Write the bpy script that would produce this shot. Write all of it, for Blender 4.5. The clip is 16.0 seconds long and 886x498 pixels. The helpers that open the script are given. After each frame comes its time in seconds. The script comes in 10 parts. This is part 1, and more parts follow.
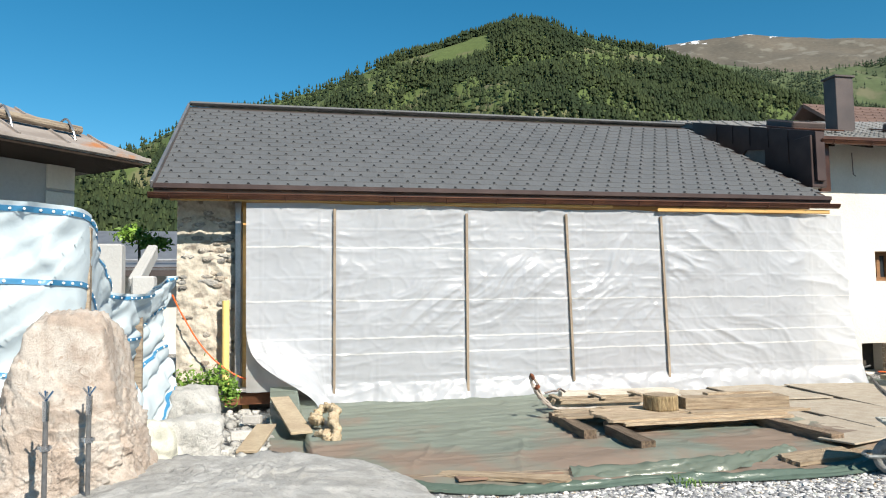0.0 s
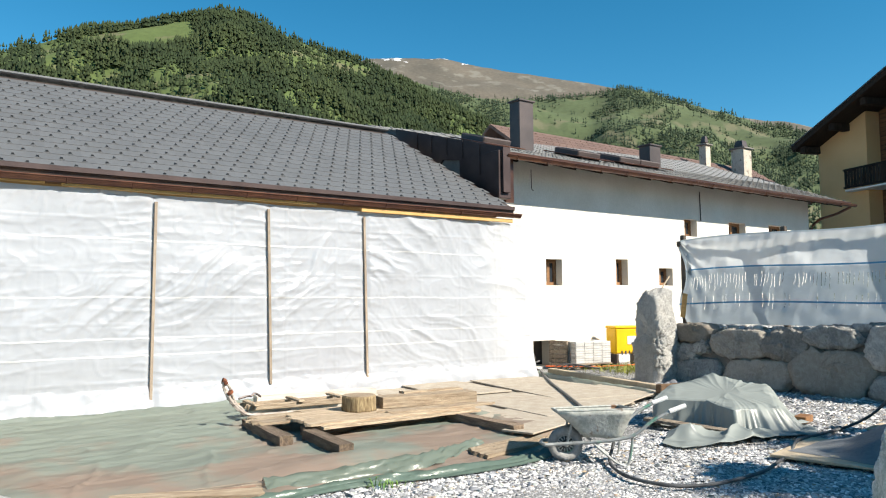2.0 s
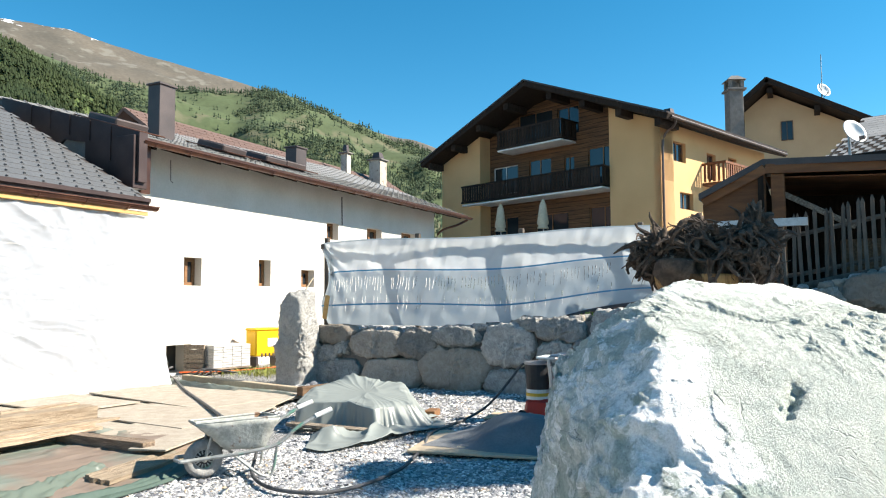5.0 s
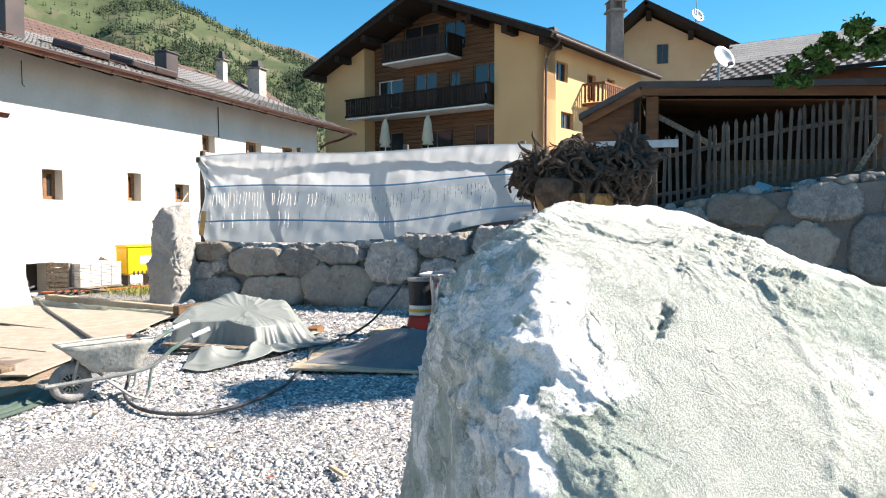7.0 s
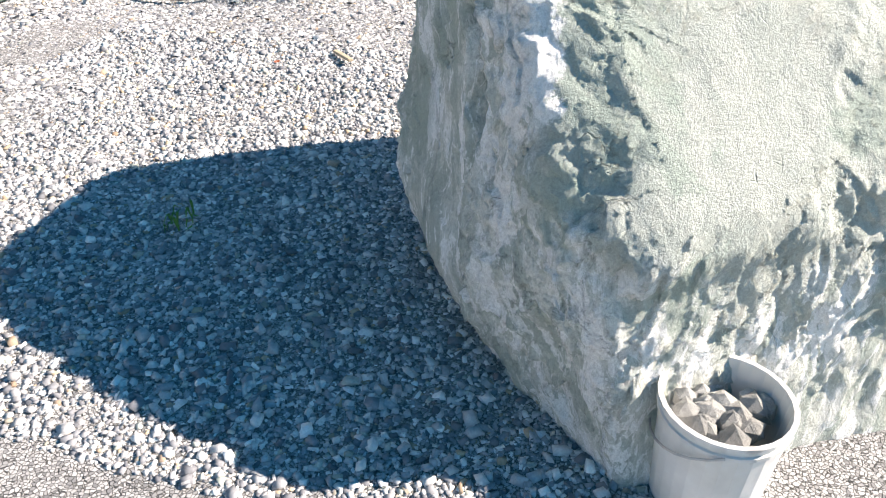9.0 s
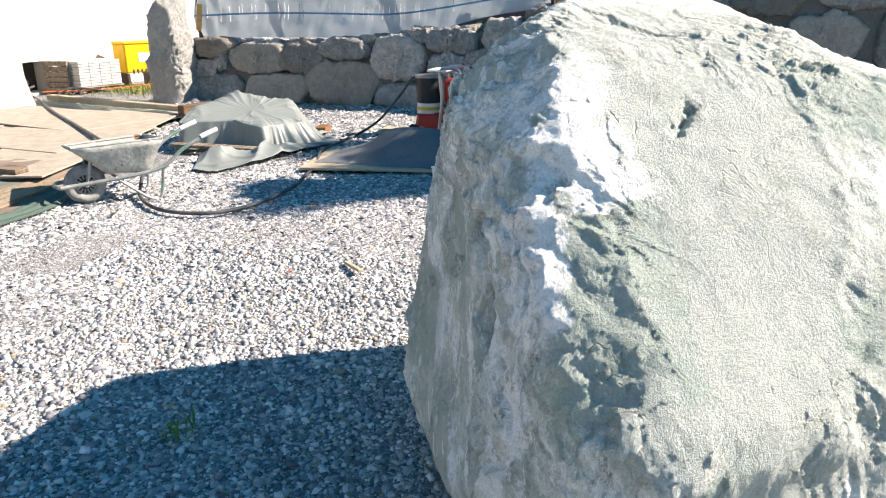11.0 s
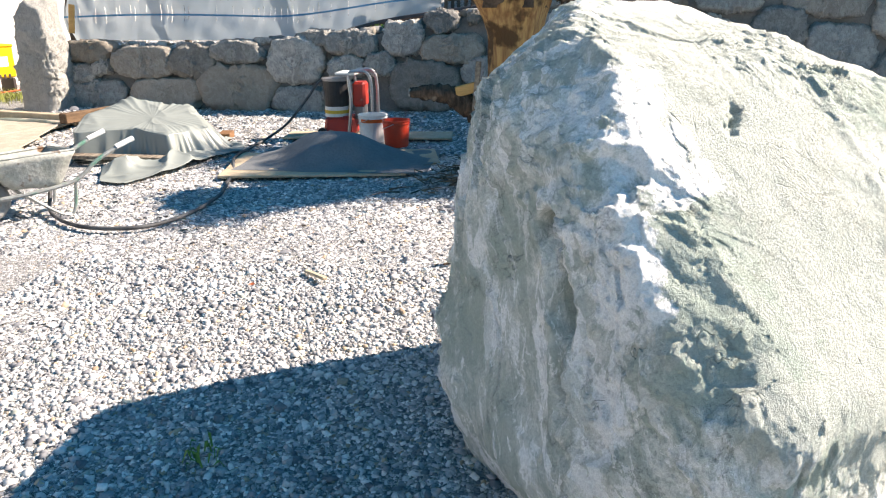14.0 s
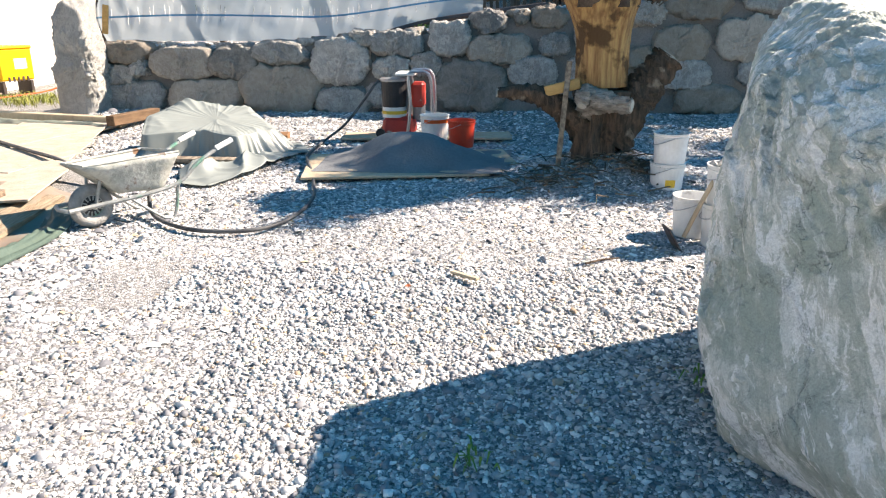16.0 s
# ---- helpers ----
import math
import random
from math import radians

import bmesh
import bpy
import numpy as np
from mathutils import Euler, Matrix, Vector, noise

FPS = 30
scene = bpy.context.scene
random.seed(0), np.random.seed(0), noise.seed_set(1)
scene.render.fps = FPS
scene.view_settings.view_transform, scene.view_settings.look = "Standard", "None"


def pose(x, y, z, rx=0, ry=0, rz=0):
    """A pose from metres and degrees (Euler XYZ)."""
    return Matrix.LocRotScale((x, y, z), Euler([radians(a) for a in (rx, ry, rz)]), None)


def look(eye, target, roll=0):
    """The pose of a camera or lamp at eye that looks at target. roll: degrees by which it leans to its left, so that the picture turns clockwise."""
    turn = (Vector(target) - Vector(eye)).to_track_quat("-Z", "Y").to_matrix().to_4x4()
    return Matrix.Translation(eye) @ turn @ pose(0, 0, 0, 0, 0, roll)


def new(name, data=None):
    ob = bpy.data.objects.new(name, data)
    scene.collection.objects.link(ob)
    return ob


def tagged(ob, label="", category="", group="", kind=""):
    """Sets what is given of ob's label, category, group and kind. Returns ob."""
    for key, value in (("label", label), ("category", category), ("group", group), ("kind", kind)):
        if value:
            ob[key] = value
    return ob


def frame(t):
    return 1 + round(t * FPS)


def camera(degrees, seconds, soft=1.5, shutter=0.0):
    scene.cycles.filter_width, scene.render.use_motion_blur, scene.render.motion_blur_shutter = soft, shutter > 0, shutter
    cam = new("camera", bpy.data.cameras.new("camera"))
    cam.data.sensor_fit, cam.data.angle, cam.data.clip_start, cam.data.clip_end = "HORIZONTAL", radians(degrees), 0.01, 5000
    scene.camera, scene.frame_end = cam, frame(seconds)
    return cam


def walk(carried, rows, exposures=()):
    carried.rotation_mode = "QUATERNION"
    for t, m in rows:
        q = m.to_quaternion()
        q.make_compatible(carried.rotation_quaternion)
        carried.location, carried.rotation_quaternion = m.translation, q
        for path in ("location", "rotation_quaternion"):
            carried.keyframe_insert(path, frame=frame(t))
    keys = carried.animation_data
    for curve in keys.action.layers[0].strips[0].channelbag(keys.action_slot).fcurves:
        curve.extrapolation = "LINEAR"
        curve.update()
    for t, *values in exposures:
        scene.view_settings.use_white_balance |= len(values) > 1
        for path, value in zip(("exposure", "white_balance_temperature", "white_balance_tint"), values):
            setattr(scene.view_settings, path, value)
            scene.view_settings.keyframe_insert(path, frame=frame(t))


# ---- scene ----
cam = camera(62.1, 16.0, soft=1.1)

PATH = [
    (0, (-0.591, -1.019, 1.672), (-0.139, 0.924, 1.816), -0.9),
    (0.5, (-0.522, -0.941, 1.653), (0.074, 0.963, 1.798), -0.8),
    (1, (-0.498, -0.828, 1.644), (0.321, 0.991, 1.786), -0.7),
    (1.5, (-0.452, -0.701, 1.633), (0.561, 1.018, 1.774), -0.6),
    (2, (-0.415, -0.582, 1.624), (0.761, 1.03, 1.765), -0.5),
    (2.5, (-0.373, -0.484, 1.624), (0.952, 1.008, 1.765), -0.4),
    (3, (-0.327, -0.391, 1.631), (1.112, 0.991, 1.771), -0.4),
    (3.5, (-0.272, -0.309, 1.625), (1.267, 0.961, 1.764), -0.3),
    (4, (-0.228, -0.274, 1.628), (1.395, 0.886, 1.766), -0.3),
    (4.5, (-0.183, -0.242, 1.632), (1.532, 0.779, 1.769), -0.3),
    (4.7, (-0.195, -0.249, 1.626), (1.555, 0.71, 1.764), -0.3),
    (6.8, (-0.134, -0.224, 1.649), (1.776, 0.37, 1.651), 0.2),
    (7, (-0.121, -0.224, 1.646), (1.787, 0.37, 1.555), 0.0),
    (7.5, (-0.12, -0.217, 1.647), (1.752, 0.362, 1.248), 0.1),
    (8, (-0.1, -0.211, 1.649), (1.662, 0.339, 0.878), -0.2),
    (8.2, (-0.112, -0.21, 1.648), (1.586, 0.321, 0.734), -0.6),
    (10.3, (-0.084, -0.19, 1.648), (1.676, 0.38, 0.888), -0.7),
    (10.5, (-0.083, -0.187, 1.653), (1.702, 0.391, 0.958), -0.7),
    (11, (-0.094, -0.192, 1.648), (1.713, 0.393, 1.022), -0.5),
    (11.5, (-0.093, -0.19, 1.654), (1.712, 0.403, 1.028), -0.5),
    (12, (-0.101, -0.186, 1.663), (1.703, 0.409, 1.038), -0.4),
    (12.5, (-0.121, -0.14, 1.667), (1.684, 0.454, 1.042), -0.4),
    (13, (-0.135, -0.026, 1.659), (1.715, 0.409, 1.036), -0.1),
    (13.5, (-0.198, 0.159, 1.67), (1.68, 0.443, 1.043), -0.3),
    (14, (-0.252, 0.383, 1.668), (1.632, 0.628, 1.043), -0.2),
    (14.5, (-0.301, 0.646, 1.668), (1.586, 0.864, 1.042), -0.3),
    (15, (-0.342, 0.926, 1.672), (1.547, 1.131, 1.047), -0.3),
    (15.5, (-0.367, 1.216, 1.671), (1.523, 1.411, 1.047), -0.2),
    (16, (-0.352, 1.497, 1.655), (1.541, 1.674, 1.033), -0.2),
]
# the two stretches that the clip does not show
GAP = [
    (5.4, (-0.180, -0.240, 1.634), (1.651, 0.552, 1.770), -0.15),
    (6.1, (-0.155, -0.232, 1.643), (1.738, 0.405, 1.755), 0.05),
    (8.6, (-0.107, -0.206, 1.648), (1.487, 0.296, 0.550), -0.6),
    (9.1, (-0.100, -0.201, 1.648), (1.474, 0.299, 0.520), -0.64),
    (9.6, (-0.093, -0.197, 1.648), (1.547, 0.329, 0.632), -0.68),
    (10.0, (-0.088, -0.193, 1.648), (1.625, 0.359, 0.776), -0.71),
]
EXPOSURES = [(0.0, 0.72, 6900, 10), (2.0, 0.97, 6900, 10), (3.5, 1.18, 6900, 10), (4.5, 1.25, 6850, 10), (7.0, 1.36, 7100, 16), (11.0, 1.25, 7200, 17.5), (12.5, 1.22, 7200, 17.5), (13.5, 1.34, 7380, 17.5), (14.5, 1.56, 7560, 18), (16.0, 1.64, 7600, 18)]
walk(cam, [(t, look(eye, target, roll)) for t, eye, target, roll in sorted(PATH + GAP)], EXPOSURES)

# ---- sky and sun: a clear summer morning ----
SUN_AZ, SUN_EL = radians(156.5), radians(38)   # azimuth clockwise from +y
world = bpy.data.worlds.new("sky")
scene.world = world
world.use_nodes = True
wn = world.node_tree
sky = wn.nodes.new("ShaderNodeTexSky")
sky.sky_type, sky.sun_disc = "NISHITA", False
sky.sun_elevation, sky.sun_rotation = SUN_EL, SUN_AZ
sky.altitude, sky.air_density, sky.dust_density, sky.ozone_density = 1400, 1.0, 0.06, 4.0
wn.nodes["Background"].inputs["Strength"].default_value = 0.082
sat = wn.nodes.new("ShaderNodeHueSaturation")
sat.inputs["Saturation"].default_value = 1.31
sat.inputs["Hue"].default_value = 0.482
wn.links.new(sky.outputs["Color"], sat.inputs["Color"])
wn.links.new(sat.outputs["Color"], wn.nodes["Background"].inputs["Color"])
sun = new("sun", bpy.data.lights.new("sun", "SUN"))
sun.data.energy, sun.data.angle, sun.data.color = 5.0, radians(0.53), (1.0, 0.95, 0.87)
SUN_DIR = Vector((math.sin(SUN_AZ) * math.cos(SUN_EL), math.cos(SUN_AZ) * math.cos(SUN_EL), math.sin(SUN_EL)))
sun.matrix_world = look(SUN_DIR * 60, (0, 0, 0))
# ---- materials ----
def mat(name, c1, c2=None, scale=4.0, rough=0.8, bump=0.25, fine=60.0, metal=0.0, vary=0.0, island=False,
        stretch=(1, 1, 1), spots=None, spec=0.3, fine_amt=0.25):
    """A surface with broad variation c1..c2, a fine grain that also gives relief, and per-piece variation."""
    m = bpy.data.materials.new(name)
    m.use_nodes = True
    t = m.node_tree
    n, l = t.nodes, t.links
    b = n["Principled BSDF"]
    c2 = c2 or tuple(v * 0.8 for v in c1)
    co = n.new("ShaderNodeTexCoord")
    mp = n.new("ShaderNodeMapping")
    mp.inputs["Scale"].default_value = stretch
    l.new(co.outputs["Object"], mp.inputs["Vector"])
    n1 = n.new("ShaderNodeTexNoise")
    n1.inputs["Scale"].default_value, n1.inputs["Detail"].default_value = scale, 5
    l.new(mp.outputs[0], n1.inputs["Vector"])
    r1 = n.new("ShaderNodeValToRGB")
    r1.color_ramp.elements[0].position, r1.color_ramp.elements[1].position = 0.35, 0.65
    r1.color_ramp.elements[0].color, r1.color_ramp.elements[1].color = (*c1, 1), (*c2, 1)
    l.new(n1.outputs["Fac"], r1.inputs[0])
    n2 = n.new("ShaderNodeTexNoise")
    n2.inputs["Scale"].default_value, n2.inputs["Detail"].default_value = fine, 4
    l.new(mp.outputs[0], n2.inputs["Vector"])
    r2 = n.new("ShaderNodeMapRange")
    r2.inputs["To Min"].default_value, r2.inputs["To Max"].default_value = 1 - fine_amt, 1 + fine_amt
    l.new(n2.outputs["Fac"], r2.inputs["Value"])
    mul = n.new("ShaderNodeVectorMath")
    mul.operation = "SCALE"
    l.new(r1.outputs[0], mul.inputs[0])
    l.new(r2.outputs[0], mul.inputs["Scale"])
    out = mul.outputs[0]
    if spots:
        n3 = n.new("ShaderNodeTexNoise")
        n3.inputs["Scale"].default_value, n3.inputs["Detail"].default_value = spots[1], 6
        l.new(co.outputs["Object"], n3.inputs["Vector"])
        r3 = n.new("ShaderNodeValToRGB")
        r3.color_ramp.elements[0].position, r3.color_ramp.elements[1].position = spots[2], spots[2] + 0.08
        l.new(n3.outputs["Fac"], r3.inputs[0])
        mx = n.new("ShaderNodeMix")
        mx.data_type = "RGBA"
        l.new(r3.outputs[0], mx.inputs[0])
        l.new(out, mx.inputs[6])
        mx.inputs[7].default_value = (*spots[0], 1)
        out = mx.outputs[2]
    if vary:
        src = n.new("ShaderNodeNewGeometry" if island else "ShaderNodeObjectInfo")
        r4 = n.new("ShaderNodeMapRange")
        r4.inputs["To Min"].default_value, r4.inputs["To Max"].default_value = 1 - vary, 1 + vary
        l.new(src.outputs["Random Per Island" if island else "Random"], r4.inputs["Value"])
        m2 = n.new("ShaderNodeVectorMath")
        m2.operation = "SCALE"
        l.new(out, m2.inputs[0])
        l.new(r4.outputs[0], m2.inputs["Scale"])
        out = m2.outputs[0]
    l.new(out, b.inputs["Base Color"])
    b.inputs["Roughness"].default_value, b.inputs["Metallic"].default_value = rough, metal
    b.inputs["Specular IOR Level"].default_value = spec
    if bump:
        bp = n.new("ShaderNodeBump")
        bp.inputs["Strength"].default_value, bp.inputs["Distance"].default_value = bump, 0.02
        l.new(n2.outputs["Fac"], bp.inputs["Height"])
        l.new(bp.outputs[0], b.inputs["Normal"])
    return m


def glass(name, tint=(0.02, 0.025, 0.03)):
    m = bpy.data.materials.new(name)
    m.use_nodes = True
    b = m.node_tree.nodes["Principled BSDF"]
    b.inputs["Base Color"].default_value = (*tint, 1)
    b.inputs["Roughness"].default_value, b.inputs["Specular IOR Level"].default_value = 0.05, 0.6
    return m


def sheeting(name, color, clear, thin, rough=0.4, gloss=0.06, crumple=0.35, dust=None, pleat=None):
    """Thin plastic film: light scatters off it, through it, and a part passes straight."""
    m = bpy.data.materials.new(name)
    m.use_nodes = True
    t = m.node_tree
    n, l = t.nodes, t.links
    n.remove(n["Principled BSDF"])
    dif, trl, gls, trp = (n.new("ShaderNodeBsdf" + k) for k in ("Diffuse", "Translucent", "Glossy", "Transparent"))
    co = n.new("ShaderNodeTexCoord")
    nz = n.new("ShaderNodeTexNoise")
    nz.inputs["Scale"].default_value, nz.inputs["Detail"].default_value = 3.0, 6
    l.new(co.outputs["Object"], nz.inputs["Vector"])
    rp = n.new("ShaderNodeMapRange")
    rp.inputs["To Min"].default_value, rp.inputs["To Max"].default_value = 0.88, 1.08
    l.new(nz.outputs["Fac"], rp.inputs["Value"])
    sc = n.new("ShaderNodeVectorMath")
    sc.operation = "SCALE"
    sc.inputs[0].default_value = color
    l.new(rp.outputs[0], sc.inputs["Scale"])
    tone = sc.outputs[0]
    if dust:
        nd = n.new("ShaderNodeTexNoise")
        nd.inputs["Scale"].default_value, nd.inputs["Detail"].default_value = 0.9, 6
        l.new(co.outputs["Object"], nd.inputs["Vector"])
        rd = n.new("ShaderNodeMapRange")
        sy = n.new("ShaderNodeSeparateXYZ")
        l.new(co.outputs["Object"], sy.inputs[0])
        my = n.new("ShaderNodeMath")
        my.operation = "MULTIPLY_ADD"
        l.new(sy.outputs["Y"], my.inputs[0])
        my.inputs[1].default_value = -0.055
        l.new(nd.outputs["Fac"], my.inputs[2])
        rd.inputs["From Min"].default_value, rd.inputs["From Max"].default_value = 0.09, 0.22
        l.new(my.outputs[0], rd.inputs["Value"])
        md = n.new("ShaderNodeMix")
        md.data_type = "RGBA"
        l.new(rd.outputs[0], md.inputs[0])
        l.new(tone, md.inputs[6])
        md.inputs[7].default_value = (*dust, 1)
        tone = md.outputs[2]
    l.new(tone, dif.inputs["Color"])
    l.new(tone, trl.inputs["Color"])
    gls.inputs["Roughness"].default_value = rough
    bp = n.new("ShaderNodeBump")
    bp.inputs["Strength"].default_value, bp.inputs["Distance"].default_value = crumple, 0.03
    n2 = n.new("ShaderNodeTexNoise")
    n2.inputs["Scale"].default_value, n2.inputs["Detail"].default_value = 9.0, 5
    l.new(co.outputs["Object"], n2.inputs["Vector"])
    if pleat:
        mp = n.new("ShaderNodeMapping")
        mp.inputs["Scale"].default_value = pleat
        mp.inputs["Rotation"].default_value = (0, 0, 0.12)
        l.new(co.outputs["Object"], mp.inputs["Vector"])
        l.new(mp.outputs[0], n2.inputs["Vector"])
        n2.inputs["Scale"].default_value = 3.0
    l.new(n2.outputs["Fac"], bp.inputs["Height"])
    for k in (dif, gls):
        l.new(bp.outputs[0], k.inputs["Normal"])

    def mix(f, a, b):
        x = n.new("ShaderNodeMixShader")
        x.inputs[0].default_value = f
        l.new(a.outputs[0], x.inputs[1])
        l.new(b.outputs[0], x.inputs[2])
        return x
    s = mix(clear, mix(gloss, mix(thin, dif, trl), gls), trp)
    l.new(s.outputs[0], n["Material Output"].inputs["Surface"])
    return m


def boulder_mat(name):
    """Pale gneiss: cream mass with fine grain, white quartz along the arris, green-grey lenses, streaky shaded side."""
    m = bpy.data.materials.new(name)
    m.use_nodes = True
    t = m.node_tree
    n, l = t.nodes, t.links
    b = n["Principled BSDF"]
    co = n.new("ShaderNodeTexCoord")

    def noise_at(vec, sc, detail, dist=0.0, rough=0.6):
        k = n.new("ShaderNodeTexNoise")
        k.inputs["Scale"].default_value, k.inputs["Detail"].default_value = sc, detail
        k.inputs["Distortion"].default_value, k.inputs["Roughness"].default_value = dist, rough
        l.new(vec, k.inputs["Vector"])
        return k.outputs["Fac"], k.outputs["Color"]

    def ramp(src, p0, p1, v0=0.0, v1=1.0):
        k = n.new("ShaderNodeMapRange")
        k.interpolation_type = "SMOOTHSTEP"
        for i, v in zip(("From Min", "From Max", "To Min", "To Max"), (p0, p1, v0, v1)):
            k.inputs[i].default_value = v
        l.new(src, k.inputs["Value"])
        return k.outputs[0]

    def math_node(op, a, c):
        k = n.new("ShaderNodeMath")
        k.operation = op
        for i, v in enumerate((a, c)):
            if isinstance(v, float):
                k.inputs[i].default_value = v
            else:
                l.new(v, k.inputs[i])
        return k.outputs[0]

    def mix(f, a, c):
        k = n.new("ShaderNodeMix")
        k.data_type = "RGBA"
        l.new(f, k.inputs[0])
        for i, v in ((6, a), (7, c)):
            if isinstance(v, tuple):
                k.inputs[i].default_value = (*v, 1)
            else:
                l.new(v, k.inputs[i])
        return k.outputs[2]
    pos = co.outputs["Object"]
    # warped position, so that every patch has a ragged edge
    warp = noise_at(pos, 4.0, 9, 0.5, 0.74)[1]
    wv = n.new("ShaderNodeVectorMath")
    wv.operation = "MULTIPLY_ADD"
    l.new(warp, wv.inputs[0])
    wv.inputs[1].default_value = (0.5, 0.5, 0.5)
    l.new(pos, wv.inputs[2])
    wpos = wv.outputs[0]

    def patch(x, y, z, r):
        k = n.new("ShaderNodeVectorMath")
        k.operation = "DISTANCE"
        l.new(wpos, k.inputs[0])
        k.inputs[1].default_value = (x + 0.25, y + 0.25, z + 0.25)
        return ramp(k.outputs["Value"], r * 1.25, r * 0.95)

    def union(*p):
        out = p[0]
        for q in p[1:]:
            out = math_node("MAXIMUM", out, q)
        return out
    # position along and across the foliation of the rock
    def along(axis):
        k = n.new("ShaderNodeVectorMath")
        k.operation = "DOT_PRODUCT"
        l.new(pos, k.inputs[0])
        k.inputs[1].default_value = axis
        return k.outputs["Value"]
    across, down, side = along((-0.907, 0.275, 0.315)), along((-0.39, -0.31, -0.865)), along((0.14, 0.91, -0.39))

    def bedding(f_across, f_down, f_side):
        k = n.new("ShaderNodeCombineXYZ")
        for i, (v, f) in enumerate(((across, f_across), (down, f_down), (side, f_side))):
            l.new(math_node("MULTIPLY", v, f), k.inputs[i])
        return k
    st = bedding(4.6, 0.7, 1.6)
    streak = noise_at(st.outputs[0], 2.6, 9, 1.1, 0.66)[0]
    big = noise_at(pos, 1.7, 7, 0.9, 0.6)[0]
    mid = noise_at(pos, 6.5, 8, 1.4, 0.68)[0]
    fine = noise_at(pos, 120, 5, 0.0, 0.7)[0]
    grit = noise_at(pos, 320, 3, 0.0, 0.6)[0]
    cream, white, green, deep, grey = (0.75, 0.755, 0.70), (0.94, 0.935, 0.91), (0.42, 0.475, 0.415), (0.39, 0.45, 0.39), (0.62, 0.635, 0.575)
    # thin foliation, finer than the broad streaks
    thin = bedding(14.0, 1.7, 4.5)
    foil = noise_at(thin.outputs[0], 2.4, 10, 0.8, 0.7)[0]
    c = mix(ramp(big, 0.42, 0.58), cream, grey)
    c = mix(ramp(mid, 0.54, 0.66, 0.0, 0.6), c, green)
    broad = noise_at(bedding(1.9, 0.45, 0.9).outputs[0], 2.4, 8, 1.3, 0.62)[0]
    c = mix(ramp(broad, 0.52, 0.58, 0.0, 0.6), c, (0.42, 0.47, 0.415))
    c = mix(ramp(broad, 0.45, 0.40, 0.0, 0.8), c, (0.86, 0.85, 0.80))
    c = mix(ramp(streak, 0.52, 0.57, 0.0, 0.7), c, green)
    c = mix(ramp(streak, 0.475, 0.445, 0.0, 0.9), c, white)
    c = mix(ramp(foil, 0.56, 0.62, 0.0, 0.40), c, (0.31, 0.36, 0.31))
    c = mix(ramp(foil, 0.455, 0.40, 0.0, 0.8), c, white)
    # the sunny slab gets a darker colour to hold its sunlight down
    c = mix(union(patch(1.72, -0.36, 0.98, 0.50), patch(2.35, -0.25, 1.50, 0.50)), c, mix(ramp(mid, 0.45, 0.56), (0.545, 0.57, 0.51), (0.47, 0.505, 0.455)))
    lens = union(patch(1.84, 0.20, 1.22, 0.17), patch(1.66, -0.04, 1.02, 0.19), patch(1.53, -0.18, 0.89, 0.14), patch(1.50, 0.02, 0.70, 0.12), patch(1.70, -0.80, 0.95, 0.16),
                 patch(1.38, -0.30, 0.58, 0.09), patch(2.32, -0.70, 1.40, 0.20), patch(2.0, 0.55, 0.95, 0.20), patch(2.25, 0.62, 0.6, 0.18))
    c = mix(math_node("MULTIPLY", lens, ramp(streak, 0.42, 0.54, 0.35, 0.95)), c, mix(ramp(mid, 0.42, 0.58), green, deep))
    quartz = union(patch(1.71, 0.16, 1.06, 0.125), patch(1.66, 0.15, 0.93, 0.12), patch(1.59, 0.09, 0.60, 0.11), patch(2.02, 0.15, 1.38, 0.15), patch(1.88, 0.05, 1.22, 0.13), patch(1.80, 0.52, 0.62, 0.13))
    c = mix(math_node("MULTIPLY", quartz, ramp(mid, 0.64, 0.50)), c, white)
    c = mix(ramp(noise_at(pos, 2.3, 7, 0.6, 0.7)[0], 0.68, 0.76, 0.0, 0.2), c, (0.52, 0.47, 0.39))
    g = math_node("ADD", ramp(fine, 0.25, 0.75, 0.74, 1.04), ramp(grit, 0.25, 0.75, 0.0, 0.22))
    sc = n.new("ShaderNodeVectorMath")
    sc.operation = "SCALE"
    l.new(c, sc.inputs[0])
    l.new(g, sc.inputs["Scale"])
    l.new(sc.outputs[0], b.inputs["Base Color"])
    b.inputs["Roughness"].default_value, b.inputs["Specular IOR Level"].default_value = 0.85, 0.22
    rugged = noise_at(pos, 9.0, 4, 0.3, 0.55)[0]
    rib = noise_at(wpos, 3.2, 10, 0.4, 0.6)[0]
    h = math_node("ADD", math_node("MULTIPLY", rugged, 1.1), math_node("MULTIPLY", fine, 0.45))
    h = math_node("ADD", h, math_node("ADD", math_node("MULTIPLY", rib, 0.25), math_node("MULTIPLY", foil, 0.2)))
    h = math_node("ADD", h, math_node("MULTIPLY", grit, 0.2))
    # hairline cracks
    crk = n.new("ShaderNodeTexVoronoi")
    crk.feature = "DISTANCE_TO_EDGE"
    crk.inputs["Scale"].default_value = 1.3
    l.new(wpos, crk.inputs["Vector"])
    h = math_node("SUBTRACT", h, ramp(crk.outputs["Distance"], 0.004, 0.0, 0.0, 0.35))
    # short open cracks along the foliation
    split = noise_at(bedding(4.2, 1.1, 1.6).outputs[0], 2.0, 4, 0.7, 0.55)[0]
    gap = ramp(math_node("ABSOLUTE", math_node("SUBTRACT", split, 0.5), 0.0), 0.010, 0.001)
    gate = ramp(noise_at(pos, 4.2, 3, 0.4, 0.5)[0], 0.59, 0.66)
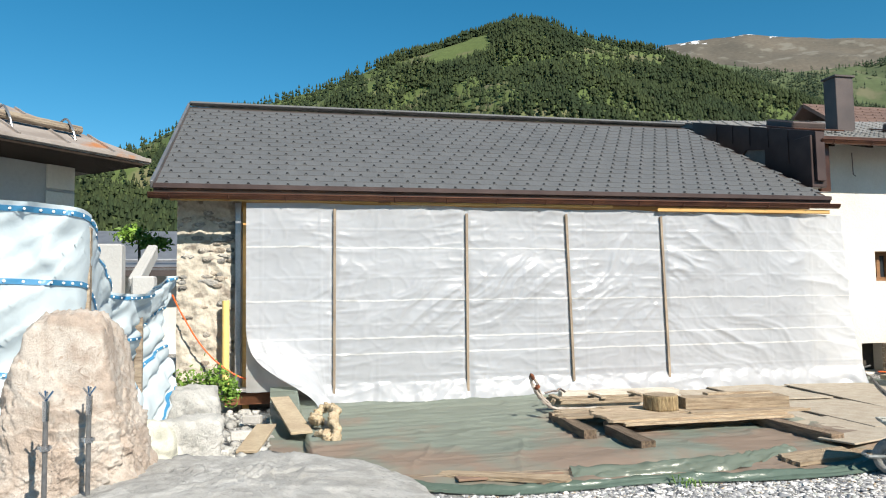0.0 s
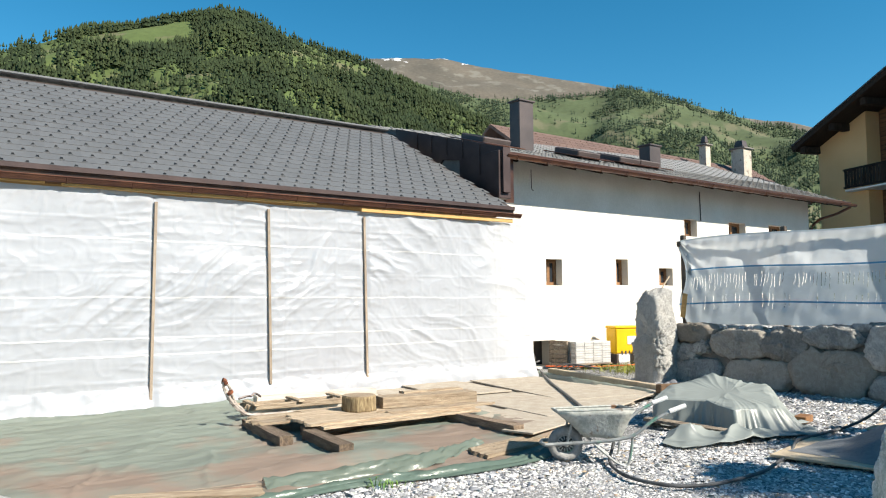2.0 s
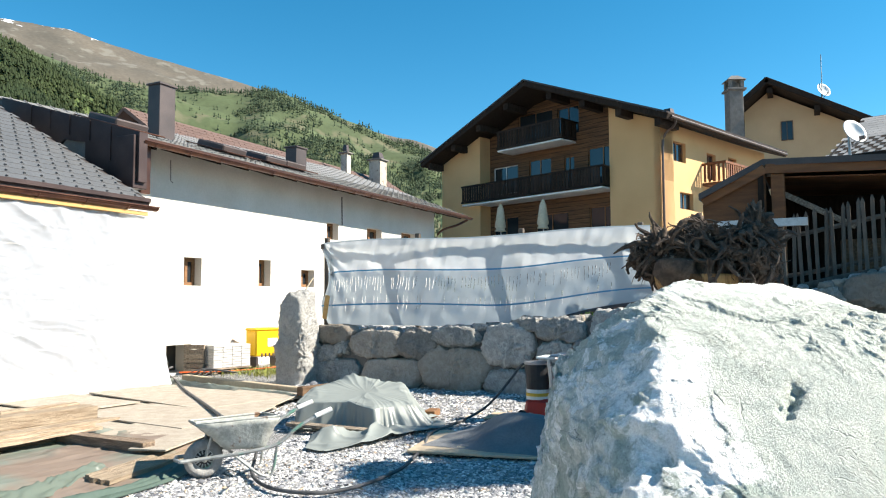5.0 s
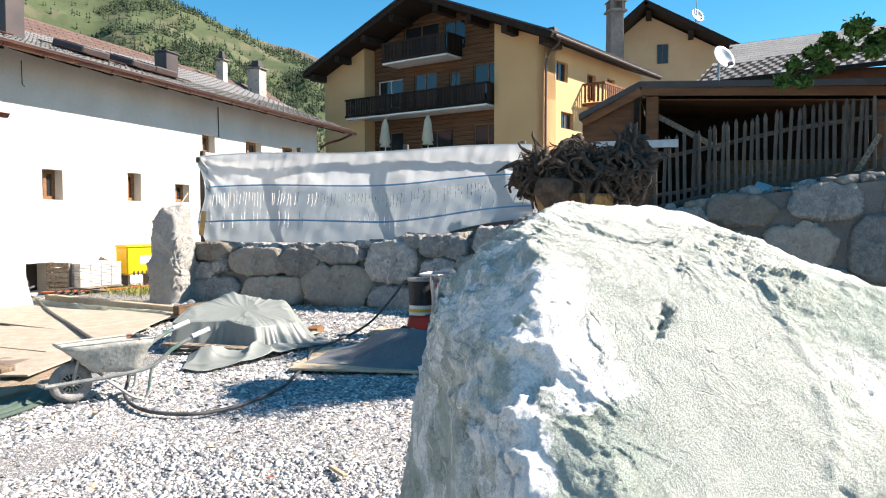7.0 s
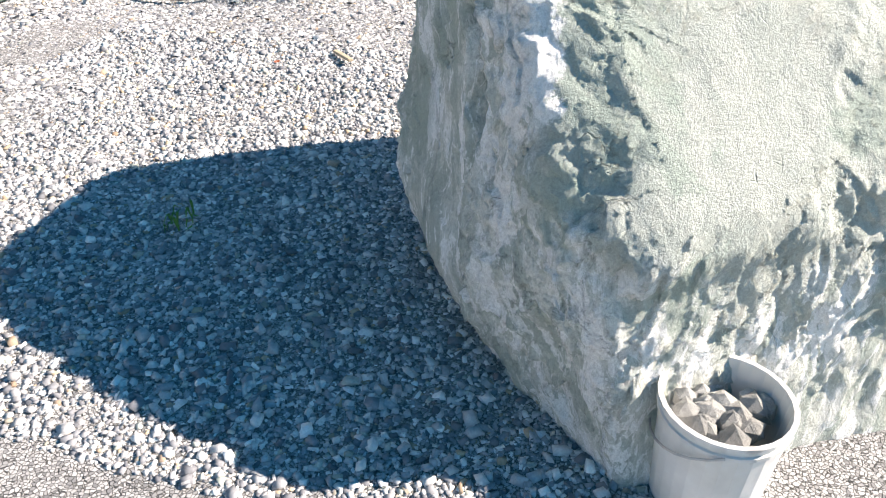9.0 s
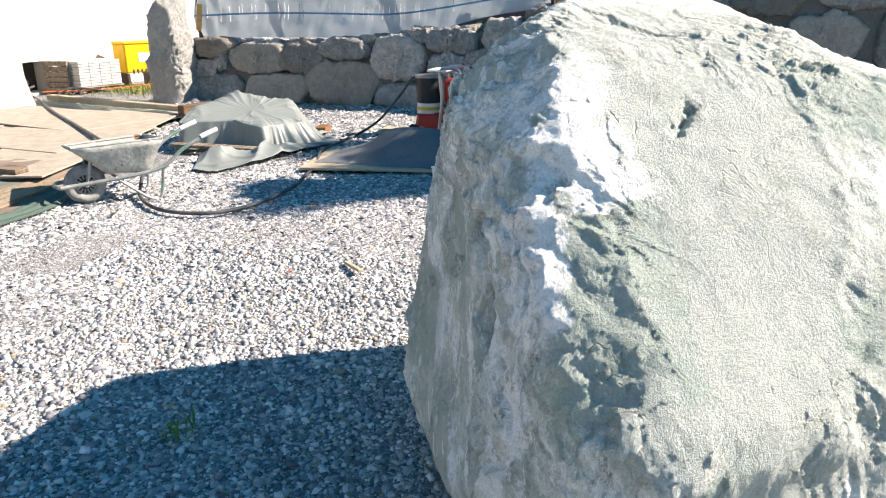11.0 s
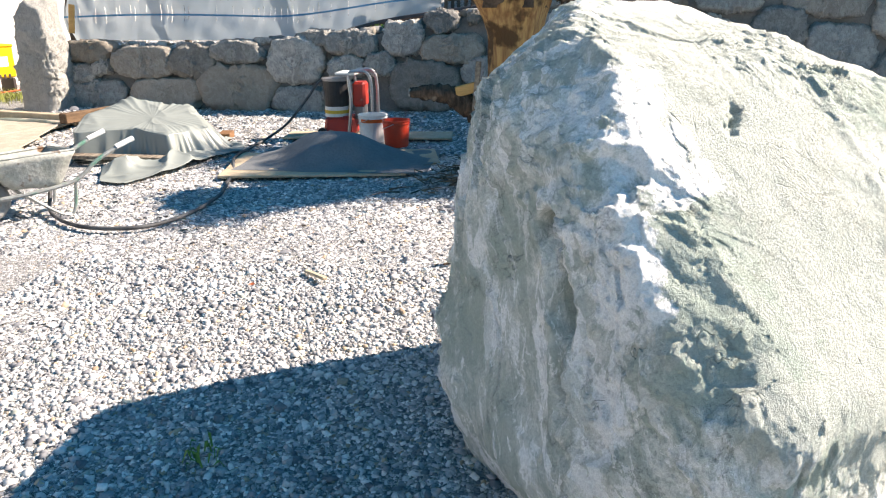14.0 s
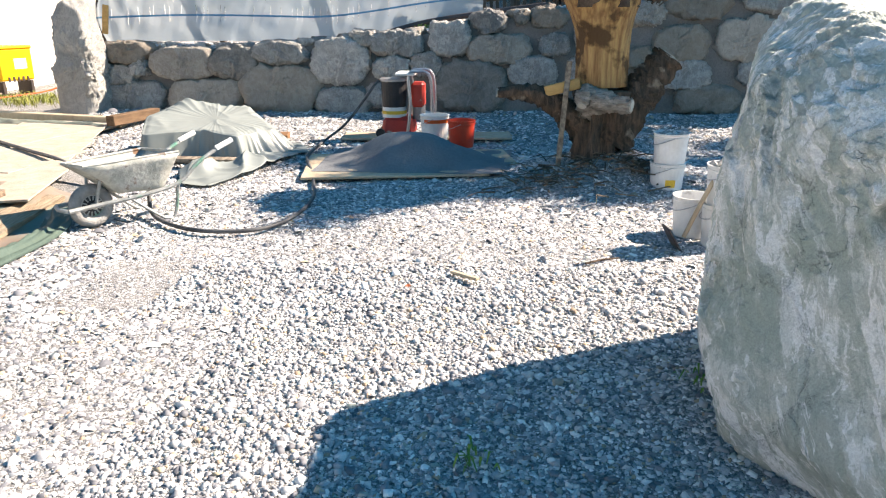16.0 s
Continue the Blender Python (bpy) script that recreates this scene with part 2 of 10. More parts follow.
    h = math_node("SUBTRACT", h, math_node("MULTIPLY", math_node("MULTIPLY", gap, gate), 0.7))
    bp = n.new("ShaderNodeBump")
    bp.inputs["Strength"].default_value, bp.inputs["Distance"].default_value = 1.0, 0.02
    l.new(h, bp.inputs["Height"])
    l.new(bp.outputs[0], b.inputs["Normal"])
    return m


def rock_mat(name, base, light, dark, scale, vein=0.5, rough=0.85, bump=0.5, rust=None, band=False, differ=False):
    """Gneiss and serpentine: pale bands over a green-grey mass, pitted and grainy."""
    m = bpy.data.materials.new(name)
    m.use_nodes = True
    t = m.node_tree
    n, l = t.nodes, t.links
    b = n["Principled BSDF"]
    co = n.new("ShaderNodeTexCoord")

    def noise_node(sc, detail, dist=0.0, rough_=0.55):
        k = n.new("ShaderNodeTexNoise")
        k.inputs["Scale"].default_value, k.inputs["Detail"].default_value = sc, detail
        k.inputs["Distortion"].default_value, k.inputs["Roughness"].default_value = dist, rough_
        l.new(co.outputs["Object"], k.inputs["Vector"])
        return k

    def ramp(src, p0, p1, a=(0, 0, 0), c=(1, 1, 1)):
        k = n.new("ShaderNodeValToRGB")
        k.color_ramp.elements[0].position, k.color_ramp.elements[1].position = p0, p1
        k.color_ramp.elements[0].color, k.color_ramp.elements[1].color = (*a, 1), (*c, 1)
        l.new(src, k.inputs[0])
        return k

    def mix(f, a, c):
        k = n.new("ShaderNodeMix")
        k.data_type = "RGBA"
        l.new(f, k.inputs[0])
        for i, v in ((6, a), (7, c)):
            if isinstance(v, tuple):
                k.inputs[i].default_value = (*v, 1)
            else:
                l.new(v, k.inputs[i])
        return k.outputs[2]
    big = noise_node(scale, 8, 1.2, 0.6)
    mid = noise_node(scale * 3.5, 8, 2.0, 0.65)
    fine = noise_node(scale * 28, 6, 0.0, 0.7)
    c = mix(ramp(big.outputs["Fac"], 0.42, 0.62).outputs[0], base, light)
    c = mix(ramp(mid.outputs["Fac"], 0.56, 0.72).outputs[0], c, dark)
    c = mix(ramp(mid.outputs["Fac"], 0.28, 0.42, (vein,) * 3, (0, 0, 0)).outputs[0], c, light)
    if band:
        # streaky banding along the foliation, as on gneiss
        mp = n.new("ShaderNodeMapping")
        mp.inputs["Rotation"].default_value = (0.5, 0.7, 0.35)
        mp.inputs["Scale"].default_value = (1.0, 4.5, 1.2)
        l.new(co.outputs["Object"], mp.inputs["Vector"])
        st = n.new("ShaderNodeTexNoise")
        st.inputs["Scale"].default_value, st.inputs["Detail"].default_value = scale * 2.2, 9
        st.inputs["Distortion"].default_value, st.inputs["Roughness"].default_value = 0.9, 0.68
        l.new(mp.outputs[0], st.inputs["Vector"])
        c = mix(ramp(st.outputs["Fac"], 0.56, 0.64, (0, 0, 0), (0.75,) * 3).outputs[0], c, dark)
        c = mix(ramp(st.outputs["Fac"], 0.34, 0.44, (0.85,) * 3, (0, 0, 0)).outputs[0], c, light)
    if rust:
        c = mix(ramp(noise_node(scale * 2.1, 7, 0.6, 0.7).outputs["Fac"], 0.63, 0.74).outputs[0], c, rust)
    sc = n.new("ShaderNodeVectorMath")
    sc.operation = "SCALE"
    mr = n.new("ShaderNodeMapRange")
    mr.inputs["To Min"].default_value, mr.inputs["To Max"].default_value = 0.68, 1.3
    l.new(fine.outputs["Fac"], mr.inputs["Value"])
    oi = n.new("ShaderNodeObjectInfo")
    mo = n.new("ShaderNodeMapRange")
    mo.inputs["To Min"].default_value, mo.inputs["To Max"].default_value = (1.0, 1.0) if band and not differ else (0.68, 1.38)
    l.new(oi.outputs["Random"], mo.inputs["Value"])
    if differ:
        # some blocks are browner than their neighbours
        hue = n.new("ShaderNodeMath")
        hue.operation = "FRACT"
        h7 = n.new("ShaderNodeMath")
        h7.operation = "MULTIPLY"
        h7.inputs[1].default_value = 7.31
        l.new(oi.outputs["Random"], h7.inputs[0])
        l.new(h7.outputs[0], hue.inputs[0])
        c = mix(ramp(hue.outputs[0], 0.55, 1.0, (0, 0, 0), (0.6,) * 3).outputs[0], c, (0.36, 0.28, 0.20))
    mm = n.new("ShaderNodeMath")
    mm.operation = "MULTIPLY"
    l.new(mr.outputs[0], mm.inputs[0])
    l.new(mo.outputs[0], mm.inputs[1])
    l.new(c, sc.inputs[0])
    l.new(mm.outputs[0], sc.inputs["Scale"])
    l.new(sc.outputs[0], b.inputs["Base Color"])
    b.inputs["Roughness"].default_value, b.inputs["Specular IOR Level"].default_value = rough, 0.25
    add = n.new("ShaderNodeMath")
    add.operation = "MULTIPLY_ADD"
    l.new(mid.outputs["Fac"], add.inputs[0])
    add.inputs[1].default_value = 1.6
    l.new(fine.outputs["Fac"], add.inputs[2])
    bp = n.new("ShaderNodeBump")
    bp.inputs["Strength"].default_value, bp.inputs["Distance"].default_value = bump, 0.02
    l.new(add.outputs[0], bp.inputs["Height"])
    l.new(bp.outputs[0], b.inputs["Normal"])
    return m


def gravel_mat(name):
    """Packed crushed stone: small pieces of differing grey with darker gaps between them, dusty patches over all."""
    m = bpy.data.materials.new(name)
    m.use_nodes = True
    t = m.node_tree
    n, l = t.nodes, t.links
    b = n["Principled BSDF"]
    co = n.new("ShaderNodeTexCoord")
    wp = n.new("ShaderNodeTexNoise")
    wp.inputs["Scale"].default_value = 30
    l.new(co.outputs["Object"], wp.inputs["Vector"])
    mv = n.new("ShaderNodeVectorMath")
    mv.operation = "MULTIPLY_ADD"
    l.new(wp.outputs["Color"], mv.inputs[0])
    mv.inputs[1].default_value = (0.012, 0.012, 0.012)
    l.new(co.outputs["Object"], mv.inputs[2])
    cell, edge = n.new("ShaderNodeTexVoronoi"), n.new("ShaderNodeTexVoronoi")
    edge.feature = "DISTANCE_TO_EDGE"
    for k in (cell, edge):
        k.inputs["Scale"].default_value = 88
        l.new(mv.outputs[0], k.inputs["Vector"])
    sep = n.new("ShaderNodeSeparateColor")
    l.new(cell.outputs["Color"], sep.inputs[0])
    big = n.new("ShaderNodeTexNoise")
    big.inputs["Scale"].default_value, big.inputs["Detail"].default_value = 0.8, 6
    l.new(co.outputs["Object"], big.inputs["Vector"])
    tone = n.new("ShaderNodeMath")
    tone.operation = "MULTIPLY_ADD"
    l.new(big.outputs["Fac"], tone.inputs[0])
    tone.inputs[1].default_value = 0.7
    l.new(sep.outputs[0], tone.inputs[2])
    rp = n.new("ShaderNodeValToRGB")
    rp.color_ramp.elements[0].position, rp.color_ramp.elements[1].position = 0.25, 1.3
    rp.color_ramp.elements[0].color, rp.color_ramp.elements[1].color = (0.12, 0.122, 0.127, 1), (0.44, 0.435, 0.425, 1)
    l.new(tone.outputs[0], rp.inputs[0])
    er = n.new("ShaderNodeMapRange")
    er.inputs["From Max"].default_value = 0.10
    l.new(edge.outputs["Distance"], er.inputs["Value"])
    mx = n.new("ShaderNodeMix")
    mx.data_type = "RGBA"
    l.new(er.outputs[0], mx.inputs[0])
    mx.inputs[6].default_value = (0.085, 0.083, 0.078, 1)
    l.new(rp.outputs[0], mx.inputs[7])
    l.new(mx.outputs[2], b.inputs["Base Color"])
    b.inputs["Roughness"].default_value = 0.95
    bp = n.new("ShaderNodeBump")
    bp.inputs["Strength"].default_value, bp.inputs["Distance"].default_value = 0.9, 0.012
    l.new(er.outputs[0], bp.inputs["Height"])
    l.new(bp.outputs[0], b.inputs["Normal"])
    return m


def pebble_mat(name):
    """Crushed stone of a river bed: each piece has its own grey, a few are rusty, greenish or nearly white."""
    m = bpy.data.materials.new(name)
    m.use_nodes = True
    n, l = m.node_tree.nodes, m.node_tree.links
    b = n["Principled BSDF"]
    g = n.new("ShaderNodeNewGeometry")
    r = n.new("ShaderNodeValToRGB")
    stops = ((0.0, (0.115, 0.12, 0.135)), (0.22, (0.24, 0.245, 0.26)), (0.45, (0.36, 0.36, 0.365)), (0.68, (0.50, 0.495, 0.485)), (0.84, (0.64, 0.635, 0.615)), (0.92, (0.80, 0.79, 0.77)),
             (0.935, (0.44, 0.355, 0.25)), (0.965, (0.30, 0.22, 0.16)), (0.975, (0.33, 0.36, 0.32)), (1.0, (0.45, 0.47, 0.43)))
    e = r.color_ramp.elements
    while len(e) < len(stops):
        e.new(0.5)
    for k, (p, c) in enumerate(stops):
        e[k].position, e[k].color = p, (*c, 1)
    l.new(g.outputs["Random Per Island"], r.inputs[0])
    co = n.new("ShaderNodeTexCoord")
    fine, big = n.new("ShaderNodeTexNoise"), n.new("ShaderNodeTexNoise")
    for k, sc in ((fine, 140), (big, 0.9)):
        k.inputs["Scale"].default_value, k.inputs["Detail"].default_value = sc, 4
        l.new(co.outputs["Object"], k.inputs["Vector"])
    mf, mb, mm = n.new("ShaderNodeMapRange"), n.new("ShaderNodeMapRange"), n.new("ShaderNodeMath")
    mf.inputs["To Min"].default_value, mf.inputs["To Max"].default_value = 0.72, 1.28
    mb.inputs["To Min"].default_value, mb.inputs["To Max"].default_value = 0.90, 1.30
    mm.operation = "MULTIPLY"
    l.new(fine.outputs["Fac"], mf.inputs["Value"])
    l.new(big.outputs["Fac"], mb.inputs["Value"])
    l.new(mf.outputs[0], mm.inputs[0])
    l.new(mb.outputs[0], mm.inputs[1])
    sc = n.new("ShaderNodeVectorMath")
    sc.operation = "SCALE"
    l.new(r.outputs[0], sc.inputs[0])
    l.new(mm.outputs[0], sc.inputs["Scale"])
    l.new(sc.outputs[0], b.inputs["Base Color"])
    b.inputs["Roughness"].default_value, b.inputs["Specular IOR Level"].default_value = 0.8, 0.3
    return m


M = {}
M["gravel"] = gravel_mat("gravel")
M["pebble"] = pebble_mat("pebble")
M["boulder"] = boulder_mat("boulder_stone")
M["wallstone"] = rock_mat("wall_stone", (0.29, 0.28, 0.265), (0.45, 0.44, 0.41), (0.155, 0.16, 0.15), 8.0, 0.5, bump=0.8, rust=(0.28, 0.205, 0.13), band=True, differ=True)
M["standing"] = rock_mat("standing_stone", (0.40, 0.39, 0.365), (0.52, 0.51, 0.48), (0.25, 0.25, 0.24), 7.0, 0.5, bump=1.0, band=True)
M["greystone"] = rock_mat("grey_stone", (0.40, 0.40, 0.385), (0.56, 0.555, 0.53), (0.22, 0.23, 0.225), 2.6, 0.5, bump=0.8)
M["pinkstone"] = rock_mat("pink_stone", (0.50, 0.415, 0.35), (0.66, 0.60, 0.54), (0.33, 0.255, 0.21), 3.4, 0.6, bump=0.45, rust=(0.42, 0.27, 0.17))
M["mortar"] = mat("mortar", (0.15, 0.145, 0.135), (0.20, 0.19, 0.18), 3, 0.95, 0.6, 40, fine_amt=0.35)
M["plaster"] = mat("plaster", (0.64, 0.61, 0.555), (0.57, 0.535, 0.475), 0.9, 0.95, 0.4, 25, fine_amt=0.10)
M["rubble_plaster"] = mat("rubble_plaster", (0.50, 0.46, 0.39), (0.40, 0.365, 0.31), 3, 0.95, 0.9, 18, fine_amt=0.3, spots=((0.24, 0.21, 0.18), 4.0, 0.58))
M["ochre"] = mat("ochre_render", (0.68, 0.435, 0.215), (0.60, 0.375, 0.18), 0.35, 0.95, 0.25, 20, fine_amt=0.08)
M["shingle"] = mat("roof_shingle", (0.100, 0.104, 0.108), (0.118, 0.122, 0.126), 1.5, 0.55, 0.2, 60, vary=0.06)
M["shingle_grey"] = mat("roof_shingle_pale", (0.17, 0.17, 0.165), (0.22, 0.215, 0.21), 1.5, 0.6, 0.2, 40, vary=0.2)
M["shingle_red"] = mat("roof_tile_red", (0.125, 0.08, 0.066), (0.165, 0.105, 0.085), 1.5, 0.7, 0.2, 40, vary=0.25)
M["copper"] = mat("copper", (0.16, 0.075, 0.05), (0.10, 0.05, 0.04), 3, 0.34, 0.1, 50, metal=0.8)
M["darkmetal"] = mat("dark_metal", (0.075, 0.062, 0.06), (0.10, 0.08, 0.075), 2, 0.45, 0.08, 40, metal=0.4)
M["greymetal"] = mat("grey_metal", (0.24, 0.24, 0.25), (0.32, 0.32, 0.33), 2, 0.4, 0.05, 40, metal=0.6)
M["steel"] = mat("galvanised_steel", (0.45, 0.46, 0.47), (0.36, 0.37, 0.38), 8, 0.38, 0.1, 60, metal=0.8)
M["wood_new"] = mat("new_timber", (0.56, 0.34, 0.13), (0.48, 0.28, 0.10), 3, 0.75, 0.2, 30, stretch=(1, 1, 6), vary=0.12)
M["wood_lath"] = mat("lath_timber", (0.31, 0.25, 0.19), (0.22, 0.175, 0.135), 3, 0.8, 0.25, 30, vary=0.15)
M["wood_grey"] = mat("weathered_timber", (0.38, 0.315, 0.24), (0.17, 0.13, 0.098), 4, 0.85, 0.6, 30, stretch=(0.7, 6, 6), vary=0.3, fine_amt=0.4)
M["wood_pale"] = mat("pale_boards", (0.46, 0.38, 0.27), (0.38, 0.30, 0.21), 2.5, 0.85, 0.3, 22, vary=0.15)
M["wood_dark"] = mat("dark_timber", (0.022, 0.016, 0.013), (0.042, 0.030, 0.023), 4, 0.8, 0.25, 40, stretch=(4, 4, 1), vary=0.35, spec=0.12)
M["dark_copper"] = mat("dark_copper", (0.040, 0.026, 0.025), (0.062, 0.042, 0.040), 2, 0.5, 0.1, 40, metal=0.3)
M["wood_brown"] = mat("brown_timber", (0.27, 0.14, 0.065), (0.19, 0.095, 0.045), 3, 0.75, 0.25, 30, stretch=(1, 1, 7), vary=0.2)
M["wood_red"] = mat("red_brown_timber", (0.19, 0.075, 0.035), (0.13, 0.055, 0.03), 3, 0.75, 0.2, 30, vary=0.15)
M["wood_fence"] = mat("fence_timber", (0.13, 0.105, 0.085), (0.085, 0.07, 0.058), 4, 0.85, 0.3, 40, stretch=(4, 4, 1), vary=0.25)
M["film"] = sheeting("clear_film", (0.63, 0.66, 0.71), 0.11, 0.42, 0.34, 0.05, 0.10)
M["inner_film"] = sheeting("inner_film", (0.55, 0.56, 0.56), 0.30, 0.45, 0.34, 0.05, 0.10)
M["film_band"] = sheeting("film_band", (0.78, 0.79, 0.80), 0.05, 0.38, 0.3)
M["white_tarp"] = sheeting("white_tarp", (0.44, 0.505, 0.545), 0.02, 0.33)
# more translucent, and paler because the backlight is partly put into the colour
M["lit_thin_tarp"] = sheeting("lit_thin_tarp", (0.60, 0.645, 0.67), 0.06, 0.62)
# near white, so that the slits read as bright light through the sheet
M["flap"] = sheeting("slit_light", (0.92, 0.93, 0.93), 0.10, 0.75)
M["tarp_blue"] = sheeting("blue_band", (0.05, 0.26, 0.48), 0.0, 0.3)
M["green_tarp"] = sheeting("green_tarp", (0.255, 0.30, 0.255), 0.22, 0.2, 0.28, 0.08, 0.9, (0.32, 0.25, 0.20), (0.35, 3.6, 1.0))
M["grey_tarp"] = sheeting("grey_tarp", (0.25, 0.275, 0.26), 0.0, 0.12, 0.42, 0.06, 0.10)
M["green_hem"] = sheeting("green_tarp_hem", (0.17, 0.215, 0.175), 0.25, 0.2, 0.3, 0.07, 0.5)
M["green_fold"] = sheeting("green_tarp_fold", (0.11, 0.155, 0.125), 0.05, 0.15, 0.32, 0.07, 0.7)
M["ply"] = mat("brown_board", (0.25, 0.165, 0.12), (0.20, 0.135, 0.10), 2, 0.8, 0.2, 30, fine_amt=0.15)
# near black: the darkness of rooms and holes is put into the colour
M["dark_inside"] = mat("unlit_inside", (0.05, 0.045, 0.04), (0.07, 0.06, 0.05), 2, 0.95, 0.1)
M["glass"] = glass("window_glass")
M["white_paint"] = mat("white_paint", (0.76, 0.76, 0.74), (0.70, 0.70, 0.68), 3, 0.5, 0.05, 30, fine_amt=0.05)
# ---- mesh tools ----
def link(name, bm, material, parent=None, label="", smooth=False):
    me = bpy.data.meshes.new(name)
    bm.to_mesh(me)
    bm.free()
    me.materials.append(material)
    if smooth:
        for p in me.polygons:
            p.use_smooth = True
    ob = new(name, me)
    if parent:
        ob.parent = parent
    if label:
        ob["label"] = label
    return ob


def part(name, bm, material, parent, label="", smooth=False):
    return link(name, bm, material, parent, label, smooth)


def thing(name, label, category, at=(0, 0, 0), rz=0.0, group="", kind=""):
    e = new(name)
    e.matrix_basis = pose(*at, 0, 0, rz)
    e.empty_display_size = 0.2
    return tagged(e, label, category, group, kind)


def pydata(name, verts, faces, material, parent=None, smooth=False):
    me = bpy.data.meshes.new(name)
    me.from_pydata(verts, [], faces)
    me.materials.append(material)
    if smooth:
        me.polygons.foreach_set("use_smooth", [True] * len(me.polygons))
    me.update()
    ob = new(name, me)
    if parent:
        ob.parent = parent
    return ob


def box(bm, size, at, rot=(0, 0, 0), bevel=0.0, taper=1.0):
    """A box centred at `at`, with worn edges where bevel is given."""
    tmp = bmesh.new()
    bmesh.ops.create_cube(tmp, size=1)
    for v in tmp.verts:
        k = taper if v.co.z > 0 else 1.0
        v.co = Vector((v.co.x * size[0] * k, v.co.y * size[1] * k, v.co.z * size[2]))
    if bevel:
        bmesh.ops.bevel(tmp, geom=tmp.edges[:], offset=bevel, segments=1, affect="EDGES")
    merge(bm, tmp, pose(*at, *rot))
    return bm


def merge(bm, tmp, m):
    idx = {}
    for v in tmp.verts:
        idx[v] = bm.verts.new(m @ v.co)
    for f in tmp.faces:
        try:
            bm.faces.new([idx[v] for v in f.verts])
        except ValueError:
            pass
    tmp.free()


def cyl(bm, p0, p1, r0, r1=None, seg=12, caps=True):
    """A tapered round bar from p0 to p1."""
    p0, p1 = Vector(p0), Vector(p1)
    r1 = r0 if r1 is None else r1
    q = (p1 - p0).to_track_quat("Z", "Y").to_matrix()
    rings = []
    for p, r in ((p0, r0), (p1, r1)):
        rings.append([bm.verts.new(p + q @ Vector((r * math.cos(a), r * math.sin(a), 0))) for a in (2 * math.pi * i / seg for i in range(seg))])
    for i in range(seg):
        j = (i + 1) % seg
        bm.faces.new((rings[0][i], rings[0][j], rings[1][j], rings[1][i]))
    if caps:
        bm.faces.new(rings[0][::-1])
        bm.faces.new(rings[1])
    return bm


def tube(bm, pts, radii, seg=8, wob=0.0, seed=0):
    """A bent bar through pts; radii one or a list; wob roughens it."""
    pts = [Vector(p) for p in pts]
    if not isinstance(radii, (list, tuple)):
        radii = [radii] * len(pts)
    rings = []
    rnd = random.Random(seed)
    for k, p in enumerate(pts):
        d = (pts[min(k + 1, len(pts) - 1)] - pts[max(k - 1, 0)]).normalized()
        ref = Vector((0, 0, 1)) if abs(d.z) < 0.9 else Vector((1, 0, 0))
        x = d.cross(ref).normalized()
        y = x.cross(d)
        rings.append([bm.verts.new(p + (x * math.cos(a) + y * math.sin(a)) * radii[k] * (1 + wob * rnd.uniform(-1, 1)))
                      for a in (2 * math.pi * i / seg for i in range(seg))])
    for a, b in zip(rings, rings[1:]):
        for i in range(seg):
            j = (i + 1) % seg
            bm.faces.new((a[i], a[j], b[j], b[i]))
    bm.faces.new(rings[0][::-1])
    bm.faces.new(rings[-1])
    return bm


def curve_pts(pts, n=8):
    """Catmull-Rom points through pts."""
    pts = [Vector(p) for p in pts]
    out = []
    for i in range(len(pts) - 1):
        p0, p1, p2, p3 = pts[max(i - 1, 0)], pts[i], pts[i + 1], pts[min(i + 2, len(pts) - 1)]
        for k in range(n):
            t = k / n
            out.append(0.5 * (2 * p1 + (p2 - p0) * t + (2 * p0 - 5 * p1 + 4 * p2 - p3) * t * t + (3 * p1 - p0 - 3 * p2 + p3) * t ** 3))
    return out + [pts[-1]]


def facet(q):
    """One tilted break surface for each grain of the rock."""
    g = noise.voronoi(q)[1][0]
    t = noise.noise_vector(g * 4.7)
    return (q - g).dot(t) * 1.6 + t.x * 0.35


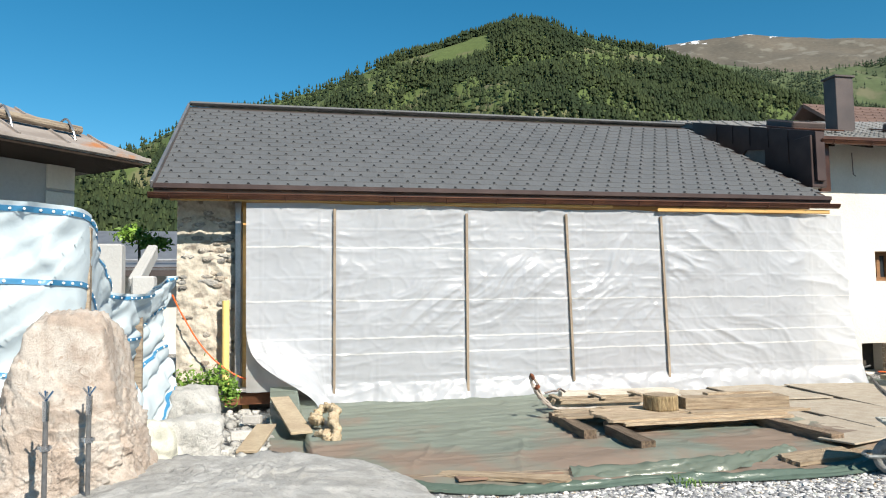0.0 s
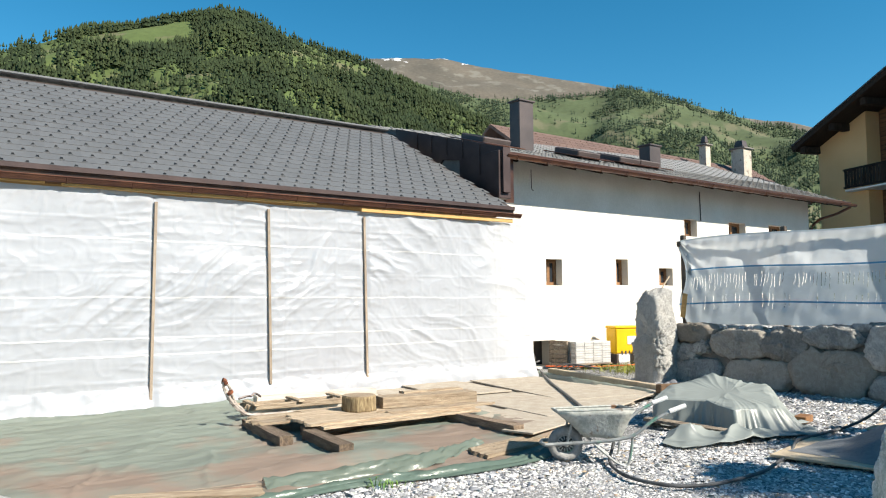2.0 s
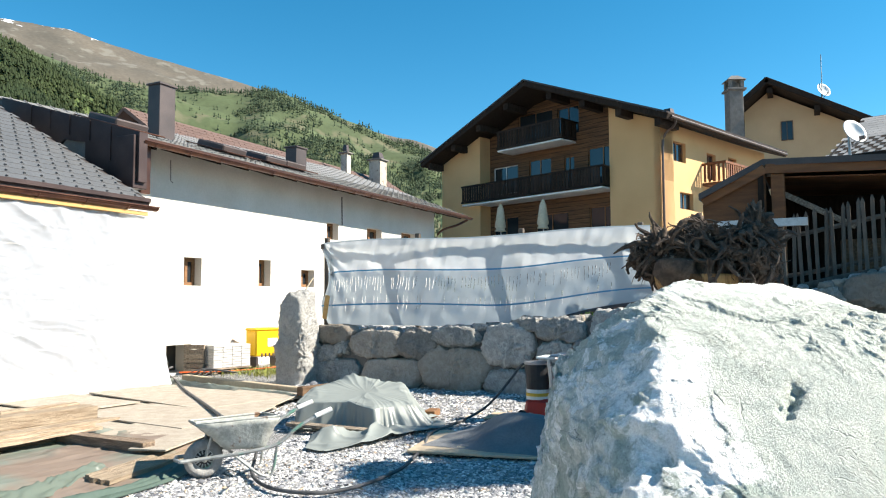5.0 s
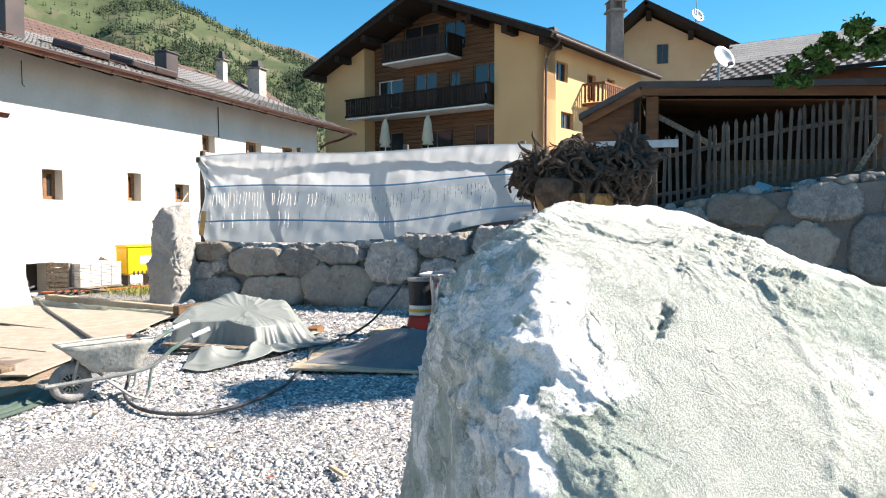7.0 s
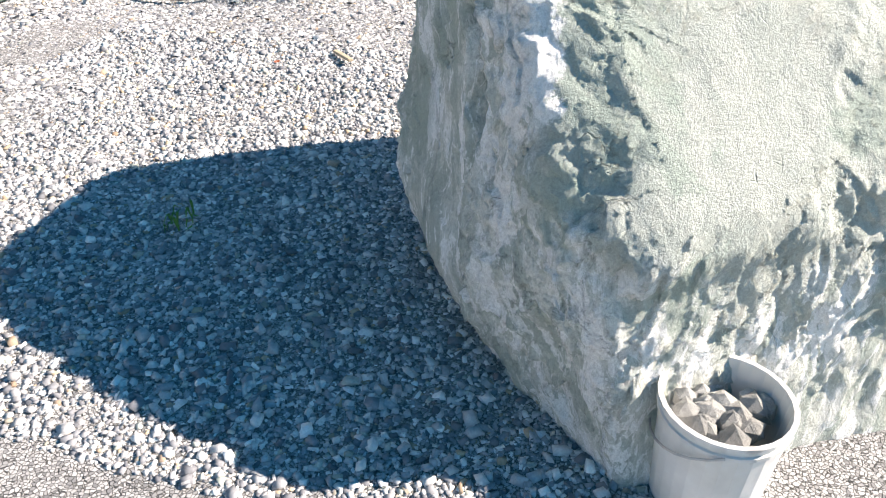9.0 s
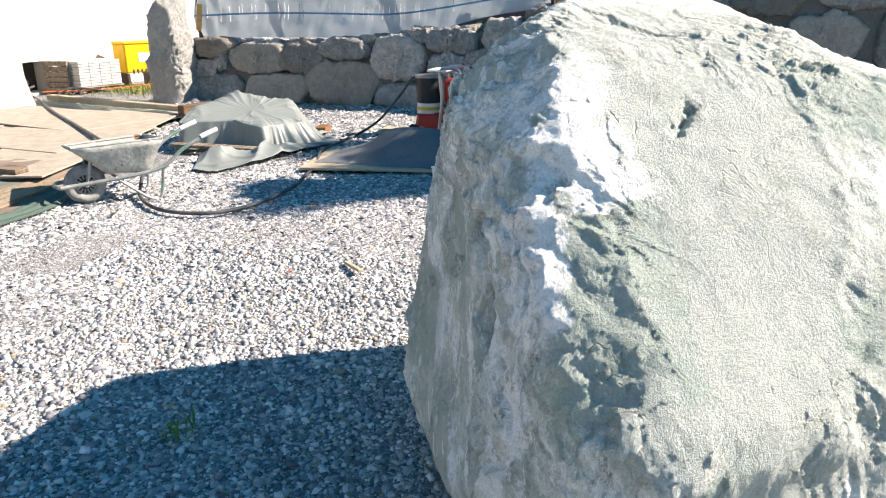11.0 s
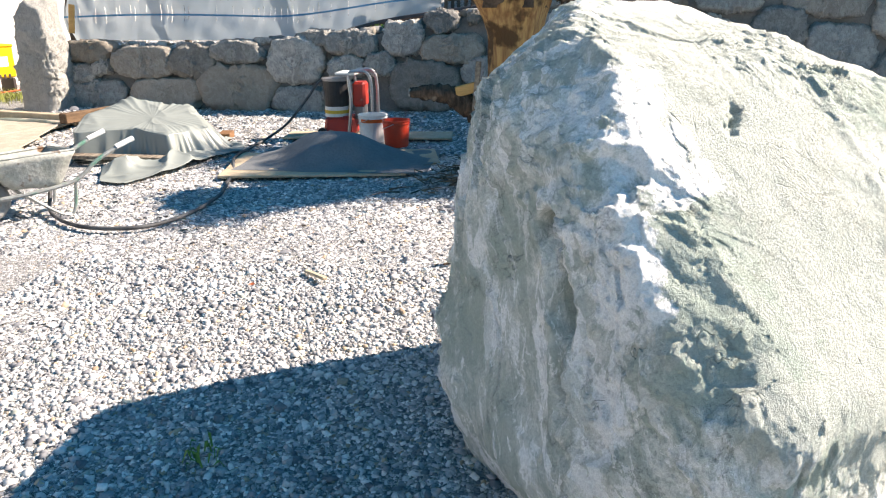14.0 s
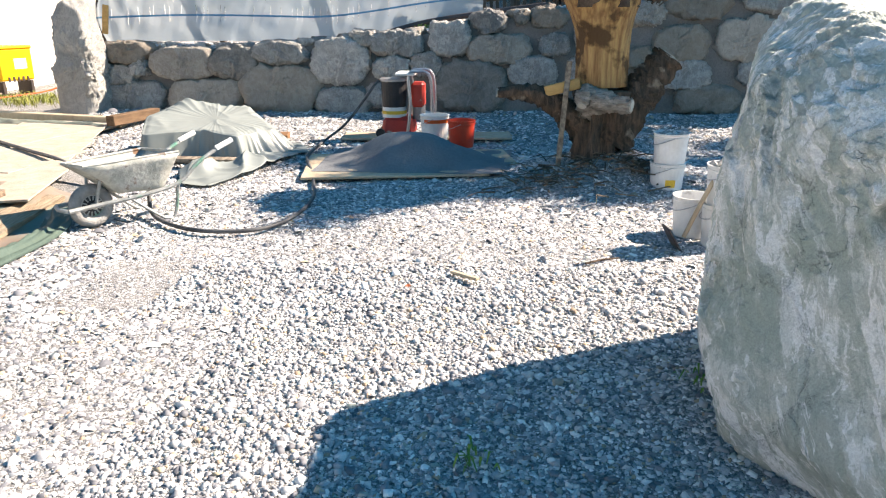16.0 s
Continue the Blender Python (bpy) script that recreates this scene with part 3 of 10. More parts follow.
def hull_rock(name, planes, centre, material, parent=None, sub=4, sharp=14, rough=(0.05, 2.0, 0.015, 9.0), seed=0, floor=None, label="", craggy=False):
    """A boulder cut by planes (normal, distance from centre), rounded where they meet, with broken relief."""
    bm = bmesh.new()
    bmesh.ops.create_icosphere(bm, subdivisions=sub, radius=1)
    n = np.array([Vector(p[0]).normalized() for p in planes])
    d = np.array([p[1] for p in planes])
    dirs = np.array([v.co.normalized() for v in bm.verts])
    k = np.maximum(dirs @ n.T, 0) / d
    r = (k ** sharp).sum(1) ** (-1 / sharp)
    srt = np.sort(k, 1)
    edge_w = np.exp(-((srt[:, -1] - srt[:, -2]) / srt[:, -1]) / 0.05)
    bm.verts.index_update()
    off = Vector((seed * 7.3, seed * 3.1, seed * 5.7))
    for v, rr, dd in zip(bm.verts, r, dirs):
        p = Vector(dd) * float(rr)
        q = p + off
        a = noise.fractal(q * rough[1], 1.0, 2.0, 4) * rough[0]
        if craggy:
            # ledges along two joint directions, crumbling along the arrises
            w = q + Vector((noise.noise(q * 2.6), noise.noise(q * 2.6 + off), noise.noise(q * 2.6 - off))) * 0.10
            e2 = float(edge_w[v.index])
            k1, k2 = smooth01(noise.noise(q * 2.2) * 1.6 + 0.55), smooth01(noise.noise(q * 3.1 + off) * 1.8 + 0.5)
            s1 = w.dot(Vector((0.30, 0.52, 0.80))) * 8.5 + 1.6 * noise.noise(q * 2.1)
            s2 = w.dot(Vector((-0.62, 0.70, 0.35))) * 19 + 2.4 * noise.noise(q * 3.3 + off)
            a += rough[2] * (0.62 * k1 * (s1 - math.floor(s1)) ** 4 + 0.34 * k2 * (s2 - math.floor(s2)) ** 3)
            a += rough[2] * (0.30 * noise.fractal(w * rough[3] * 1.4, 0.75, 2.1, 5) + 0.20 * noise.fractal(q * rough[3] * 4.5, 0.6, 2.1, 4))
            a += rough[2] * (0.45 * facet(w * (rough[3] * 0.8)) + 0.25 * facet(w * (rough[3] * 2.1)))
            a += rough[2] * e2 * (1.5 * noise.fractal(w * rough[3] * 0.9, 0.7, 2.1, 5) - 0.3)
        else:
            a += (abs(noise.noise(q * rough[1] * 2.3)) - 0.25) * rough[0] * 1.2
            a += noise.fractal(q * rough[3], 0.8, 2.0, 3) * rough[2]
        v.co = p + Vector(dd) * a + Vector(centre)
        if floor is not None and v.co.z < floor:
            v.co.z = floor
    return link(name, bm, material, parent, label, smooth=True)


def random_planes(rnd, size, count=11):
    out = [((1, 0, 0), size[0]), ((-1, 0, 0), size[0]), ((0, 1, 0), size[1]), ((0, -1, 0), size[1]), ((0, 0, 1), size[2]), ((0, 0, -1), size[2])]
    for _ in range(count):
        v = Vector((rnd.uniform(-1, 1), rnd.uniform(-1, 1), rnd.uniform(-1, 1))).normalized()
        e = math.sqrt((v.x * size[0]) ** 2 + (v.y * size[1]) ** 2 + (v.z * size[2]) ** 2)
        out.append((v, e * rnd.uniform(0.92, 1.2)))
    return out


def rock(name, at, size, material, parent=None, sub=3, seed=0, label="", rough=None, sharp=9, count=9, turn=0.0, craggy=False):
    rnd = random.Random(seed)
    s = max(size)
    ob = hull_rock(name, random_planes(rnd, size, count), (0, 0, 0), material, parent, sub, sharp,
                   rough or (0.09 * s, 1.3 / s, 0.025 * s, 6 / s), seed, label=label, craggy=craggy)
    ob.matrix_basis = pose(*at, 0, 0, turn)
    return ob


def grid_sheet(name, nu, nv, f, material, parent=None, thick=0.0, label=""):
    """A sheet over u, v in 0..1, shaped by f(u, v)."""
    vs = [f(i / nu, j / nv) for j in range(nv + 1) for i in range(nu + 1)]
    fs = [(j * (nu + 1) + i, j * (nu + 1) + i + 1, (j + 1) * (nu + 1) + i + 1, (j + 1) * (nu + 1) + i) for j in range(nv) for i in range(nu)]
    ob = pydata(name, vs, fs, material, parent, smooth=True)
    if thick:
        mod = ob.modifiers.new("thick", "SOLIDIFY")
        mod.thickness = thick
    if label:
        ob["label"] = label
    return ob


def rot2(x, y, deg):
    c, s = math.cos(radians(deg)), math.sin(radians(deg))
    return x * c - y * s, x * s + y * c


def smooth01(x):
    x = min(max(x, 0.0), 1.0)
    return x * x * (3 - 2 * x)
# ---- ground: gravel yard, terrace behind the stone wall, fields ----
WALL_X = 11.05


def wall_top(y):
    return float(np.interp(y, [-12, -3.0, -1.2, -0.4, 1.8, 3.0, 4.9, 5.9, 7.7, 8.6], [2.9, 2.17, 1.96, 1.75, 1.53, 1.29, 1.13, 1.07, 1.10, 0.98]))


def ground_z(x, y):
    z = 0.0
    if x > WALL_X + 0.25:
        up = wall_top(y) + min(max(x - 16.0, 0), 30) * 0.06 * smooth01((y + 1) / 3)
        z = up * (1 - smooth01((y - 8.2) / (0.5 + max(0, x - 12) * 0.35)))
    else:
        z += 0.13 * smooth01((x - 8.9) / 2.0) * smooth01((9.2 - y) / 1.0)
    r2 = (x - 7.15) ** 2 + (y - 0.55) ** 2
    z += 0.30 * math.exp(-r2 / 0.55)
    if -8 < x < 12 and -8 < y < 12:
        z += 0.03 * noise.noise(Vector((x * 0.5, y * 0.5, 0))) + 0.012 * noise.noise(Vector((x * 2, y * 2, 3)))
    return z


def make_ground():
    fine_x = list(np.arange(-9, 14.01, 0.2))
    fine_y = list(np.arange(-9, 14.01, 0.2))
    far = [16, 20, 26, 34, 45, 70, 120, 220, 400, 800, 1600, 3200]
    xs = [-v for v in far[::-1]] + fine_x + far
    ys = [-v for v in far[::-1]] + fine_y + far
    vs = [(x, y, ground_z(x, y)) for y in ys for x in xs]
    w = len(xs)
    fs = [(j * w + i, j * w + i + 1, (j + 1) * w + i + 1, (j + 1) * w + i) for j in range(len(ys) - 1) for i in range(w - 1)]
    ob = pydata("ground", vs, fs, M["gravel"], smooth=True)
    tagged(ob, "pale grey gravel yard between the building sites", "ground", kind="structure")


make_ground()


def pebble_field():
    """Loose stones of the yard, one mesh of many small pieces: blocks of eight corners close by, broken caps further off."""
    rnd = np.random.RandomState(4)
    block = np.array([(x, y, z) for x in (-1, 1) for y in (-1, 1) for z in (-1, 1)]) * 0.68
    block_tri = np.array([(0, 1, 3), (0, 3, 2), (4, 6, 7), (4, 7, 5), (0, 4, 5), (0, 5, 1), (2, 3, 7), (2, 7, 6), (1, 5, 7), (1, 7, 3)])
    cap = np.array([(-1, -0.8, -0.5), (0.9, -1, -0.5), (1, 0.9, -0.5), (-0.9, 1, -0.5), (-0.45, 0.1, 0.75), (0.45, -0.1, 0.75)]) * 0.85
    cap_tri = np.array([(0, 1, 5), (0, 5, 4), (1, 2, 5), (2, 3, 4), (2, 4, 5), (3, 0, 4)])
    near = ((0.9, 3.4, -0.6, 3.0, 3000, 0.0100, 0.34), (3.4, 4.3, -0.2, 3.6, 2400, 0.0105, 0.36))
    away = ((0.9, 3.4, -0.6, 3.0, 2800, 0.0058, 0.25), (3.4, 5.2, -0.2, 4.2, 1500, 0.0072, 0.3), (4.3, 5.2, -0.2, 4.2, 1500, 0.0115, 0.36), (0.9, 3.4, 3.0, 4.2, 2800, 0.0105, 0.36), (5.2, 7.2, -0.4, 5.2, 2300, 0.0120, 0.38), (1.0, 5.5, 4.2, 5.9, 1900, 0.0130, 0.4),
            (7.2, 11.2, -2.5, 8.2, 700, 0.0155, 0.42), (-1.0, 0.9, 2.5, 5.6, 1200, 0.014, 0.4), (4.5, 7.2, -3.0, -0.4, 700, 0.016, 0.4), (11.2, 12.6, -3.2, 8.3, 420, 0.022, 0.45))
    vs, fs, base = [], [], 0
    for zones, ico, tri in ((near, block, block_tri), (away, cap, cap_tri)):
        spots = []
        for x0, x1, y0, y1, per, size, spread in zones:
            c = int((x1 - x0) * (y1 - y0) * per)
            spots.append(np.c_[rnd.uniform(x0, x1, c), rnd.uniform(y0, y1, c), size * np.exp(rnd.normal(0, spread, c))])
        s = np.concatenate(spots)
        keep = ~((s[:, 1] > 5.45 + 0.06 * s[:, 0]) & (s[:, 0] < 6.5))
        keep &= ~((s[:, 0] > 1.9) & (s[:, 0] < 3.3) & (s[:, 1] < 0.3))
        s = s[keep]
        n, m = len(s), len(ico)
        v = ico[None] * (1 + rnd.uniform(-0.45, 0.42, (n, m, 3))) * np.c_[rnd.uniform(0.85, 1.45, n), rnd.uniform(0.65, 1.1, n), rnd.uniform(0.35, 0.8, n)][:, None]
        a, b = rnd.uniform(0, 2 * math.pi, n), rnd.normal(0, 0.45, n)
        ca, sa, cb, sb = (f(q)[:, None] for q in (a, b) for f in (np.cos, np.sin))
        y2, z2 = v[:, :, 1] * cb - v[:, :, 2] * sb, v[:, :, 1] * sb + v[:, :, 2] * cb
        v = np.stack([v[:, :, 0] * ca - y2 * sa, v[:, :, 0] * sa + y2 * ca, z2], -1) * s[:, 2][:, None, None]
        gz = np.array([ground_z(float(p[0]), float(p[1])) for p in s])
        v += np.c_[s[:, :2], gz + s[:, 2] * rnd.uniform(0.0, 0.4, n)][:, None]
        vs.append(v.reshape(-1, 3))
        fs.append((tri[None] + (np.arange(n) * m)[:, None, None]).reshape(-1, 3) + base)
        base += n * m
    v, f = np.concatenate(vs), np.concatenate(fs)
    me = bpy.data.meshes.new("gravel_stones")
    me.vertices.add(len(v))
    me.vertices.foreach_set("co", v.reshape(-1))
    me.loops.add(f.size)
    me.loops.foreach_set("vertex_index", f.reshape(-1).astype(np.int32))
    me.polygons.add(len(f))
    me.polygons.foreach_set("loop_start", np.arange(0, f.size, 3, dtype=np.int32))
    me.polygons.foreach_set("loop_total", np.full(len(f), 3, dtype=np.int32))
    me.update(calc_edges=True)
    me.materials.append(M["pebble"])
    tagged(new("gravel_stones", me), "loose grey and white crushed gravel stones on the yard", "gravel", kind="stuff")


pebble_field()
# ---- mountains: a wooded hill, a bare summit with snow, and green slopes ----
def slope_mat(name, c1, c2, c3, scale, snow=None):
    m = mat(name, c1, c2, scale, 0.95, 0.0, scale * 12, fine_amt=0.3, spots=(c3, scale * 2.2, 0.56))
    if snow:
        t = m.node_tree
        n, l = t.nodes, t.links
        b = n["Principled BSDF"]
        src = b.inputs["Base Color"].links[0].from_socket
        g = n.new("ShaderNodeTexCoord")
        sp = n.new("ShaderNodeSeparateXYZ")
        l.new(g.outputs["Object"], sp.inputs[0])
        nz = n.new("ShaderNodeTexNoise")
        nz.inputs["Scale"].default_value, nz.inputs["Detail"].default_value = 0.012, 6
        l.new(g.outputs["Object"], nz.inputs["Vector"])
        ma = n.new("ShaderNodeMath")
        ma.operation = "MULTIPLY_ADD"
        l.new(nz.outputs["Fac"], ma.inputs[0])
        ma.inputs[1].default_value = 700
        l.new(sp.outputs["Z"], ma.inputs[2])
        rp = n.new("ShaderNodeMapRange")
        rp.inputs["From Min"].default_value, rp.inputs["From Max"].default_value = snow, snow + 25
        l.new(ma.outputs[0], rp.inputs["Value"])
        mx = n.new("ShaderNodeMix")
        mx.data_type = "RGBA"
        l.new(rp.outputs[0], mx.inputs[0])
        l.new(src, mx.inputs[6])
        mx.inputs[7].default_value = (0.8, 0.82, 0.85, 1)
        l.new(mx.outputs[2], b.inputs["Base Color"])
    return m


M["meadow"] = slope_mat("meadow_slope", (0.060, 0.088, 0.028), (0.082, 0.112, 0.036), (0.115, 0.115, 0.06), 0.012)
M["alpine"] = slope_mat("alpine_grass_slope", (0.075, 0.100, 0.045), (0.060, 0.080, 0.038), (0.11, 0.11, 0.065), 0.006)
M["summit"] = slope_mat("bare_summit", (0.115, 0.10, 0.08), (0.085, 0.078, 0.064), (0.15, 0.142, 0.12), 0.006, snow=1540)
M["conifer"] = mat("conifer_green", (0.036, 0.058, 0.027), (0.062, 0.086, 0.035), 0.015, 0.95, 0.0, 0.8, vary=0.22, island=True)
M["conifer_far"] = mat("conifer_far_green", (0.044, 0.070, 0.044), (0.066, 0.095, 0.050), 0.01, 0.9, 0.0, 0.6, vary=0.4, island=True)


# a translucent share lifts the trees' dark sides, standing in for haze
for key in ("conifer", "conifer_far"):
    t = M[key].node_tree
    b = t.nodes["Principled BSDF"]
    trl, mixer = t.nodes.new("ShaderNodeBsdfTranslucent"), t.nodes.new("ShaderNodeMixShader")
    mixer.inputs[0].default_value = 0.45
    t.links.new(b.inputs["Base Color"].links[0].from_socket, trl.inputs["Color"])
    t.links.new(b.outputs[0], mixer.inputs[1])
    t.links.new(trl.outputs[0], mixer.inputs[2])
    t.links.new(mixer.outputs[0], t.nodes["Material Output"].inputs["Surface"])


class Hill:
    """A mountain side: by azimuth, the height angle of its ridge; rising from foot to ridge distance."""
    def __init__(self, az, el, foot, ridge, rough, power=1.15):
        self.az, self.el, self.foot, self.ridge, self.rough, self.power = az, el, foot, ridge, rough, power

    def z(self, a, r):
        top = math.tan(radians(float(np.interp(a, self.az, self.el)))) * self.ridge
        k = (r - self.foot) / (self.ridge - self.foot)
        if k <= 1:
            h = top * max(k, 0) ** self.power
        else:
            h = top * (1 - 0.5 * (k - 1))
        x, y = r * math.sin(radians(a)), r * math.cos(radians(a))
        q = Vector((x, y, 0)) / self.ridge
        ease = min(max(k, 0) * 3, 1)
        return 1.6 + h + noise.fractal(q * 9, 1.0, 2.0, 5) * self.rough * ease * (0.25 + 0.75 * min(abs(k - 1) * 4, 1)) - 2 * (1 - ease)

    def point(self, a, r):
        return (r * math.sin(radians(a)), r * math.cos(radians(a)), self.z(a, r))

    def mesh(self, name, material, na, nr, label):
        a0, a1 = self.az[0], self.az[-1]
        rs = [self.foot + (self.ridge * 1.25 - self.foot) * j / nr for j in range(nr + 1)]
        vs = [self.point(a0 + (a1 - a0) * i / na, r) for r in rs for i in range(na + 1)]
        fs = [(j * (na + 1) + i, j * (na + 1) + i + 1, (j + 1) * (na + 1) + i + 1, (j + 1) * (na + 1) + i) for j in range(nr) for i in range(na)]
        return tagged(pydata(name, vs, fs, material, smooth=True), label, "mountain", kind="structure")


def forest(name, hill, count, height, material, seed, clear, label, tiers=3, seg=6, a0=None, a1=None, reach=1.0):
    """Conifers over a hill side, one mesh: ragged stacked cones."""
    rnd = np.random.RandomState(seed)
    vs, fs = [], []
    a0, a1 = hill.az[0] if a0 is None else a0, hill.az[-1] if a1 is None else a1
    made = tries = 0
    while made < count and tries < count * 6:
        tries += 1
        a = rnd.uniform(a0, a1)
        r = hill.foot + (hill.ridge * reach - hill.foot) * rnd.uniform(0.02, 1) ** 0.75
        x, y, z = hill.point(a, r)
        if clear(a, (r - hill.foot) / (hill.ridge - hill.foot), x, y, rnd):
            continue
        made += 1
        h = height * rnd.uniform(0.45, 1.2)
        w = h * rnd.uniform(0.14, 0.215)
        tw = rnd.uniform(0, 6)
        for k in range(tiers):
            zb, zt = z + h * (0.06 + 0.30 * k * 3 / tiers), z + h * min(1, 0.48 + 0.30 * k * 3 / tiers)
            rad = w * ((1, 0.86, 0.56)[k] if tiers == 3 else (1.08, 0.66)[k])
            base = len(vs)
            vs.append((x, y, zt))
            for s in range(seg):
                an = tw + k + 2 * math.pi * s / seg
                rr = rad * (0.72 + 0.5 * rnd.rand())
                vs.append((x + rr * math.cos(an), y + rr * math.sin(an), zb + h * 0.07 * rnd.rand()))
            for s in range(seg):
                fs.append((base, base + 1 + s, base + 1 + (s + 1) % seg))
    ob = pydata(name, vs, fs, material, smooth=True)
    return tagged(ob, label, "forest", kind="stuff")


hill = Hill([-60, -40, -25, -13.4, -8.6, -4.9, -1.8, 1.6, 5.1, 9.6, 12.3, 15.4, 19.5, 22.4, 25.2, 28.1, 31.4, 34, 38, 40, 44, 50, 58],
            [6, 6.5, 7.5, 9.6, 12.0, 14.2, 14.8, 15.7, 17.0, 18.6, 19.3, 19.9, 21.1, 20.8, 19.6, 18.4, 17.2, 16.4, 14.6, 13.5, 11, 7, 3], 260, 900, 26)
hill.mesh("hill", M["meadow"], 150, 60, "steep green hillside of meadow and scree under dark conifer forest")
summit = Hill([15, 25, 30.3, 32.6, 36.2, 39.1, 42.6, 47.8, 55, 70], [15, 17, 18.35, 18.6, 18.75, 18.1, 17.2, 16.3, 14, 10], 1900, 3400, 60, 1.0)
summit.mesh("mountain_far", M["summit"], 110, 50, "bare brown mountain top with last snow patches")
ridge = Hill([28, 35, 39, 43.2, 47.7, 50, 52.5, 55.7, 58, 60.1, 62.5, 68, 80, 100], [17.6, 16.8, 15.9, 15.2, 15.4, 15.6, 15.2, 14.2, 13.4, 12.3, 11.4, 8.5, 5, 3], 800, 2000, 60)
ridge.mesh("green_ridge", M["alpine"], 130, 60, "grassy alpine ridge with strips of conifer wood")


def hill_clear(a, k, x, y, rnd):
    if a < -6 and rnd.rand() < 0.55:
        return True
    if abs(a - 12.5) < 4.5 and 0.86 < k < 0.95:
        return True
    if a < 8 and k > 0.72 and rnd.rand() < 0.8:
        return True
    if k < 0.20 + 0.05 * math.sin(a * 0.9) and rnd.rand() < 0.7:
        return True
    n = noise.noise(Vector((x * 0.009, y * 0.009, 1.0))) + 0.5 * noise.noise(Vector((x * 0.03, y * 0.03, 5.0)))
    return n > 0.30 and rnd.rand() < 0.8


def ridge_clear(a, k, x, y, rnd):
    n = noise.noise(Vector((x * 0.0035, y * 0.0035, 2.0))) + 0.5 * noise.noise(Vector((x * 0.012, y * 0.012, 7.0)))
    return n > 0.08 and rnd.rand() < 0.95


forest("conifer_forest", hill, 34000, 12.0, M["conifer"], 3, hill_clear, "dense dark green conifer forest on the hillside", 2, 5, -30, 50, 1.02)
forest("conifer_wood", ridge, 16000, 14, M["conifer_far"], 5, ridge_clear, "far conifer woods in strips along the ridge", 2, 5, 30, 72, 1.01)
# ---- the barn under repair ----
EAVE_Y, EAVE_Z, RIDGE_Y, RIDGE_Z = 10.6, 3.50, 15.5, 6.0
BARN_X0, BARN_X1 = -2.33, 9.54
FILM_Y = 10.63


def roof_tile_mesh(name, w, h, material, knob=True, t=0.012):
    """One roof shingle, lying in x (across) and y (up the slope), lifted at its lower edge, with a snow stud."""
    bm = bmesh.new()
    lo, hi = 0.018, 0.010
    pts = [(-w / 2, 0, lo - t), (w / 2, 0, lo - t), (w / 2, h, hi - t), (-w / 2, h, hi - t)]
    a = [bm.verts.new(p) for p in pts]
    b = [bm.verts.new((x, y, z + t)) for x, y, z in pts]
    bm.faces.new(b)
    bm.faces.new((a[0], a[1], b[1], b[0]))
    bm.faces.new((a[1], a[2], b[2], b[1]))
    bm.faces.new((a[3], a[0], b[0], b[3]))
    if knob:
        box(bm, (0.042, 0.022, 0.034), (0, 0.07, lo + 0.015), (30, 0, 0), taper=0.6)
        box(bm, (0.07, 0.010, 0.008), (0, 0.035, lo + 0.003))
    me = bpy.data.meshes.new(name)
    bm.to_mesh(me)
    bm.free()
    me.materials.append(material)
    return me


def shingle_slope(owner, origin, along, up, width, length, tw, th, material, keep=lambda u, v: True, parts=300, name="shingle", knob=True, stagger=0.5, first="low"):
    """Covers a slope with shingles: the lowest courses as parts, the rest joined."""
    along, up = Vector(along).normalized(), Vector(up).normalized()
    nrm = along.cross(up)
    base = Matrix((along, up, nrm)).transposed().to_4x4()
    me = roof_tile_mesh(name, tw * 0.998, th * 1.06, material, knob)
    rest = bmesh.new()
    cnt = 0
    rows, cols = int(length / th), int(width / tw) + 1
    for j in range(rows):
        for i in range(cols):
            u, v = (i + stagger * (j % 2)) * tw + tw / 2, j * th
            if u > width - tw * 0.2 or not keep(u, v):
                continue
            if stagger and j % 2 and i == 0:
                tmp = bmesh.new()
                tmp.from_mesh(me)
                merge(rest, tmp, Matrix.Translation(Vector(origin) + along * (tw * 0.25) + up * v) @ base @ Matrix.Diagonal((0.5, 1, 1, 1)))
            m = Matrix.Translation(Vector(origin) + along * u + up * v) @ base
            if cnt < parts:
                ob = new(name, me)
                ob.parent = owner
                ob.matrix_basis = m
                cnt += 1
            else:
                tmp = bmesh.new()
                tmp.from_mesh(me)
                merge(rest, tmp, m)
    if rest.verts:
        ob = link(name + "_field", rest, material, owner)
        ob["kind"] = "stuff"


def gutter(name, x0, x1, y, z, r, material, parent, brackets=0.85):
    bm = bmesh.new()
    seg = 8
    a = [math.pi * (1 + k / seg) for k in range(seg + 1)]
    for rr, flip in ((r, False), (r * 0.88, True)):
        l0 = [bm.verts.new((x0, y + rr * math.cos(t), z + rr * math.sin(t))) for t in a]
        l1 = [bm.verts.new((x1, y + rr * math.cos(t), z + rr * math.sin(t))) for t in a]
        for i in range(seg):
            q = (l0[i], l0[i + 1], l1[i + 1], l1[i])
            bm.faces.new(q[::-1] if flip else q)
    cyl(bm, (x0, y - r, z), (x1, y - r, z), 0.012, seg=6)
    g = part(name, bm, material, parent, "copper half-round gutter")
    n = int((x1 - x0) / brackets)
    for i in range(n):
        x = x0 + 0.3 + i * brackets
        b = bmesh.new()
        pts = [(x, y + r * 1.05 * math.cos(t), z + r * 1.05 * math.sin(t)) for t in (math.pi * (1 + k / 6) for k in range(7))]
        tube(b, [(x, y + r + 0.10, z + 0.05)] + pts[::-1], 0.012, 5)
        part("gutter_bracket", b, material, g)
    return g


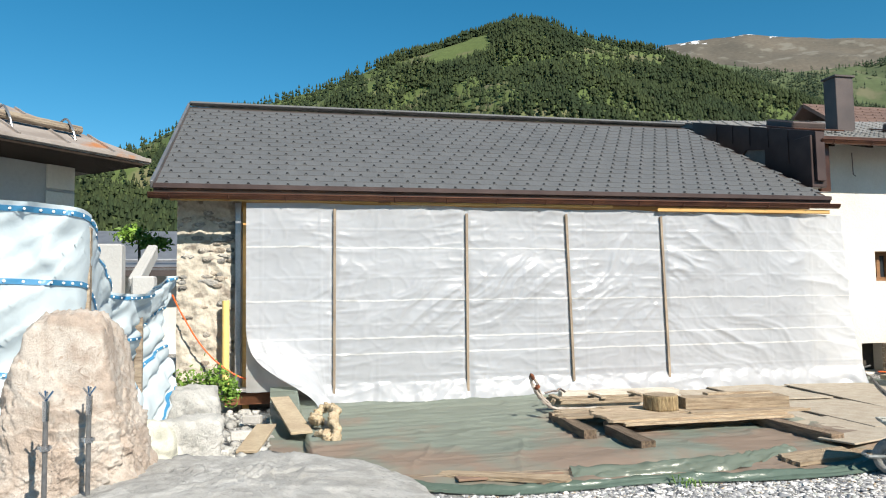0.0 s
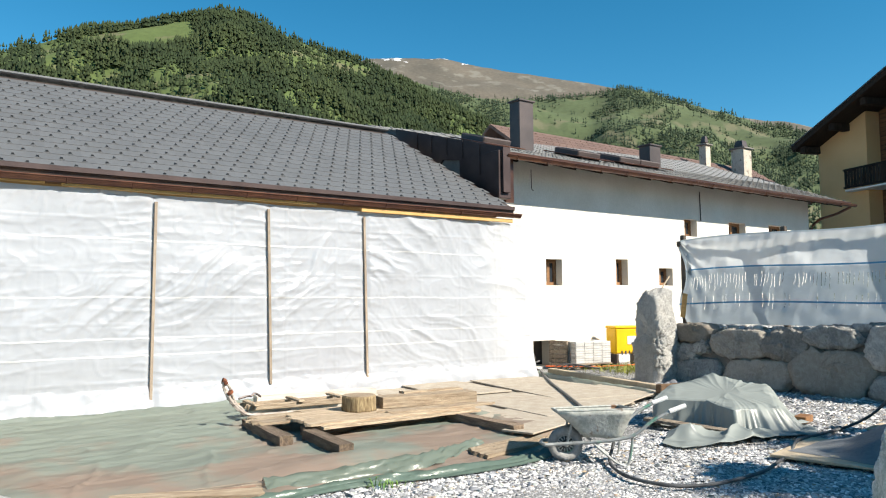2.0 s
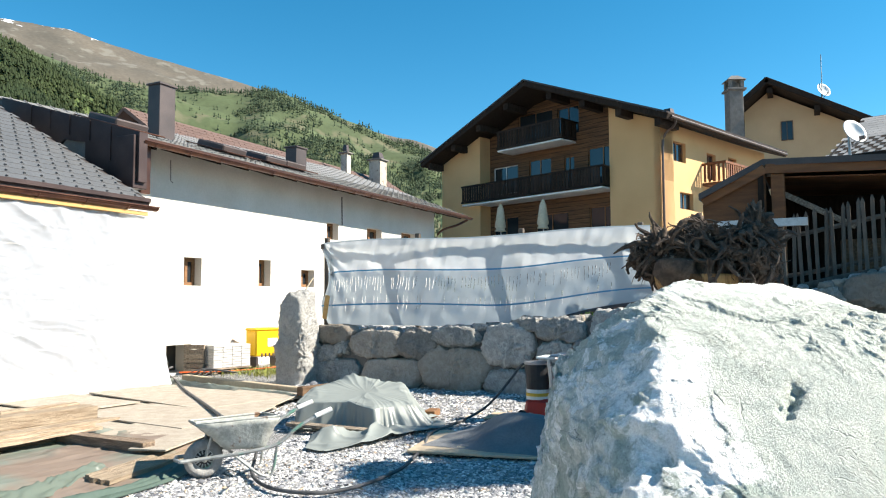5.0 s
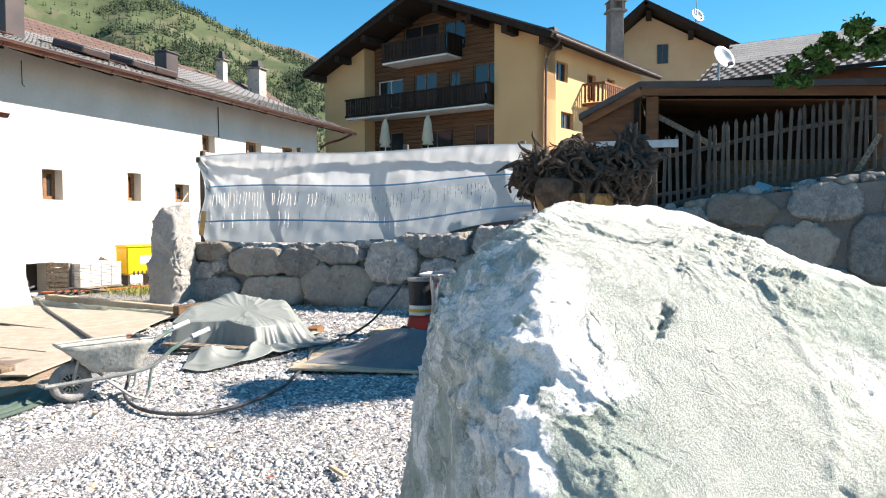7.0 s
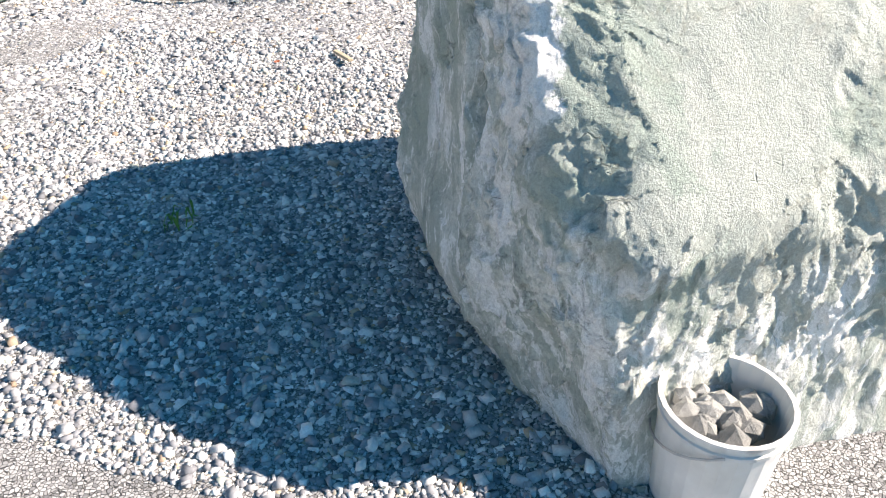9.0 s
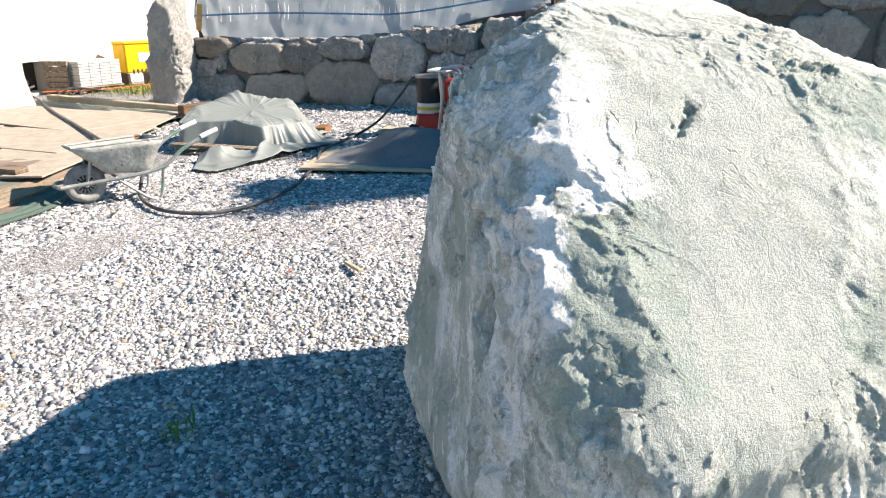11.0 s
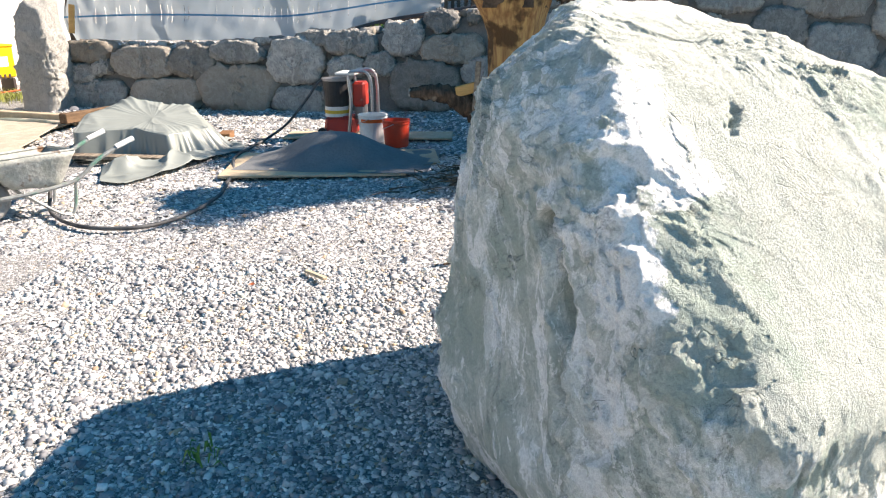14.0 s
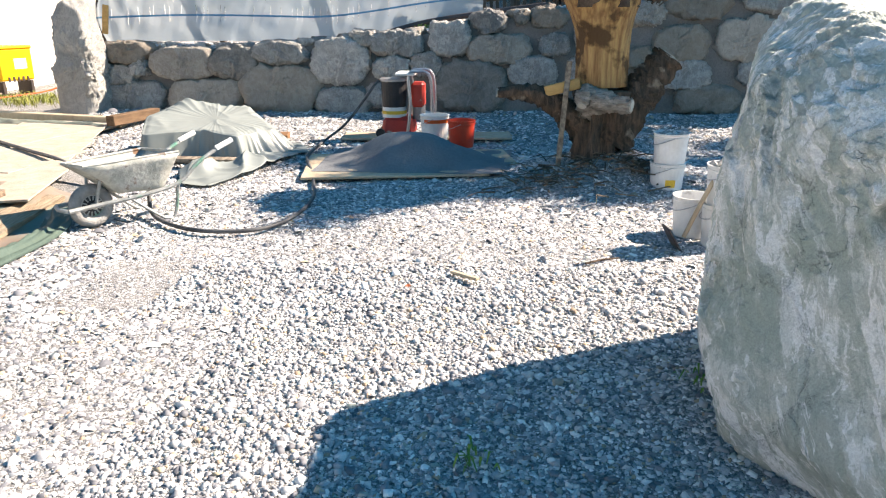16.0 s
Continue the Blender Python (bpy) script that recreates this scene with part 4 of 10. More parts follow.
def barn():
    b = thing("barn", "long low barn under repair with a new dark shingle roof", "building")
    # walls: back, sides and the stub of old rubble masonry at the open front
    bm = bmesh.new()
    box(bm, (11.6, 0.4, 3.3), (3.8, 19.8, 1.65))
    part("back_wall", bm, M["plaster"], b)
    for x in (-1.85, 9.45):
        bm = bmesh.new()
        box(bm, (0.4, 8.3, 3.3), (x, 15.45, 1.65))
        vs = [bm.verts.new(p) for p in ((x - 0.2, 11.3, 3.3), (x + 0.2, 11.3, 3.3), (x + 0.2, 19.6, 3.3), (x - 0.2, 19.6, 3.3), (x - 0.2, 15.45, 5.75), (x + 0.2, 15.45, 5.75))]
        for f in ((0, 1, 5, 4), (3, 4, 5, 2), (0, 4, 3), (1, 2, 5)):
            bm.faces.new([vs[k] for k in f])
        part("gable_wall", bm, M["rubble_plaster"], b)
    bm = bmesh.new()
    box(bm, (11.2, 8.2, 0.1), (3.8, 15.5, -0.03))
    part("floor_slab", bm, M["mortar"], b)

    def stub(u, v):
        x, z = -2.06 + 0.98 * u, 3.35 * v
        d = 0.05 * noise.fractal(Vector((x * 5, z * 5, 2)), 1.0, 2.0, 4) + 0.03 * abs(noise.noise(Vector((x * 9, z * 14, 8))))
        return (x, 11.22 + d, z)
    grid_sheet("rubble_wall", 40, 120, stub, M["rubble_plaster"], b, label="rough old rubble masonry with crumbling pale plaster")
    bm = bmesh.new()
    box(bm, (0.98, 0.5, 3.35), (-1.57, 11.53, 1.675))
    part("wall_core", bm, M["rubble_plaster"], b)
    rnd = random.Random(5)
    for i in range(90):
        z = 0.3 + 2.9 * rnd.random()
        x = -1.98 + 0.8 * rnd.random()
        if z < 1.9 and rnd.random() < 0.6:
            continue
        rock("rubble_stone", (x, 11.24, z), (rnd.uniform(0.06, 0.16), 0.035, rnd.uniform(0.025, 0.05)), M["wallstone"], b, 2, 100 + i)
    # posts and the wall plate
    for x, y, w, mt in ((-1.0, 11.12, 0.10, "wood_new"), (0.4, 11.5, 0.14, "wood_lath"), (4.5, 11.5, 0.14, "wood_lath"), (9.2, 11.4, 0.14, "wood_lath")):
        bm = bmesh.new()
        box(bm, (w, w, 3.2), (x, y, 1.65), bevel=0.006)
        part("post", bm, M[mt], b, "raw orange timber post" if mt == "wood_new" else "")
    bm = bmesh.new()
    box(bm, (11.7, 0.16, 0.18), (3.8, 11.45, 3.3), bevel=0.008)
    part("wall_plate", bm, M["wood_new"], b)
    for x0, x1, z in ((-2.1, 1.05, 3.33), (1.25, 5.1, 3.31), (5.95, 9.45, 3.26)):
        bm = bmesh.new()
        box(bm, (x1 - x0, 0.05, 0.07), ((x0 + x1) / 2, 10.56, z - 0.035), bevel=0.004)
        part("batten", bm, M["wood_new"], b, "fresh yellow batten under the eaves")
    # roof deck, rafters, soffit
    roof = new("roof")
    roof.parent = b
    roof["label"] = "shallow pitched roof of dark grey metal shingles"
    sl = math.atan2(RIDGE_Z - EAVE_Z, RIDGE_Y - EAVE_Y)
    ln = math.hypot(RIDGE_Z - EAVE_Z, RIDGE_Y - EAVE_Y)
    for s in (1, -1):
        bm = bmesh.new()
        yc = (EAVE_Y + RIDGE_Y) / 2 if s == 1 else RIDGE_Y + (RIDGE_Y - EAVE_Y) / 2
        box(bm, (BARN_X1 - BARN_X0, ln, 0.10), ((BARN_X0 + BARN_X1) / 2, yc, (EAVE_Z + RIDGE_Z) / 2 - 0.065), (math.degrees(sl) * s, 0, 0))
        part("roof_deck", bm, M["wood_dark"] if s == -1 else M["darkmetal"], roof)
    for i in range(15):
        bm = bmesh.new()
        x = BARN_X0 + 0.2 + i * (BARN_X1 - BARN_X0 - 0.4) / 14
        box(bm, (0.11, 0.9, 0.14), (x, 11.65, EAVE_Z + 0.36), (math.degrees(sl), 0, 0), bevel=0.005)
        part("rafter", bm, M["wood_brown"], roof)
    bm = bmesh.new()
    box(bm, (BARN_X1 - BARN_X0, 0.28, 0.06), ((BARN_X0 + BARN_X1) / 2, RIDGE_Y, RIDGE_Z + 0.05), bevel=0.02)
    part("ridge_cap", bm, M["shingle"], roof)
    bm = bmesh.new()
    box(bm, (BARN_X1 - BARN_X0, 0.03, 0.075), ((BARN_X0 + BARN_X1) / 2, EAVE_Y - 0.02, EAVE_Z - 0.015), bevel=0.004)
    part("eaves_flashing", bm, M["dark_copper"], roof, "brown copper eaves flashing")
    bm = bmesh.new()
    box(bm, (BARN_X1 - BARN_X0 - 0.04, 0.62, 0.03), ((BARN_X0 + BARN_X1) / 2, 10.93, 3.375), bevel=0.004)
    part("soffit", bm, M["wood_brown"], roof)
    bm = bmesh.new()
    box(bm, (0.05, ln + 0.05, 0.12), (BARN_X0 - 0.02, (EAVE_Y + RIDGE_Y) / 2, (EAVE_Z + RIDGE_Z) / 2 + 0.01), (math.degrees(sl), 0, 0), bevel=0.01)
    part("verge_board", bm, M["greymetal"], roof)
    gutter("gutter", BARN_X0 - 0.06, BARN_X1 + 0.08, EAVE_Y - 0.08, EAVE_Z - 0.145, 0.075, M["copper"], roof)
    return b, roof, sl


BARN, BARN_ROOF, BARN_SLOPE = barn()

# ---- the film that closes the barn's front ----
BAND_Z = (2.58, 1.70, 1.08, 0.82)
LATHS = (0.38, 2.60, 4.45, 6.28)


def ridge_line(v, sharp):
    return (1 - min(1.0, abs(v) * sharp)) ** 2


def film_shape(x, z):
    """How far the taut sheet stands out: gathers at the laths, folds slanting down from the top, level pleats of its packing."""
    w = noise.noise(Vector((x * 0.6, z * 0.8, 3)))
    w2 = noise.noise(Vector((x * 2.1, z * 2.6, 8)))
    near = min(abs(x - p) for p in LATHS)
    i = sum(x > p for p in LATHS)
    d = 0.030 * noise.fractal(Vector((x * 0.5, z * 0.8, 4)), 1.0, 2.0, 3)
    # gathers: level pleats, closest at the laths
    gather = math.exp(-near / 0.55)
    d += 0.015 * (0.05 + gather) * ridge_line(noise.noise(Vector((x * 0.45 + i * 3, z * 4.6 + 0.9 * w, 9))), 2.4)
    d += 0.004 * (0.0 + gather) * ridge_line(noise.noise(Vector((x * 0.6 + i * 5, z * 11 + 0.9 * w, 12))), 3.0)
    # long folds that fall slantwise from the upper end of each bay
    px = ((-0.98,) + LATHS)[i]
    slant = (x - px) * (0.55 + 0.30 * (i % 2)) + (3.25 - z) * (-0.75 if i == 4 else 0.8)
    lean = smooth01((2.9 - 0.9 * (3.25 - z)) / 2.0)
    slant += 0.45 * w + 0.10 * w2
    lean *= smooth01(noise.noise(Vector((x * 0.7, z * 0.9, 31))) * 1.6 + 0.35)
    if i == 4:
        lean = min(1.0, 1.5 * lean + 0.25)
    d += 0.040 * lean * ridge_line(noise.noise(Vector((slant * 2.3, (x - z) * 0.45, i * 7.0))), 2.2)
    d += 0.018 * lean * ridge_line(noise.noise(Vector((slant * 5.2 + 0.8 * w, (x + z) * 0.4, i * 4.0 + 20))), 2.8)
    # fold lines of the packed roll and small crumples
    for fz in (0.45, 1.32, 2.1, 2.9):
        d += 0.006 * math.exp(-((z - fz - 0.01 * w2) / 0.012) ** 2)
    d += 0.005 * math.exp(-((((x + 0.3) % 0.92) - 0.46 - 0.01 * w2) / 0.010) ** 2)
    d += 0.006 * ridge_line(noise.noise(Vector((x * 3.2 + z * 1.5, z * 3.4 - x, 21))), 5) + 0.0025 * noise.fractal(Vector((x * 7, z * 9, 6)), 0.8, 2.0, 3)
    return d * smooth01(near / 0.10)


def film_sheet():
    f = thing("plastic_sheet", "wrinkled translucent white plastic sheet over the barn front", "plastic sheet")
    nx, nz = 420, 150

    def shape(u, v):
        x = -1.0 + 11.1 * u
        top = 3.34 - 0.02 * math.sin(x * 1.7) ** 2 - 0.008 * x
        z = 0.02 + (top - 0.02) * v
        y = FILM_Y - film_shape(x, z)
        if x < 0.38:
            # the free end is drawn in and swept forward along a curve at its foot
            k = smooth01((0.38 - x) / 1.3) * smooth01((1.35 - z) / 1.3)
            x, y = x + 1.10 * k * (0.25 + 0.75 * smooth01((1.1 - z) / 1.1)), y - 0.35 * k
        if x > 9.3:
            y -= 0.2 * smooth01((x - 9.3) / 0.9) * smooth01((1.5 - z) / 1.5)
            x += 0.16 * smooth01((x - 9.2) / 0.8) * (1 - v)
        if z < 0.35:
            y -= 0.25 * (0.35 - z) + 0.05 * abs(noise.noise(Vector((x * 3, z * 3, 1))))
        return (-0.4 + (x + 0.4) * 0.968, y, 1.65 + (z - 1.65) * 0.953)
    grid_sheet("film", nx, nz, shape, M["film"], f)
    def inner(u, v):
        x, z = -0.98 + 1.3 * u, 0.34 + 1.9 * v
        return (x, FILM_Y + 0.10 + 0.04 * noise.fractal(Vector((x * 2, z * 1.2, 5)), 1, 2, 3) - 0.02 * ridge_line(noise.noise(Vector((x * 3 + z, z * 0.8, 2))), 3), z)
    grid_sheet("inner_film", 30, 40, inner, M["inner_film"], f, label="second thin film behind the free end")
    for zb in BAND_Z:
        grid_sheet("reinforced_band", 300, 1, lambda u, v, zb=zb: (lambda p: (p[0], p[1] - 0.004, p[2]))(shape(u, (zb - 0.014 + 0.028 * v + 0.012 * noise.noise(Vector((u * 60, zb, 0)))) / 3.30)), M["film_band"], f)
    for x, z0, z1 in ((0.38, 0.12, 3.24), (2.60, 0.08, 3.19), (4.45, 0.26, 3.20), (6.28, 0.09, 3.18)):
        bm = bmesh.new()
        box(bm, (0.042, 0.03, (z1 - z0) * 0.953), (-0.4 + (x + 0.4) * 0.968, FILM_Y - 0.035, 1.65 + ((z0 + z1) / 2 - 1.65) * 0.953), (0, 0.5 if x < 3 else -1.3, 0), bevel=0.003)
        part("lath", bm, M["wood_lath"], f, "weathered vertical lath nailed over the sheet")


film_sheet()


# ---- windows for the masonry houses ----
def window_set(parent, x0, x1, z0, z1, y, frame_mat, depth=0.14, casements=2, name="window", f=0.055):
    """A casement window in an opening; y is the outer wall face, the wall lies towards +y."""
    w = new(name)
    w.parent = parent
    bm = bmesh.new()
    for sx, sz, cx, cz in ((x1 - x0, f, (x0 + x1) / 2, z0 + f / 2), (x1 - x0, f, (x0 + x1) / 2, z1 - f / 2), (f, z1 - z0 - 2 * f, x0 + f / 2, (z0 + z1) / 2),
                           (f, z1 - z0 - 2 * f, x1 - f / 2, (z0 + z1) / 2)):
        box(bm, (sx, 0.06, sz), (cx, y + depth, cz))
    for k in range(1, casements):
        box(bm, (f, 0.06, z1 - z0 - 2 * f), (x0 + (x1 - x0) * k / casements, y + depth, (z0 + z1) / 2))
    part("window_frame", bm, frame_mat, w)
    for k in range(casements):
        bm = bmesh.new()
        cw = (x1 - x0 - f * (casements + 1)) / casements
        box(bm, (cw, 0.01, z1 - z0 - 2 * f), (x0 + f + cw / 2 + k * (cw + f), y + depth + 0.01, (z0 + z1) / 2))
        part("pane", bm, M["glass"], w)
    return w


def wall_with_holes(name, x0, x1, z0, z1, y0, y1, holes, material, parent):
    """A wall in x and z between y0 (outer) and y1, with rectangular openings (x0, x1, z0, z1) and their reveals."""
    xs = sorted({x0, x1, *[h[0] for h in holes], *[h[1] for h in holes]})
    zs = sorted({z0, z1, *[h[2] for h in holes], *[h[3] for h in holes]})
    bm = bmesh.new()
    cache = {}

    def v(x, y, z):
        if (x, y, z) not in cache:
            cache[x, y, z] = bm.verts.new((x, y, z))
        return cache[x, y, z]
    inside = lambda x, z: any(h[0] < x < h[1] and h[2] < z < h[3] for h in holes)
    for a, b in zip(xs, xs[1:]):
        for c, d in zip(zs, zs[1:]):
            if inside((a + b) / 2, (c + d) / 2):
                continue
            bm.faces.new((v(a, y0, c), v(b, y0, c), v(b, y0, d), v(a, y0, d)))
            bm.faces.new((v(a, y1, d), v(b, y1, d), v(b, y1, c), v(a, y1, c)))
    for a, b, c, d in holes:
        bm.faces.new((v(a, y0, c), v(a, y1, c), v(b, y1, c), v(b, y0, c)))
        bm.faces.new((v(a, y0, d), v(b, y0, d), v(b, y1, d), v(a, y1, d)))
        bm.faces.new((v(a, y0, c), v(a, y0, d), v(a, y1, d), v(a, y1, c)))
        bm.faces.new((v(b, y0, c), v(b, y1, c), v(b, y1, d), v(b, y0, d)))
    for a, b in ((x0, x1),):
        bm.faces.new((bm.verts.new((a, y0, z0)), bm.verts.new((a, y0, z1)), bm.verts.new((a, y1, z1)), bm.verts.new((a, y1, z0))))
        bm.faces.new((bm.verts.new((b, y0, z0)), bm.verts.new((b, y1, z0)), bm.verts.new((b, y1, z1)), bm.verts.new((b, y0, z1))))
    return part(name, bm, material, parent)


# ---- white farmhouse beside the barn ----
def farmhouse():
    h = thing("farmhouse", "long white plastered farmhouse with small deep windows", "house")
    y = 12.3
    holes = [(12.06, 12.60, 1.98, 2.62), (14.58, 15.05, 2.0, 2.68), (16.35, 16.95, 2.0, 2.48), (17.55, 18.15, 3.42, 3.92), (19.75, 20.65, 3.5, 3.95), (21.97, 23.0, 3.55, 3.98),
             (11.6, 12.32, 0.05, 0.66)]
    wall_with_holes("wall", 9.92, 24.5, -0.1, 4.95, y, y + 0.5, holes, M["plaster"], h)
    for a, b, c, d in holes[:6]:
        window_set(h, a, b, c, d, y, M["wood_brown"], 0.24, 2, f=0.085)
    bm = bmesh.new()
    box(bm, (0.8, 0.02, 0.7), (11.95, y + 0.48, 0.35))
    part("cellar_back", bm, M["dark_inside"], h)
    bm = bmesh.new()
    box(bm, (0.5, 6.6, 5.0), (24.25, 16.1, 2.45))
    box(bm, (14.8, 0.4, 5.0), (17.1, 19.4, 2.45))
    v = [bm.verts.new((x, y, z)) for x in (9.93, 10.07) for y, z in ((11.80, 3.0), (15.6, 3.0), (15.6, 6.0), (11.80, 4.72))]
    for q in ((0, 1, 2, 3), (7, 6, 5, 4), (0, 4, 5, 1), (1, 5, 6, 2), (2, 6, 7, 3), (3, 7, 4, 0)):
        bm.faces.new([v[k] for k in q])
    # mortar in place of plaster: the wall's shade by the shoulder is put into its colour
    part("rear_wall", bm, M["mortar"], h)
    # roof
    ey, ez, ry, rz = 11.45, 4.86, 17.8, 6.82
    roof = new("roof")
    roof.parent = h
    roof["label"] = "low roof of grey and brown shingles"
    sl, ln = math.atan2(rz - ez, ry - ey), math.hypot(rz - ez, ry - ey)
    x0, x1 = 10.05, 25.7
    for s in (1, -1):
        bm = bmesh.new()
        yc, zc, le = ((ey + ry) / 2, (ez + rz) / 2 - 0.06, ln) if s == 1 else (ry + 1.1 * math.cos(sl), rz - 1.1 * math.sin(sl) - 0.06, 2.2)
        box(bm, (x1 - x0, le, 0.10), ((x0 + x1) / 2, yc, zc), (math.degrees(sl) * s, 0, 0))
        part("roof_deck", bm, M["darkmetal"], roof)
    gutter("gutter", x0 - 0.05, x1 + 0.1, ey - 0.10, ez - 0.08, 0.08, M["copper"], roof, 0.9)
    bm = bmesh.new()
    box(bm, (x1 - x0, 0.03, 0.10), ((x0 + x1) / 2, ey - 0.01, ez - 0.03))
    part("eaves_flashing", bm, M["copper"], roof)
    for i in range(17):
        bm = bmesh.new()
        box(bm, (0.10, 0.95, 0.10), (x0 + 0.4 + i * 0.92, 11.95, ez + 0.02), (math.degrees(sl), 0, 0))
        part("rafter_end", bm, M["wood_dark"], roof)
    # lead pipe at the far corner and a hook of wire
    bm = bmesh.new()
    tube(bm, curve_pts([(25.5, ey - 0.1, ez - 0.16), (25.3, 11.7, 4.5), (24.6, 12.2, 4.1), (24.56, 12.22, 3.0), (24.56, 12.22, 0.2)], 6), 0.045, 8)
    part("downpipe", bm, M["copper"], h)
    bm = bmesh.new()
    tube(bm, [(11.6, 12.28, 4.75), (11.6, 12.27, 4.28), (11.65, 12.26, 4.24)], 0.01, 5)
    part("wire", bm, M["darkmetal"], h)
    bm = bmesh.new()
    tube(bm, [(18.3, 12.28, 4.75), (18.32, 12.28, 3.9)], 0.015, 5)
    part("cable", bm, M["darkmetal"], h)
    # metal-clad chimneys with skirts
    for name, x, yy, w, zb, zt, mt in (("chimney", 12.80, 13.9, 0.50, 5.3, 6.92, "darkmetal"), ("chimney", 18.15, 13.9, 0.52, 5.3, 6.35, "darkmetal")):
        c = part(name, box(bmesh.new(), (w, w * 0.8, zt - zb), (x, yy, (zt + zb) / 2), bevel=0.01), M[mt], roof, "chimney clad in dark sheet metal")
        part("cap", box(bmesh.new(), (w + 0.08, w * 0.8 + 0.08, 0.05), (x, yy, zt + 0.02), bevel=0.01), M[mt], c)
        part("skirt", box(bmesh.new(), (w + 0.5, w + 0.5, 0.04), (x, yy, 5.62), (16.5, 0, 0), bevel=0.01), M["copper"], c)
    for x in (11.3, 14.6, 16.3, 17.2):
        w = part("roof_window", box(bmesh.new(), (0.9, 0.95, 0.20), (x, 13.6, 5.60), (17, 0, 0), bevel=0.03), M["darkmetal"], roof, "dark roof window")
        part("flashing", box(bmesh.new(), (1.3, 1.5, 0.03), (x, 13.55, 5.53), (16.5, 0, 0), bevel=0.006), M["copper"], w, "copper flashing round the window")
        part("pane", box(bmesh.new(), (0.62, 0.62, 0.012), (x, 13.57, 5.70), (17, 0, 0)), M["glass"], w)
    # sloped shoulder between the two roofs
    s = new("roof_shoulder")
    s.parent = h
    s["label"] = "dark metal-clad gable shoulder above the lower barn roof"
    bm = bmesh.new()
    f = [bm.verts.new(p) for p in ((9.88, 11.3, 3.95), (9.88, 11.3, 4.93), (9.88, 15.6, 6.16), (9.88, 15.6, 5.75), (9.88, 13.8, 4.80), (9.88, 13.5, 5.0), (9.88, 12.85, 4.88), (9.88, 12.85, 3.95))]
    g = [bm.verts.new((v.co.x + 0.2, v.co.y, v.co.z)) for v in f]
    bm.faces.new(f[::-1])
    bm.faces.new(g)
    for i in range(8):
        bm.faces.new((f[i], g[i], g[(i + 1) % 8], f[(i + 1) % 8]))
    part("cladding", bm, M["dark_copper"], s)
    for k in range(5):
        yy = 12.1 + 0.62 * k
        top = 4.93 + (yy - 11.3) * 0.286
        part("seam", box(bmesh.new(), (0.02, 0.025, 0.42 if k else 0.7), (9.872, yy, top - (0.23 if k else 0.38))), M["dark_copper"], s)
    part("corner_post", box(bmesh.new(), (0.34, 0.5, 1.05), (9.98, 11.62, 4.35), bevel=0.01), M["dark_copper"], s)
    part("side_board", box(bmesh.new(), (0.24, 0.10, 1.05), (10.28, 11.60, 4.30), bevel=0.01), M["copper"], s)
    return h, roof, sl


FARM, FARM_ROOF, FARM_SLOPE = farmhouse()


# ---- house with red roof behind ----
def red_house():
    h = thing("village_house", "house with a red-brown tiled roof behind the farmhouse", "house")
    part("wall", box(bmesh.new(), (20, 6.5, 6.9), (28.0, 24.8, 3.45)), M["plaster"], h)
    roof = new("roof")
    roof.parent = h
    ey, ez, ry, rz, x0, x1 = 20.6, 7.0, 24.2, 9.45, 20.3, 41.0
    sl, ln = math.atan2(rz - ez, ry - ey), math.hypot(rz - ez, ry - ey)
    for s in (1, -1):
        part("roof_deck", box(bmesh.new(), (x1 - x0, ln, 0.12), ((x0 + x1) / 2, ry - s * (ry - ey) / 2, (ez + rz) / 2 - 0.07), (math.degrees(sl) * s, 0, 0)), M["shingle_red"], roof)
    shingle_slope(roof, (x0, ey, ez), (1, 0, 0), (0, math.cos(sl), math.sin(sl)), x1 - x0, ln, 0.42, 0.36, M["shingle_red"], name="tile")
    for x, y, w, zb, zt in ((34.2, 22.8, 0.42, 8.2, 9.9), (38.0, 23.0, 0.78, 8.2, 10.15)):
        c = part("chimney", box(bmesh.new(), (w, w, zt - zb), (x, y, (zb + zt) / 2), bevel=0.01), M["rubble_plaster"], roof, "cream plastered chimney")
        part("cap", box(bmesh.new(), (w + 0.2, w + 0.2, 0.08), (x, y, zt), bevel=0.01), M["mortar"], c)
        part("cowl", box(bmesh.new(), (w * 0.7, w * 0.7, 0.35), (x, y, zt + 0.3), taper=0.7), M["darkmetal"], c)


red_house()


# ---- ochre chalet with wooden balconies ----
CH = pose(36, 5.85, 0, 0, 0, -110)


